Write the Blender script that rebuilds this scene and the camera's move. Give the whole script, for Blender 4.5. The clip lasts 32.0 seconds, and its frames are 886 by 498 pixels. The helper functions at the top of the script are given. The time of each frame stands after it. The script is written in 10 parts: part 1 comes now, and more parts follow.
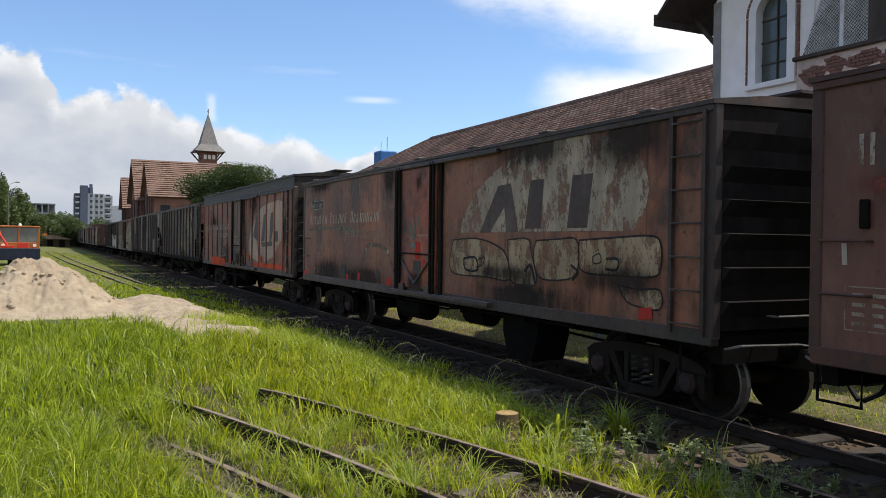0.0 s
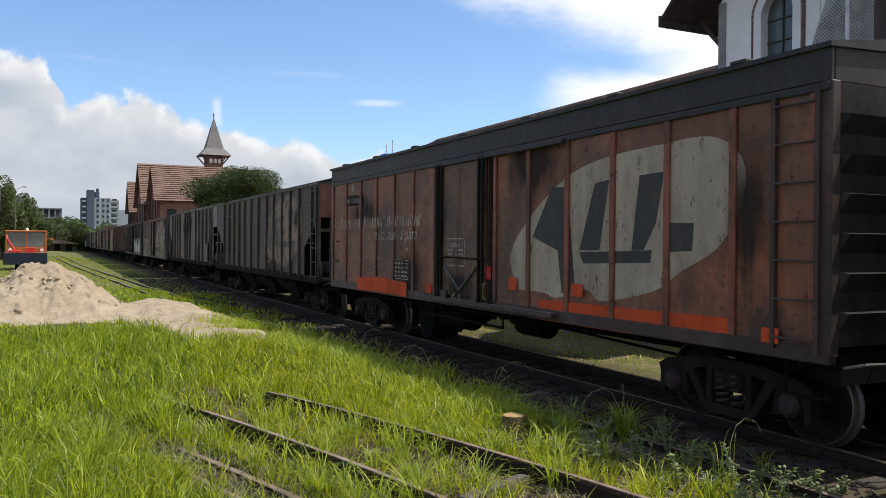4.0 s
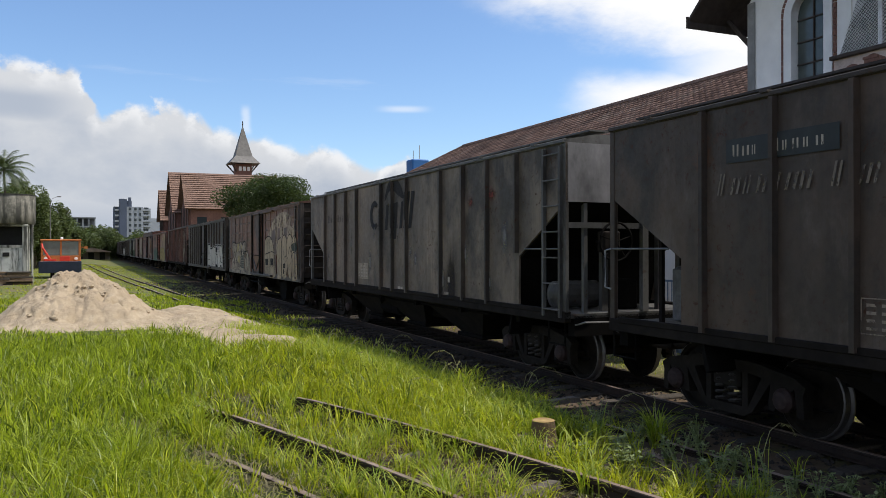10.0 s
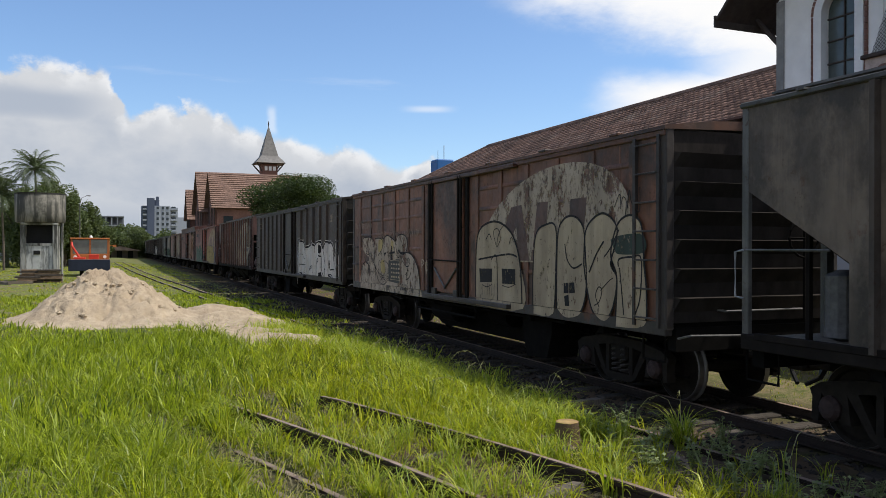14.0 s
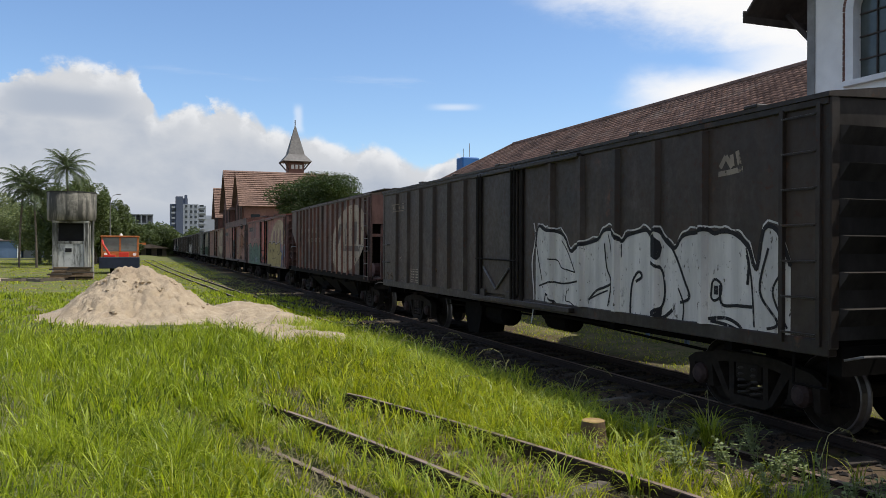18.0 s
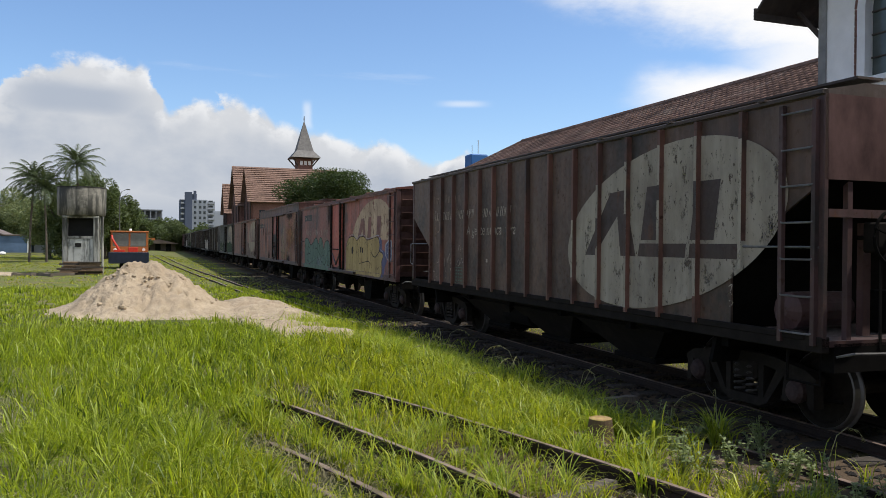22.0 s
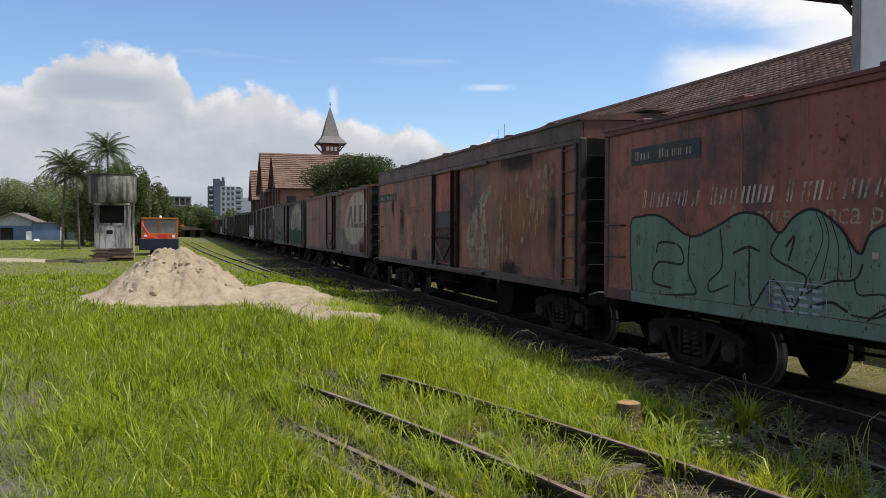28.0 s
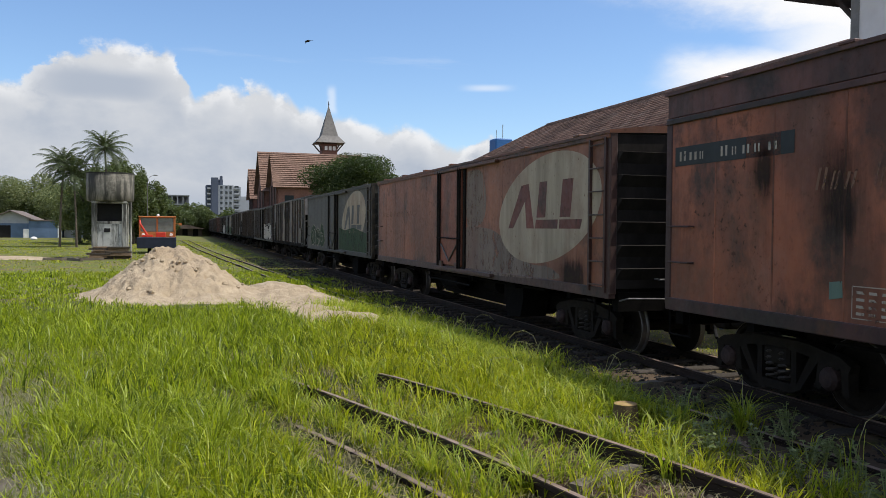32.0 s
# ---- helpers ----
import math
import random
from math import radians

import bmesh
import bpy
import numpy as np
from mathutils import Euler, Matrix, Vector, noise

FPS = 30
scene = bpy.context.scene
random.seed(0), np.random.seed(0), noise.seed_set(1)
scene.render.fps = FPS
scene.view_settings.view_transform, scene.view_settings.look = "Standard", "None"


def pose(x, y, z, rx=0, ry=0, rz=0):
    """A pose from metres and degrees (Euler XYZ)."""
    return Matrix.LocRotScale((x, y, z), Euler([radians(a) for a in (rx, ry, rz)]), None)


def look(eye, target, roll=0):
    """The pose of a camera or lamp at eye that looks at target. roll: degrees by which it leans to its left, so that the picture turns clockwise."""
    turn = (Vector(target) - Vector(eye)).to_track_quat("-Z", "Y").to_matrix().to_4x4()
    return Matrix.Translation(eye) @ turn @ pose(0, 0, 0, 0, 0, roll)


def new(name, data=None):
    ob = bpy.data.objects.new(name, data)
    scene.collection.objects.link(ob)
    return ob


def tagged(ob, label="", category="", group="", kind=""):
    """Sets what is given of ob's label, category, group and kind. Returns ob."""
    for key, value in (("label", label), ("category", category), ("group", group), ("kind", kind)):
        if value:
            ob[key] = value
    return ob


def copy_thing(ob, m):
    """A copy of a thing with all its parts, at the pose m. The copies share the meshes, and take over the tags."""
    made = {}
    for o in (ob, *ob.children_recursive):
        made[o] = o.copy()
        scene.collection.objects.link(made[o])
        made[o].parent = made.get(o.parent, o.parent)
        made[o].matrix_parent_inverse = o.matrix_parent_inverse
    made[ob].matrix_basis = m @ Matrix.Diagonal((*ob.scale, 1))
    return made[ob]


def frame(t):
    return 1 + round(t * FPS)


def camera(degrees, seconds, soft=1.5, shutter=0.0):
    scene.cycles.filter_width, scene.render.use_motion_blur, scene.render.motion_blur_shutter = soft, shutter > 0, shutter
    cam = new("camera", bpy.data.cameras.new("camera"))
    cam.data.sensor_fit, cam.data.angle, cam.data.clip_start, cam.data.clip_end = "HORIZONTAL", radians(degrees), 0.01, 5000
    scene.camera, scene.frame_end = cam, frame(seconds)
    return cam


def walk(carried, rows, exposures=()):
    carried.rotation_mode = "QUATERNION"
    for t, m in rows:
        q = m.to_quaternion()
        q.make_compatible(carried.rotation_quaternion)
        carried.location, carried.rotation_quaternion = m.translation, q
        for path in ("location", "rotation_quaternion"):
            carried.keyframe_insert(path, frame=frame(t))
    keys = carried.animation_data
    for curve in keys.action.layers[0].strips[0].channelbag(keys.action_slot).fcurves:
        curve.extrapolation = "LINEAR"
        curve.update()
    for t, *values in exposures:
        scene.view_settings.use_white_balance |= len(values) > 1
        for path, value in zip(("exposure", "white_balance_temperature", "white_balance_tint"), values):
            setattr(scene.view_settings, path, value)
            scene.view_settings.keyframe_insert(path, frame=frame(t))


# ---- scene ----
cam = camera(58.06, 32.0, soft=0.85)
EYE = (0.0, 0.0, 1.95)
PATH = [
    (0, 89.48, -0.73, -26.50), (0.5, 89.51, -0.62, -26.45), (1, 89.54, -0.61, -26.42), (1.5, 89.56, -0.62, -26.27),
    (2, 89.58, -0.60, -26.17), (2.5, 89.61, -0.57, -26.20), (3, 89.61, -0.53, -26.18), (3.5, 89.62, -0.45, -26.17),
    (5.5, 89.81, -0.52, -25.45), (6, 89.82, -0.55, -25.18), (6.5, 89.83, -0.59, -25.16), (7, 89.86, -0.62, -25.10),
    (7.5, 89.91, -0.66, -24.98), (8, 89.95, -0.57, -24.98), (8.5, 89.98, -0.59, -24.78), (9, 89.98, -0.19, -24.62),
    (9.5, 90.02, 0.07, -24.46), (10, 90.01, 0.09, -24.10), (10.5, 90.04, 0.10, -23.58), (11, 90.06, 0.05, -23.31),
    (11.5, 90.09, 0.03, -23.14), (12, 90.06, -0.00, -23.16), (12.5, 90.07, -0.06, -23.13), (13, 90.09, -0.13, -22.96),
    (13.5, 90.06, -0.14, -22.61), (14, 90.01, -0.17, -22.37), (14.5, 89.92, -0.10, -22.20), (16.5, 89.79, -0.10, -21.77),
    (17, 89.80, -0.15, -21.33), (17.5, 89.85, -0.15, -20.85), (18, 89.86, -0.21, -20.54), (18.5, 89.87, -0.26, -20.50),
    (19, 89.87, -0.36, -20.60), (19.5, 89.80, -0.37, -20.64), (20, 89.74, -0.40, -20.70), (20.5, 89.69, -0.44, -20.72),
    (21, 89.66, -0.44, -20.55), (21.5, 89.60, -0.46, -20.29), (22, 89.63, -0.52, -19.96), (22.5, 89.39, -0.56, -19.84),
    (23, 89.28, -0.52, -19.62), (23.5, 89.14, -0.52, -19.48), (24, 89.19, -0.53, -19.47), (24.5, 89.14, -0.57, -19.27),
    (25, 89.11, -0.56, -19.30), (25.5, 88.67, -0.40, -19.33), (27.5, 88.48, -0.08, -18.15), (28, 88.52, -0.14, -18.06),
    (28.5, 88.50, -0.21, -17.97), (29, 88.48, -0.20, -17.92), (29.5, 88.50, -0.27, -17.94), (30, 88.54, -0.28, -17.86),
    (30.5, 88.55, -0.31, -17.91), (31, 88.55, -0.39, -18.01), (31.5, 88.55, -0.43, -18.13), (32, 88.53, -0.47, -18.21),
]
walk(cam, [(t, pose(*EYE, rx, ry, rz)) for t, rx, ry, rz in PATH], exposures=[(0, 0.12), (4, 0.12), (8, 0.06), (13, 0.0), (17, -0.05), (20, 0.0), (25, 0.0), (29, -0.05), (32, 0.0)])

# ---- light ----
SUN_WAY = Vector((0.47, -0.16, 0.87)).normalized()  # towards the sun: high, beyond the train


def link(nt, a, b):
    nt.links.new(a, b)


def sky_world():
    world = bpy.data.worlds.new("sky")
    scene.world = world
    world.use_nodes = True
    nt = world.node_tree
    nt.nodes.clear()
    out = nt.nodes.new("ShaderNodeOutputWorld")
    bg = nt.nodes.new("ShaderNodeBackground")
    sky = nt.nodes.new("ShaderNodeTexSky")
    sky.sky_type = "NISHITA"
    sky.sun_disc = False
    sky.sun_elevation = math.asin(SUN_WAY.z)
    sky.sun_rotation = math.atan2(SUN_WAY.x, SUN_WAY.y)
    sky.air_density, sky.dust_density, sky.ozone_density = 1.0, 0.3, 2.0
    tc = nt.nodes.new("ShaderNodeTexCoord")
    sep = nt.nodes.new("ShaderNodeSeparateXYZ")
    link(nt, tc.outputs["Generated"], sep.inputs[0])

    def math_node(op, a, b=None, c=None, clamp=False):
        n = nt.nodes.new("ShaderNodeMath")
        n.operation, n.use_clamp = op, clamp
        for i, v in enumerate((a, b, c)):
            if v is None:
                continue
            if isinstance(v, (int, float)):
                n.inputs[i].default_value = v
            else:
                link(nt, v, n.inputs[i])
        return n.outputs[0]

    def noise_node(scale, detail, rough, stretch, shift=0.0):
        mp = nt.nodes.new("ShaderNodeMapping")
        mp.inputs["Scale"].default_value = stretch
        mp.inputs["Location"].default_value = (shift, shift * 0.7, 0)
        link(nt, tc.outputs["Generated"], mp.inputs[0])
        n = nt.nodes.new("ShaderNodeTexNoise")
        n.inputs["Scale"].default_value, n.inputs["Detail"].default_value, n.inputs["Roughness"].default_value = scale, detail, rough
        link(nt, mp.outputs[0], n.inputs["Vector"])
        return n.outputs["Fac"]

    def smooth(v, lo, hi):
        n = nt.nodes.new("ShaderNodeMapRange")
        n.interpolation_type = "SMOOTHERSTEP"
        n.inputs["From Min"].default_value, n.inputs["From Max"].default_value = lo, hi
        link(nt, v, n.inputs["Value"])
        return n.outputs["Result"]

    x, y, z = sep.outputs
    az = math_node("ARCTAN2", x, y)  # 0 along the track, positive to the right
    # a bank of cumulus low over the horizon: its skyline by azimuth, highest at the left, falling away to the right
    skyline = [(-0.188, 0.160), (-0.166, 0.159), (-0.152, 0.172), (-0.132, 0.198), (-0.103, 0.208), (-0.071, 0.211), (-0.043, 0.203), (-0.018, 0.208), (-0.004, 0.200), (0.003, 0.176), (0.012, 0.158), (0.039, 0.166),
               (0.052, 0.168), (0.072, 0.163), (0.079, 0.171), (0.099, 0.172), (0.112, 0.161), (0.126, 0.163), (0.139, 0.149), (0.188, 0.140), (0.244, 0.120), (0.272, 0.125), (0.328, 0.102), (0.350, 0.100), (0.364, 0.112), (0.379, 0.117), (0.405, 0.095)]
    line = nt.nodes.new("ShaderNodeValToRGB")
    for i, (p, h) in enumerate(skyline):
        e = line.color_ramp.elements[0] if i == 0 else line.color_ramp.elements.new(min(1.0, (p + 0.2) / 0.62))
        e.position, e.color = (p + 0.2) / 0.62, (h / 0.25,) * 3 + (1,)
    line.color_ramp.elements.remove(line.color_ramp.elements[-1])
    puff = noise_node(5.5, 7, 0.55, (1, 1, 1.5), 3.1)
    puff2 = noise_node(22, 7, 0.6, (1, 1, 1.2), 1.7)
    link(nt, math_node("MULTIPLY_ADD", math_node("MULTIPLY_ADD", math_node("SUBTRACT", puff2, 0.5), 0.05, az), 1 / 0.62, 0.2 / 0.62), line.inputs[0])
    top = math_node("MULTIPLY", line.outputs[0], 0.25)
    wob = math_node("ADD", math_node("MULTIPLY", math_node("SUBTRACT", puff, 0.5), 0.030), math_node("MULTIPLY", math_node("SUBTRACT", puff2, 0.5), 0.050))
    edge = math_node("SUBTRACT", math_node("ADD", top, wob), z)
    bank = smooth(edge, -0.003, 0.013)
    # a bright veil higher up on the right, and a lower cloud beyond the shed roof
    veil_n = math_node("MULTIPLY", math_node("SUBTRACT", noise_node(3.6, 9, 0.6, (1.0, 1.0, 2.2), 7.3), 0.5), 0.16)
    slope = math_node("SUBTRACT", z, math_node("MULTIPLY_ADD", az, -0.355, 0.453))
    streak = math_node("MULTIPLY", smooth(math_node("ADD", slope, veil_n), -0.012, 0.055), smooth(az, 0.38, 0.56))
    low = math_node("MULTIPLY", smooth(math_node("ADD", az, veil_n), 0.555, 0.66), smooth(math_node("SUBTRACT", z, math_node("MULTIPLY", veil_n, 0.4)), 0.225, 0.185))
    fill = smooth(math_node("ADD", az, veil_n), 0.64, 0.78)
    veil = math_node("MULTIPLY", math_node("MAXIMUM", streak, math_node("MAXIMUM", low, math_node("MULTIPLY", fill, 0.9))), math_node("MULTIPLY", smooth(z, 0.8, 0.45), 0.97))
    thin = math_node("MULTIPLY", smooth(math_node("ABSOLUTE", math_node("SUBTRACT", az, 0.372)), 0.045, 0.0), smooth(math_node("ABSOLUTE", math_node("SUBTRACT", z, 0.1725)), 0.0065, 0.0))
    plume = math_node("MULTIPLY", smooth(math_node("ABSOLUTE", math_node("ADD", math_node("SUBTRACT", az, 0.181), math_node("MULTIPLY", veil_n, 0.12))), 0.009, 0.0), smooth(math_node("ABSOLUTE", math_node("SUBTRACT", z, 0.155)), 0.022, 0.008))
    wisp = math_node("MAXIMUM", math_node("MULTIPLY", smooth(noise_node(4.0, 6, 0.6, (1, 1, 9), 11.0), 0.62, 0.85), 0.16), math_node("MAXIMUM", math_node("MULTIPLY", thin, 0.42), math_node("MULTIPLY", plume, 0.40)))
    # the bank: bright crests, soft grey bellies, bluer haze towards the ground
    depth = smooth(edge, 0.004, 0.060)
    shade_n = noise_node(10.0, 7, 0.58, (1, 1, 1.5), 5.0)
    grey = math_node("MULTIPLY", depth, math_node("MULTIPLY_ADD", shade_n, 2.3, -0.62), clamp=True)
    belly_a = smooth(math_node("ABSOLUTE", math_node("ADD", az, 0.085)), 0.115, 0.02)
    belly_z = smooth(math_node("ABSOLUTE", math_node("SUBTRACT", math_node("MULTIPLY_ADD", math_node("SUBTRACT", puff, 0.5), 0.04, z), 0.155)), 0.030, 0.004)
    grey = math_node("MAXIMUM", grey, math_node("MULTIPLY", math_node("MULTIPLY", belly_a, belly_z), 0.95))
    grey = math_node("MAXIMUM", grey, math_node("MULTIPLY", smooth(z, 0.095, 0.005), 0.95))
    crest = math_node("MULTIPLY", smooth(edge, 0.040, 0.006), smooth(puff2, 0.42, 0.62))
    mix0 = nt.nodes.new("ShaderNodeMix")
    mix0.data_type = "RGBA"
    mix0.inputs["A"].default_value = (6.75, 6.95, 7.3, 1)
    mix0.inputs["B"].default_value = (8.7, 8.8, 9.0, 1)
    link(nt, crest, mix0.inputs["Factor"])
    mix1 = nt.nodes.new("ShaderNodeMix")
    mix1.data_type = "RGBA"
    link(nt, mix0.outputs["Result"], mix1.inputs["A"])
    mix1.inputs["B"].default_value = (4.4, 4.95, 5.9, 1)
    link(nt, grey, mix1.inputs["Factor"])

    tint = nt.nodes.new("ShaderNodeMix")
    tint.data_type, tint.blend_type = "RGBA", "MULTIPLY"
    tint.inputs["Factor"].default_value = 1.0
    tint.inputs["B"].default_value = (1.28, 1.43, 1.63, 1)
    link(nt, sky.outputs[0], tint.inputs["A"])
    m2 = nt.nodes.new("ShaderNodeMix")
    m2.data_type = "RGBA"
    m2.inputs["B"].default_value = (10.2, 10.1, 10.0, 1)
    link(nt, tint.outputs["Result"], m2.inputs["A"])
    # unseen bright broken cloud, added behind and beside the viewer to light near sides
    behind = math_node("MULTIPLY", smooth(math_node("ABSOLUTE", az), 0.85, 1.5), math_node("MULTIPLY_ADD", smooth(noise_node(2.2, 6, 0.55, (1, 1, 1.6), 2.0), 0.35, 0.65), 0.46, 0.12))
    link(nt, math_node("MAXIMUM", behind, math_node("MAXIMUM", veil, wisp)), m2.inputs["Factor"])
    m3 = nt.nodes.new("ShaderNodeMix")
    m3.data_type = "RGBA"
    link(nt, m2.outputs["Result"], m3.inputs["A"])
    link(nt, mix1.outputs["Result"], m3.inputs["B"])
    link(nt, bank, m3.inputs["Factor"])
    link(nt, m3.outputs["Result"], bg.inputs["Color"])
    bg.inputs["Strength"].default_value = 0.10
    link(nt, bg.outputs[0], out.inputs["Surface"])


sky_world()
sun = new("sun", bpy.data.lights.new("sun", "SUN"))
sun.data.energy, sun.data.angle, sun.data.color = 4.3, radians(0.53), (1.0, 0.955, 0.88)
sun.matrix_world = look(SUN_WAY * 100, (0, 0, 0))


# ---- mesh helpers ----
class Geo:
    """Collects vertices and faces of one mesh."""

    def __init__(self):
        self.v, self.f = [], []

    def add(self, vs, fs):
        k = len(self.v)
        self.v += [tuple(p) for p in vs]
        self.f += [tuple(i + k for i in f) for f in fs]
        return self

    def box(self, x0, x1, y0, y1, z0, z1, b=0.0):
        x0, x1, y0, y1, z0, z1 = min(x0, x1), max(x0, x1), min(y0, y1), max(y0, y1), min(z0, z1), max(z0, z1)
        if not b:
            vs = [(x, y, z) for z in (z0, z1) for y in (y0, y1) for x in (x0, x1)]
            return self.add(vs, [(0, 2, 3, 1), (4, 5, 7, 6), (0, 1, 5, 4), (2, 6, 7, 3), (0, 4, 6, 2), (1, 3, 7, 5)])
        b = min(b, 0.45 * min(x1 - x0, y1 - y0, z1 - z0))
        vs, idx = [], {}
        for sx, x in ((-1, x0), (1, x1)):
            for sy, y in ((-1, y0), (1, y1)):
                for sz, z in ((-1, z0), (1, z1)):
                    for a, d in (("x", (0, b, b)), ("y", (b, 0, b)), ("z", (b, b, 0))):
                        idx[sx, sy, sz, a] = len(vs)
                        vs.append((x - sx * d[0], y - sy * d[1], z - sz * d[2]))
        fs = []
        for s in (-1, 1):
            for a in "xyz":
                q = [idx[(s, u, w, a) if a == "x" else (u, s, w, a) if a == "y" else (u, w, s, a)] for u, w in ((-1, -1), (1, -1), (1, 1), (-1, 1))]
                flip = (s < 0) ^ (a == "y")
                fs.append(tuple(q[::-1] if flip else q))
        for s1 in (-1, 1):
            for s2 in (-1, 1):
                fs.append((idx[s1, s2, -1, "x"], idx[s1, s2, 1, "x"], idx[s1, s2, 1, "y"], idx[s1, s2, -1, "y"]))
                fs.append((idx[s1, -1, s2, "x"], idx[s1, 1, s2, "x"], idx[s1, 1, s2, "z"], idx[s1, -1, s2, "z"]))
                fs.append((idx[-1, s1, s2, "y"], idx[1, s1, s2, "y"], idx[1, s1, s2, "z"], idx[-1, s1, s2, "z"]))
                for s3 in (-1, 1):
                    fs.append((idx[s1, s2, s3, "x"], idx[s1, s2, s3, "y"], idx[s1, s2, s3, "z"]))
        return self.add(vs, fs)

    def tube(self, pts, r, n=6, closed=False):
        pts = [Vector(p) for p in pts]
        rings = []
        for i, p in enumerate(pts):
            a = pts[i - 1] if (i or closed) else p
            c = pts[(i + 1) % len(pts)] if (i < len(pts) - 1 or closed) else p
            d = (c - a).normalized()
            u = d.orthogonal().normalized() if abs(d.z) > 0.99 else d.cross(Vector((0, 0, 1))).normalized()
            w = d.cross(u)
            rr = r[i] if isinstance(r, (list, tuple)) else r
            rings.append([p + (u * math.cos(2 * math.pi * k / n) + w * math.sin(2 * math.pi * k / n)) * rr for k in range(n)])
        vs = [v for ring in rings for v in ring]
        m = len(pts)
        fs = [(i * n + k, i * n + (k + 1) % n, ((i + 1) % m) * n + (k + 1) % n, ((i + 1) % m) * n + k) for i in range(m if closed else m - 1) for k in range(n)]
        if not closed:
            fs += [tuple(range(n))[::-1], tuple(range((m - 1) * n, m * n))]
        return self.add(vs, fs)

    def lathe(self, prof, n=20, axis="z", at=(0, 0, 0)):
        """prof: (radius, along) pairs."""
        vs, m = [], len(prof)
        for r, h in prof:
            for k in range(n):
                c, s = r * math.cos(2 * math.pi * k / n), r * math.sin(2 * math.pi * k / n)
                p = (c, s, h) if axis == "z" else (h, c, s) if axis == "x" else (c, h, s)
                vs.append((p[0] + at[0], p[1] + at[1], p[2] + at[2]))
        fs = [(i * n + k, i * n + (k + 1) % n, (i + 1) * n + (k + 1) % n, (i + 1) * n + k) for i in range(m - 1) for k in range(n)]
        fs += [tuple(range(n))[::-1], tuple(range((m - 1) * n, m * n))]
        return self.add(vs, fs)

    def slab(self, outline, x0, x1):
        """A plate with an outline in (y, z), from x0 to x1."""
        n = len(outline)
        vs = [(x0, y, z) for y, z in outline] + [(x1, y, z) for y, z in outline]
        return self.add(vs, [tuple(range(n))[::-1], tuple(range(n, 2 * n))] + [(i, (i + 1) % n, n + (i + 1) % n, n + i) for i in range(n)])

    def prism(self, outline, y0, y1):
        """A bar with an outline in (x, z), from y0 to y1."""
        n = len(outline)
        vs = [(x, y0, z) for x, z in outline] + [(x, y1, z) for x, z in outline]
        return self.add(vs, [tuple(range(n)), tuple(range(n, 2 * n))[::-1]] + [(i, n + i, n + (i + 1) % n, (i + 1) % n) for i in range(n)])

    def mesh(self, name, smooth=False):
        me = bpy.data.meshes.new(name)
        me.from_pydata(self.v, [], self.f)
        if smooth:
            me.polygons.foreach_set("use_smooth", [True] * len(me.polygons))
        me.update()
        return me


def fix_normals(me):
    bm = bmesh.new()
    bm.from_mesh(me)
    bmesh.ops.recalc_face_normals(bm, faces=bm.faces)
    bm.to_mesh(me)
    bm.free()


def part(name, geo, material, parent, label="", smooth=False, at=None):
    me = geo.mesh(name, smooth) if isinstance(geo, Geo) else geo
    if isinstance(geo, Geo):
        fix_normals(me)
    ob = new(name, me)
    if not me.materials:
        me.materials.append(material)
    if me.materials[0] is not material:
        ob.material_slots[0].link = "OBJECT"
        ob.material_slots[0].material = material
    ob.parent = parent
    if at:
        ob.location = at
    if label:
        tagged(ob, label)
    return ob


def thing(name, label, category, at=(0, 0, 0), group="", kind=""):
    ob = new(name)
    ob.empty_display_size = 0.2
    ob.location = at
    return tagged(ob, label, category, group, kind)


def solid(name, geo, material, label, category="", kind="", group="", smooth=False):
    ob = part(name, geo, material, None, "", smooth)
    return tagged(ob, label, category, group, kind)


# ---- materials ----
def material(name):
    m = bpy.data.materials.new(name)
    m.use_nodes = True
    nt = m.node_tree
    return m, nt, nt.nodes["Principled BSDF"]


def ramp(nt, fac, stops):
    n = nt.nodes.new("ShaderNodeValToRGB")
    e = n.color_ramp.elements
    while len(e) < len(stops):
        e.new(0.5)
    for k, (p, c) in enumerate(stops):
        e[k].position, e[k].color = p, (*c, 1) if len(c) == 3 else c
    link(nt, fac, n.inputs[0])
    return n.outputs[0]


def tex(nt, scale, detail=6, rough=0.6, stretch=(1, 1, 1), rand=True, coord="Object"):
    tc = nt.nodes.new("ShaderNodeTexCoord")
    mp = nt.nodes.new("ShaderNodeMapping")
    mp.inputs["Scale"].default_value = stretch
    link(nt, tc.outputs[coord], mp.inputs[0])
    n = nt.nodes.new("ShaderNodeTexNoise")
    n.inputs["Scale"].default_value, n.inputs["Detail"].default_value, n.inputs["Roughness"].default_value = scale, detail, rough
    if rand:
        info = nt.nodes.new("ShaderNodeObjectInfo")
        mul = nt.nodes.new("ShaderNodeVectorMath")
        mul.operation = "ADD"
        sc = nt.nodes.new("ShaderNodeMath")
        sc.operation = "MULTIPLY"
        sc.inputs[1].default_value = 37.0
        link(nt, info.outputs["Random"], sc.inputs[0])
        link(nt, mp.outputs[0], mul.inputs[0])
        link(nt, sc.outputs[0], mul.inputs[1])
        link(nt, mul.outputs[0], n.inputs["Vector"])
    else:
        link(nt, mp.outputs[0], n.inputs["Vector"])
    return n.outputs["Fac"]


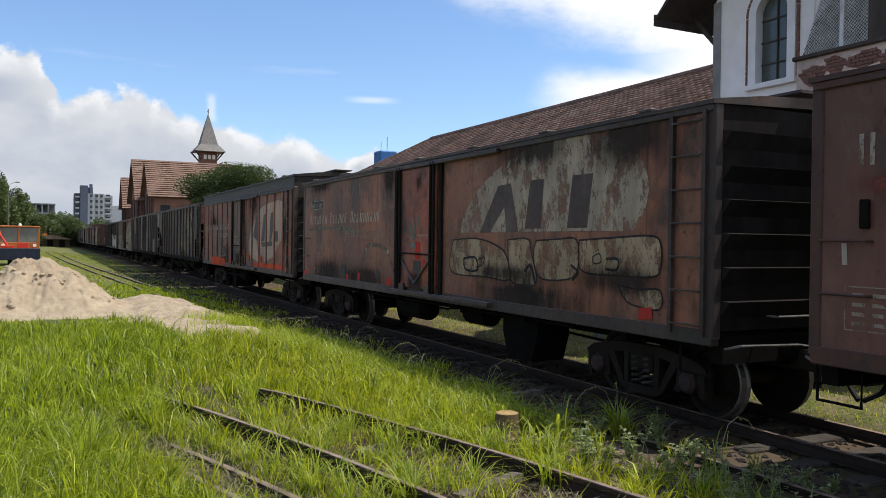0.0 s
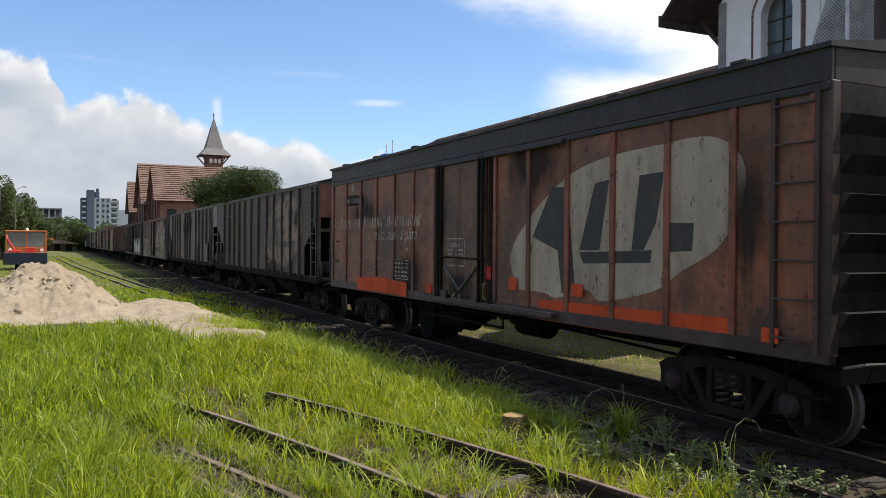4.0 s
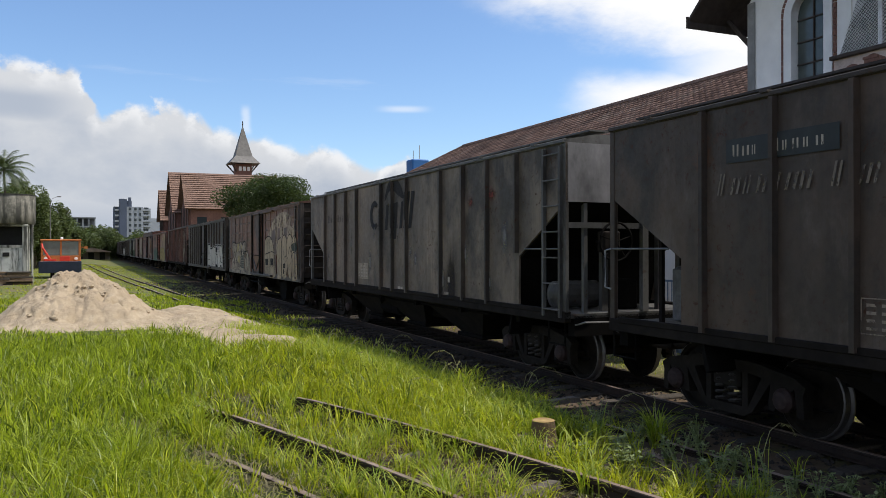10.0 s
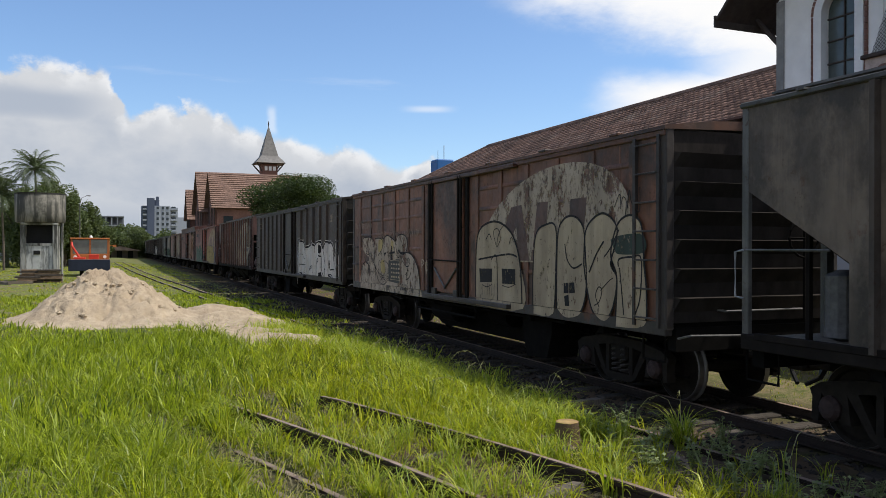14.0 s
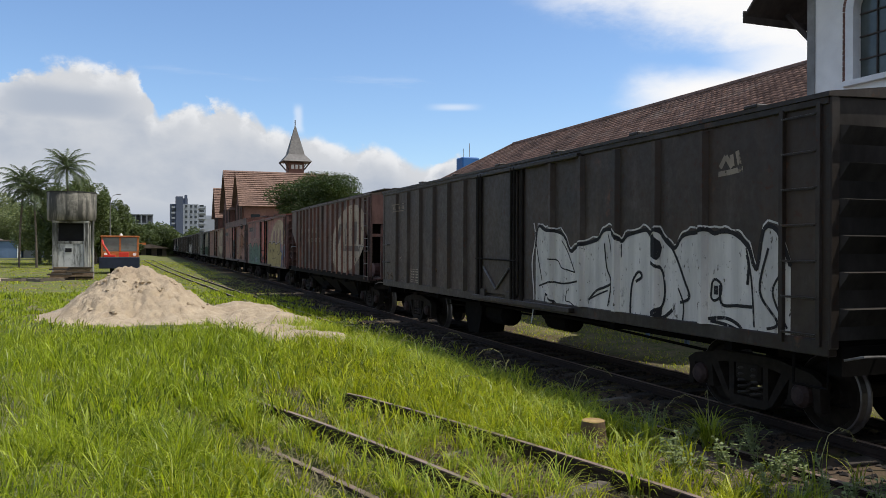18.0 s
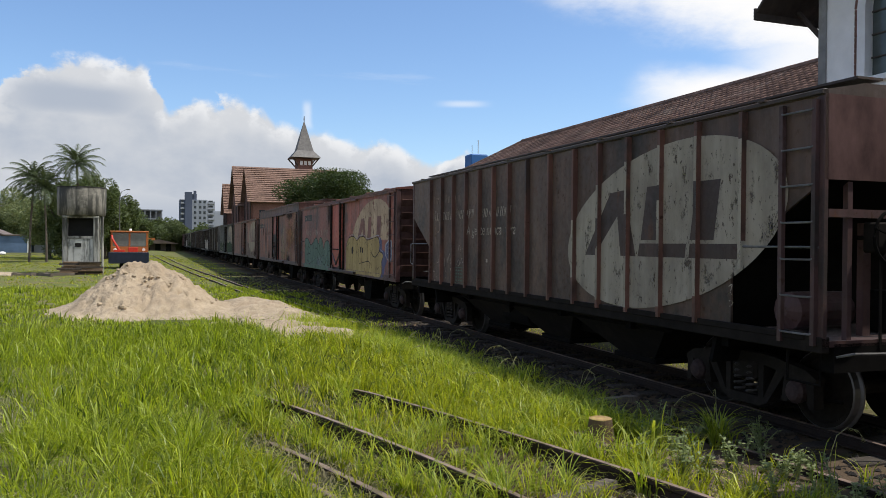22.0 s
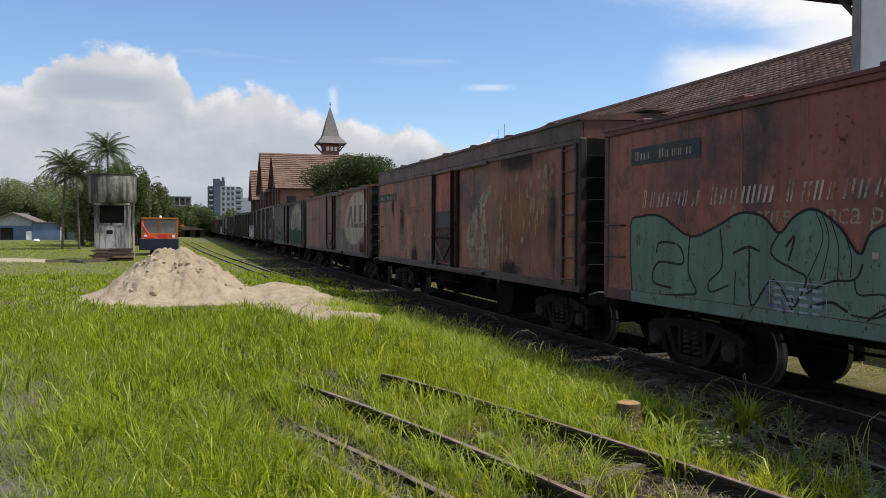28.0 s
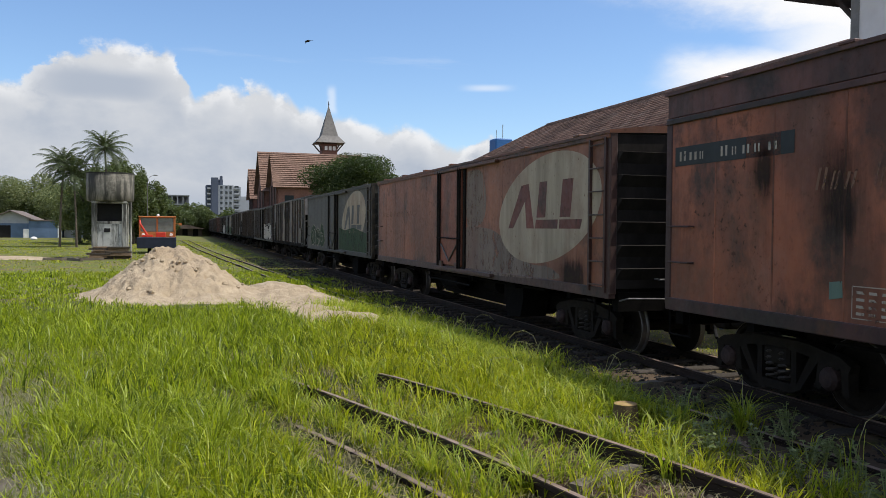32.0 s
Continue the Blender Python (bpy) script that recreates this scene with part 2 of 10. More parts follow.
def mixc(nt, fac, a, b, blend="MIX"):
    n = nt.nodes.new("ShaderNodeMix")
    n.data_type, n.blend_type = "RGBA", blend
    for key, v in (("Factor", fac), ("A", a), ("B", b)):
        if isinstance(v, (int, float)):
            n.inputs[key].default_value = v
        elif isinstance(v, tuple):
            n.inputs[key].default_value = (*v, 1)
        else:
            link(nt, v, n.inputs[key])
    return n.outputs["Result"]


def bump(nt, bsdf, height, strength, distance=0.02):
    b = nt.nodes.new("ShaderNodeBump")
    b.inputs["Strength"].default_value, b.inputs["Distance"].default_value = strength, distance
    link(nt, height, b.inputs["Height"])
    link(nt, b.outputs[0], bsdf.inputs["Normal"])


def scaled(c, k):
    return tuple(min(1, v * k) for v in c)


def worn_paint(name, base, rust=0.45, dark=0.45, rough=0.54, rust_color=(0.115, 0.046, 0.022), mottle=0.0):
    """Old wagon paint: faded areas, soft grime, stains, rust blooms and small chips."""
    m, nt, bs = material(name)
    big = tex(nt, 0.42, 4, 0.55)
    wash = tex(nt, 1.1, 6, 0.6, (1, 1, 0.45))
    streak = tex(nt, 2.6, 5, 0.6, (1, 1, 0.22))
    fine = tex(nt, 11, 8, 0.7)
    stain = tex(nt, 0.8, 9, 0.68, (1, 1, 0.7))
    bloom = tex(nt, 1.7, 11, 0.72, (1, 1, 0.8))
    col = mixc(nt, ramp(nt, big, [(0.30, (0, 0, 0)), (0.70, (1, 1, 1))]), scaled(base, 0.66), scaled(base, 1.22))
    grime = tuple(0.42 * v + 0.012 for v in base)
    col = mixc(nt, ramp(nt, wash, [(0.42, (0, 0, 0)), (0.64, (0.62 + 0.36 * dark,) * 3)]), col, grime)
    col = mixc(nt, ramp(nt, streak, [(0.48, (0, 0, 0)), (0.72, (0.45,) * 3)]), col, scaled(base, 0.55))
    chalk = tuple(0.7 * v + 0.06 * w for v, w in zip(base, (1.1, 1.0, 0.9)))
    col = mixc(nt, ramp(nt, tex(nt, 1.5, 9, 0.7, (1, 1, 0.5)), [(0.54, (0, 0, 0)), (0.70, (0.7,) * 3)]), col, chalk)
    col = mixc(nt, ramp(nt, bloom, [(0.63 - 0.09 * rust, (0, 0, 0)), (0.70 - 0.09 * rust, (0.85,) * 3)]), col, rust_color)
    col = mixc(nt, ramp(nt, stain, [(0.54 - 0.05 * dark, (0, 0, 0)), (0.66 - 0.05 * dark, (0.85,) * 3)]), col, (0.030, 0.025, 0.021))
    if mottle:  # soot and rubbed-through orange over the whole coat
        col = mixc(nt, ramp(nt, tex(nt, 0.95, 12, 0.74, (1, 1, 0.6)), [(0.56, (0, 0, 0)), (0.72, (mottle,) * 3)]), col, (0.46, 0.125, 0.045))
        col = mixc(nt, ramp(nt, tex(nt, 0.62, 12, 0.72, (1, 1, 0.8)), [(0.46, (0, 0, 0)), (0.60, (mottle,) * 3)]), col, (0.078, 0.056, 0.040))
    runs = mixc(nt, 0.5, tex(nt, 7.5, 6, 0.65, (1, 1, 0.05)), tex(nt, 1.3, 6, 0.6))  # thin rain runs, gathered in places
    col = mixc(nt, ramp(nt, runs, [(0.50, (0, 0, 0)), (0.60, (0.22 + 0.36 * dark,) * 3)]), col, scaled(grime, 0.8))
    chips = nt.nodes.new("ShaderNodeMath")
    chips.operation = "MULTIPLY"
    link(nt, ramp(nt, fine, [(0.58, (0, 0, 0)), (0.63, (1, 1, 1))]), chips.inputs[0])
    link(nt, ramp(nt, tex(nt, 0.9, 5, 0.6), [(0.45, (0, 0, 0)), (0.62, (1, 1, 1))]), chips.inputs[1])
    col = mixc(nt, chips.outputs[0], col, scaled(rust_color, 0.5))
    link(nt, col, bs.inputs["Base Color"])
    link(nt, ramp(nt, fine, [(0.3, (rough - 0.12,) * 3), (0.7, (min(1, rough + 0.2),) * 3)]), bs.inputs["Roughness"])
    bs.inputs["Specular IOR Level"].default_value = 0.32
    bs.inputs["Sheen Weight"].default_value, bs.inputs["Sheen Roughness"].default_value = 0.22, 0.35  # road dust
    bs.inputs["Sheen Tint"].default_value = (0.75, 0.72, 0.68, 1)
    bump(nt, bs, mixc(nt, 0.35, big, fine), 0.30, 0.012)
    return m


def bare_where(nt, bs, mask):
    """Lets what lies below show through where the mask is white."""
    clear, mix = nt.nodes.new("ShaderNodeBsdfTransparent"), nt.nodes.new("ShaderNodeMixShader")
    link(nt, mask, mix.inputs[0])
    link(nt, bs.outputs[0], mix.inputs[1])
    link(nt, clear.outputs[0], mix.inputs[2])
    link(nt, mix.outputs[0], nt.nodes["Material Output"].inputs["Surface"])


def flaking(name, base, under, hold=0.5):
    """Paint marks that have partly flaked off, dulled by soot."""
    m, nt, bs = material(name)
    base = scaled(base, 0.98)
    fl = tex(nt, 4.0, 10, 0.72, (1, 1, 0.6))
    st = tex(nt, 3.2, 7, 0.62, (1, 1, 0.10))
    dull = tex(nt, 1.1, 8, 0.66, (1, 1, 0.7))
    col = mixc(nt, ramp(nt, st, [(0.40, (0, 0, 0)), (0.68, (0.75, 0.75, 0.75))]), base, scaled(base, 0.52))
    col = mixc(nt, ramp(nt, dull, [(0.48, (0, 0, 0)), (0.70, (0.6, 0.6, 0.6))]), col, mixc(nt, 0.5, scaled(base, 0.4), under))
    lo = 0.42 + 0.2 * hold
    mask = mixc(nt, 1.0, ramp(nt, fl, [(lo, (0, 0, 0)), (lo + 0.11, (0.92,) * 3)]), ramp(nt, tex(nt, 17, 8, 0.7, (1, 1, 0.5)), [(0.56 + 0.05 * hold, (0, 0, 0)), (0.62 + 0.05 * hold, (0.85,) * 3)]), "LIGHTEN")
    link(nt, col, bs.inputs["Base Color"])
    bs.inputs["Roughness"].default_value = 0.75
    bs.inputs["Specular IOR Level"].default_value = 0.2
    bare_where(nt, bs, mask)
    return m


def thin_stain(name, base, amount=0.85, scale=1.5, lo=0.34, foot=0):
    """A stain that thins out raggedly towards the edges of its patch; foot: the edge it is densest at, -1 lower, 1 upper."""
    m, nt, bs = material(name)

    def calc(op, a, b):
        n = nt.nodes.new("ShaderNodeMath")
        n.operation = op
        for k, v in enumerate((a, b)):
            if isinstance(v, (int, float)):
                n.inputs[k].default_value = v
            else:
                link(nt, v, n.inputs[k])
        return n.outputs[0]

    tc, sep = nt.nodes.new("ShaderNodeTexCoord"), nt.nodes.new("ShaderNodeSeparateXYZ")
    link(nt, tc.outputs["Generated"], sep.inputs[0])
    fade = [(0.0, (0, 0, 0)), (0.16, (0.28,) * 3), (0.42, (1, 1, 1))]
    across = ramp(nt, calc("PINGPONG", sep.outputs[1], 0.5), fade)
    level = calc("PINGPONG", sep.outputs[2], 0.5) if not foot else calc("MULTIPLY", sep.outputs[2], 0.5) if foot > 0 else calc("MULTIPLY", calc("SUBTRACT", 1.0, sep.outputs[2]), 0.5)
    down = ramp(nt, level, fade if not foot else [(0.0, (0, 0, 0)), (0.18, (0.45,) * 3), (0.34, (1.15,) * 3)])
    spot = mixc(nt, 0.60, tex(nt, scale, 9, 0.72, (1, 1, 0.5)), tex(nt, scale * 5, 9, 0.74, (1, 1, 0.11)))
    body = calc("MULTIPLY", across, down)
    rag = calc("MULTIPLY", calc("SUBTRACT", spot, 0.5), 4.2)
    cover = calc("MULTIPLY", body, calc("ADD", calc("MULTIPLY", body, 0.75), rag))
    keep = ramp(nt, cover, [(lo - 0.34, (1, 1, 1)), (lo + 0.30, (1 - amount,) * 3)])
    link(nt, mixc(nt, tex(nt, 6, 7, 0.65), scaled(base, 0.7), scaled(base, 1.3)), bs.inputs["Base Color"])
    bs.inputs["Roughness"].default_value = 0.85
    bs.inputs["Specular IOR Level"].default_value = 0.2
    bare_where(nt, bs, keep)
    return m


def plain(name, base, rough=0.7, metal=0.0, var=0.25, scale=4.0, bmp=0.2, stretch=(1, 1, 1), spec=0.3):
    m, nt, bs = material(name)
    a, b = tex(nt, scale, 7, 0.65, stretch), tex(nt, scale * 0.13, 4, 0.55)
    col = mixc(nt, ramp(nt, a, [(0.3, (0, 0, 0)), (0.72, (1, 1, 1))]), scaled(base, 1 - var), scaled(base, 1 + var))
    col = mixc(nt, ramp(nt, b, [(0.4, (0, 0, 0)), (0.7, (0.6, 0.6, 0.6))]), col, scaled(base, 1 - 1.6 * var if var < 0.5 else 0.3))
    link(nt, col, bs.inputs["Base Color"])
    bs.inputs["Roughness"].default_value, bs.inputs["Metallic"].default_value = rough, metal
    bs.inputs["Specular IOR Level"].default_value = spec
    if bmp:
        bump(nt, bs, a, bmp, 0.01)
    return m


MAT = dict(
    # under and sill are blackened: the shade beneath the wagons is in the colour
    under=plain("sooty_shaded_steel", (0.009, 0.008, 0.007), 0.97, 0, 0.4, 7, spec=0.08),
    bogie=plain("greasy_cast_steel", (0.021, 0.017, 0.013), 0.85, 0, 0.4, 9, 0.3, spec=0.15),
    tread=plain("polished_wheel_tread", (0.16, 0.15, 0.145), 0.45, 0.6, 0.2, 12, 0.05),
    spring=plain("dull_spring_steel", (0.055, 0.047, 0.040), 0.7, 0.2, 0.4, 12),
    cap=plain("rusty_red_axle_cap", (0.045, 0.028, 0.025), 0.75, 0, 0.45, 14),
    pipe=plain("galvanised_pipe", (0.33, 0.33, 0.34), 0.5, 0.4, 0.3, 11),
    dull_pipe=plain("dull_grey_pipe", (0.15, 0.145, 0.14), 0.6, 0.2, 0.4, 11),
    sill=plain("sooty_shaded_sill_paint", (0.018, 0.0145, 0.012), 0.9, 0, 0.4, 5, spec=0.12),
    rail=plain("rusted_rail", (0.030, 0.019, 0.014), 0.75, 0.0, 0.4, 10, 0.3),
    railtop=plain("worn_rail_head", (0.30, 0.215, 0.165), 0.55, 0.2, 0.3, 6, 0.1),
    sleeper=plain("weathered_timber", (0.17, 0.14, 0.11), 0.9, 0, 0.45, 8, 0.6, (6, 1, 1)),
    old_sleeper=plain("sooty_sleeper", (0.075, 0.062, 0.05), 0.95, 0, 0.5, 8, 0.6, (6, 1, 1)),
    # ballast darkened as well, to hold the shade under the train
    ballast=plain("dark_ballast_stone", (0.031, 0.026, 0.022), 0.95, 0, 0.5, 14, 0.6),
    black=plain("flat_black", (0.012, 0.012, 0.012), 0.85, 0, 0.3, 6),
)


# ---- ground ----
def smoothstep(a, b, v):
    t = np.clip((v - a) / (b - a), 0, 1)
    return t * t * (3 - 2 * t)


def ground_z(x, y):
    """Height of the ground: rail top of the running line is 0, its bed lies lower, the yard beside it higher."""
    x, y = np.asarray(x, float), np.asarray(y, float)
    z = 0.10 - 0.26 * smoothstep(3.4, 6.0, x + 0.045 * np.clip(y - 8, 0, 60) * (x < 6)) + 0.09 * smoothstep(8.6, 9.6, x)
    near = np.exp(-(x * x + y * y) / 60.0 ** 2)
    return z + near * (0.022 * np.sin(1.7 * x + 0.6 * y) * np.sin(0.9 * y - 0.4 * x) + 0.014 * np.sin(4.1 * x + 1.3) * np.sin(3.3 * y)) * (np.abs(x - 7.35) > 1.6)


def siding_x(y):
    """Left rail of the disused siding in the foreground."""
    d = y - 5.14
    return 2.285 - 0.2331 * d - 0.01587 * d * d


def loop_x(y):
    """Right rail of the loop line that leaves the running line behind the viewer."""
    return 6.02 - 0.067 * y + 0.0002 * y * y


def ground_material():
    m, nt, bs = material("yard_ground")
    big, mid, fine = tex(nt, 0.22, 5, 0.6, rand=False), tex(nt, 1.4, 7, 0.65, rand=False), tex(nt, 14, 8, 0.7, rand=False)
    # green kept very dark: the shade between grass blades is in this colour
    green = mixc(nt, fine, (0.013, 0.020, 0.005), (0.052, 0.066, 0.014))
    soil = mixc(nt, mixc(nt, 0.5, fine, mid), (0.034, 0.024, 0.016), (0.175, 0.126, 0.085))
    soil = mixc(nt, ramp(nt, tex(nt, 0.7, 8, 0.68, rand=False), [(0.50, (0, 0, 0)), (0.62, (0.8, 0.8, 0.8))]), soil, mixc(nt, fine, (0.030, 0.040, 0.010), (0.085, 0.105, 0.028)))
    dry = mixc(nt, fine, (0.042, 0.036, 0.020), (0.13, 0.11, 0.065))
    col = mixc(nt, ramp(nt, mid, [(0.42, (0, 0, 0)), (0.66, (1, 1, 1))]), green, dry)
    meadow = mixc(nt, ramp(nt, mid, [(0.40, (0, 0, 0)), (0.68, (1, 1, 1))]), mixc(nt, fine, (0.065, 0.095, 0.018), (0.15, 0.18, 0.045)), mixc(nt, fine, (0.13, 0.125, 0.045), (0.24, 0.21, 0.10)))
    meadow = mixc(nt, ramp(nt, tex(nt, 0.45, 9, 0.7, rand=False), [(0.50, (0, 0, 0)), (0.63, (0.85, 0.85, 0.85))]), meadow, mixc(nt, fine, (0.085, 0.062, 0.036), (0.24, 0.18, 0.115)))
    tc = nt.nodes.new("ShaderNodeTexCoord")
    sep = nt.nodes.new("ShaderNodeSeparateXYZ")
    link(nt, tc.outputs["Object"], sep.inputs[0])
    short = nt.nodes.new("ShaderNodeMapRange")  # shorter, paler turf out in the yard
    short.inputs["From Min"].default_value, short.inputs["From Max"].default_value = 13.0, 26.0
    link(nt, sep.outputs[1], short.inputs["Value"])
    col = mixc(nt, short.outputs["Result"], col, meadow)
    beyond = nt.nodes.new("ShaderNodeMapRange")  # dry trodden turf on the far side of the train
    beyond.inputs["From Min"].default_value, beyond.inputs["From Max"].default_value = 8.3, 9.0
    link(nt, sep.outputs[0], beyond.inputs["Value"])
    col = mixc(nt, beyond.outputs["Result"], col, mixc(nt, ramp(nt, mixc(nt, 0.6, fine, tex(nt, 2.6, 9, 0.72, rand=False)), [(0.40, (0, 0, 0)), (0.60, (1, 1, 1))]), mixc(nt, fine, (0.035, 0.055, 0.012), (0.13, 0.16, 0.035)), mixc(nt, fine, (0.11, 0.085, 0.045), (0.30, 0.235, 0.14))))
    add = nt.nodes.new("ShaderNodeMath")
    add.operation = "MULTIPLY_ADD"
    add.inputs[1].default_value = 1.8
    away = nt.nodes.new("ShaderNodeMapRange")
    away.inputs["From Min"].default_value, away.inputs["From Max"].default_value, away.inputs["To Max"].default_value = 9.0, 30.0, -1.3
    link(nt, sep.outputs[1], away.inputs["Value"])
    shift = nt.nodes.new("ShaderNodeMath")
    link(nt, sep.outputs[0], shift.inputs[0])
    link(nt, away.outputs["Result"], shift.inputs[1])
    link(nt, mid, add.inputs[0])
    link(nt, shift.outputs[0], add.inputs[2])

    def band(lo, hi):
        n = nt.nodes.new("ShaderNodeMapRange")
        n.inputs["From Min"].default_value, n.inputs["From Max"].default_value = lo, hi
        link(nt, add.outputs[0], n.inputs["Value"])
        return n.outputs["Result"]

    bed = nt.nodes.new("ShaderNodeMath")
    bed.operation = "MULTIPLY"
    link(nt, band(4.9, 5.7), bed.inputs[0])
    link(nt, band(9.7, 9.0), bed.inputs[1])
    col = mixc(nt, bed.outputs[0], col, soil)
    # worn footpath that comes from the lower left
    way = nt.nodes.new("ShaderNodeMath")
    way.operation = "MULTIPLY_ADD"
    way.inputs[1].default_value = 0.2
    link(nt, sep.outputs[1], way.inputs[0])
    link(nt, sep.outputs[0], way.inputs[2])
    off = nt.nodes.new("ShaderNodeMath")
    off.operation = "MULTIPLY_ADD"
    off.inputs[1].default_value = 0.8
    link(nt, mid, off.inputs[0])
    link(nt, way.outputs[0], off.inputs[2])
    a, b, c = (nt.nodes.new("ShaderNodeMapRange") for _ in range(3))
    for n, src, lo, hi in ((a, off.outputs[0], -0.5, 0.0), (b, off.outputs[0], 0.95, 0.5), (c, sep.outputs[1], 16.0, 11.0)):
        n.inputs["From Min"].default_value, n.inputs["From Max"].default_value = lo, hi
        link(nt, src, n.inputs["Value"])
    trodden = a.outputs["Result"]
    for n in (b, c):
        k = nt.nodes.new("ShaderNodeMath")
        k.operation = "MULTIPLY"
        link(nt, trodden, k.inputs[0])
        link(nt, n.outputs["Result"], k.inputs[1])
        trodden = k.outputs[0]
    col = mixc(nt, trodden, col, mixc(nt, fine, (0.085, 0.075, 0.062), (0.23, 0.20, 0.165)))
    link(nt, col, bs.inputs["Base Color"])
    bs.inputs["Roughness"].default_value = 0.95
    bs.inputs["Specular IOR Level"].default_value = 0.1
    bump(nt, bs, mixc(nt, 0.5, mid, fine), 0.8, 0.05)
    return m


def build_ground():
    xs = np.concatenate([[-4500, -1500, -500, -200, -90, -45], np.arange(-24, 14.01, 0.4), [16, 20, 30, 50, 90, 200, 500, 1500, 4500]])
    ys = np.concatenate([[-4500, -1000, -300, -100, -40, -18, -8], np.arange(-4, 40.01, 0.4), [45, 52, 62, 80, 110, 160, 250, 500, 1200, 4800]])
    gx, gy = np.meshgrid(xs, ys)
    gz = ground_z(gx, gy)
    n, k = len(xs), len(ys)
    g = Geo()
    g.v = [tuple(p) for p in np.stack([gx.ravel(), gy.ravel(), gz.ravel()], 1)]
    g.f = [(j * n + i, j * n + i + 1, (j + 1) * n + i + 1, (j + 1) * n + i) for j in range(k - 1) for i in range(n - 1)]
    me = g.mesh("ground", True)
    me.materials.append(ground_material())
    ob = new("ground", me)
    tagged(ob, "grassy railway yard ground with a dark track bed", "ground", kind="structure")


build_ground()


# ---- tracks ----
def rail_run(name, line, ys, top, label, parent=None, tall=1.0):
    """One rail, swept along line(y) with its head at top(y)."""
    prof = [(-0.055, -0.120), (0.055, -0.120), (0.055, -0.108), (0.010, -0.092), (0.009, -0.036), (0.030, -0.026), (0.030, -0.004), (0.022, 0.0), (-0.022, 0.0), (-0.030, -0.004), (-0.030, -0.026), (-0.009, -0.036), (-0.010, -0.092), (-0.055, -0.108)]
    g, n = Geo(), len(prof)
    for i, y in enumerate(ys):
        x = line(y)
        g.v += [(x + a, y, top(y) + b * tall) for a, b in prof]
        if i:
            g.f += [((i - 1) * n + k, (i - 1) * n + (k + 1) % n, i * n + (k + 1) % n, i * n + k) for k in range(n)]
    g.f += [tuple(range(n)), tuple(range((len(ys) - 1) * n, len(ys) * n))[::-1]]
    ob = part(name, g, MAT["rail"], parent, label)
    ob.data.materials.append(MAT["railtop"])
    for p in ob.data.polygons:
        if p.normal.z > 0.8 and p.center.z > top(p.center.y) - 0.02:
            p.material_index = 1
    return ob


def build_tracks():
    main = thing("railway_track", "rusty metre-gauge running line on dark sleepers", "track", (7.35, 0, 0), kind="structure")
    ys = [-30, 0, 30, 60, 120, 250, 500, 900]
    for s in (-1, 1):
        rail_run("rail", lambda y: s * 0.53, ys, lambda y: 0.0, "", main)
    g = Geo().box(-0.95, 0.95, -0.11, 0.11, -0.26, -0.125, 0.015)
    me = g.mesh("sleeper")
    fix_normals(me)
    for k in range(90):
        ob = part("sleeper", me, MAT["old_sleeper"], main)
        ob.location = (random.uniform(-0.05, 0.05), -4 + 0.62 * k, 0)
        ob.rotation_euler = (0, 0, random.uniform(-0.02, 0.02))
    loop = thing("railway_track", "overgrown rusty loop line curving away through grass", "track", kind="structure")
    ys = [-6 + 2.0 * k for k in range(60)]
    for off in (0.0, -1.065):
        rail_run("rail", lambda y: loop_x(y) + off, ys if off == 0 else ys[10:], lambda y: float(ground_z(loop_x(y) + off, y)) + 0.08, "", loop)
    sid = thing("railway_track", "disused rusty siding half buried in green grass", "track", kind="structure")
    ys = [2.2 + 0.3 * k for k in range(26)]
    for off in (0.0, 1.12):
        rail_run("rail", lambda y: siding_x(y) + off, ys, lambda y: 0.25 - 0.15 * float(smoothstep(9.0, 9.7, y)), "", sid, 1.5)
    # the short closing rails of an old turnout, left of the siding
    rail_run("rail", lambda y: siding_x(y) - 0.65, [2.6 + 0.3 * k for k in range(17)], lambda y: 0.195 - 0.022 * (y - 4), "", sid, 1.2)
    rail_run("rail", lambda y: siding_x(y) - 0.92, [3.4 + 0.3 * k for k in range(13)], lambda y: 0.16 - 0.022 * (y - 4), "", sid, 1.2)


build_tracks()


# ---- train: shared running gear ----
HALF = 1.35  # half a wagon's width
WHEEL_R = 0.42


def wheelset_geo():
    g = Geo()
    g.lathe([(0.07, -0.80), (0.075, -0.6), (0.08, 0), (0.075, 0.6), (0.07, 0.80)], 12, "x")
    return g


def wheel_geo(s):
    prof = [(0.08, -0.05), (0.15, -0.05), (0.17, -0.02), (0.34, -0.005), (0.36, -0.045), (0.405, -0.05), (0.42, -0.04), (0.425, 0.03), (0.45, 0.05), (0.45, 0.07), (0.36, 0.07), (0.34, 0.03), (0.17, 0.045), (0.15, 0.075), (0.08, 0.075)]
    return Geo().lathe([(r, -s * h) for r, h in prof], 28, "x", (s * 0.53, 0, 0))


def plate(nodes, quads, x0, x1):
    """A flat casting: faces that share their corners, thickened from x0 to x1."""
    n, edges = len(nodes), {}
    fs = [tuple(q) for q in quads] + [tuple(i + n for i in q[::-1]) for q in quads]
    for q in quads:
        for i, j in zip(q, q[1:] + q[:1]):
            edges[i, j] = edges.get((i, j), 0) + 1
    for i, j in edges:
        if (j, i) not in edges:
            fs.append((j, i, i + n, j + n))
    return Geo().add([(x0, y, z) for y, z in nodes] + [(x1, y, z) for y, z in nodes], fs)


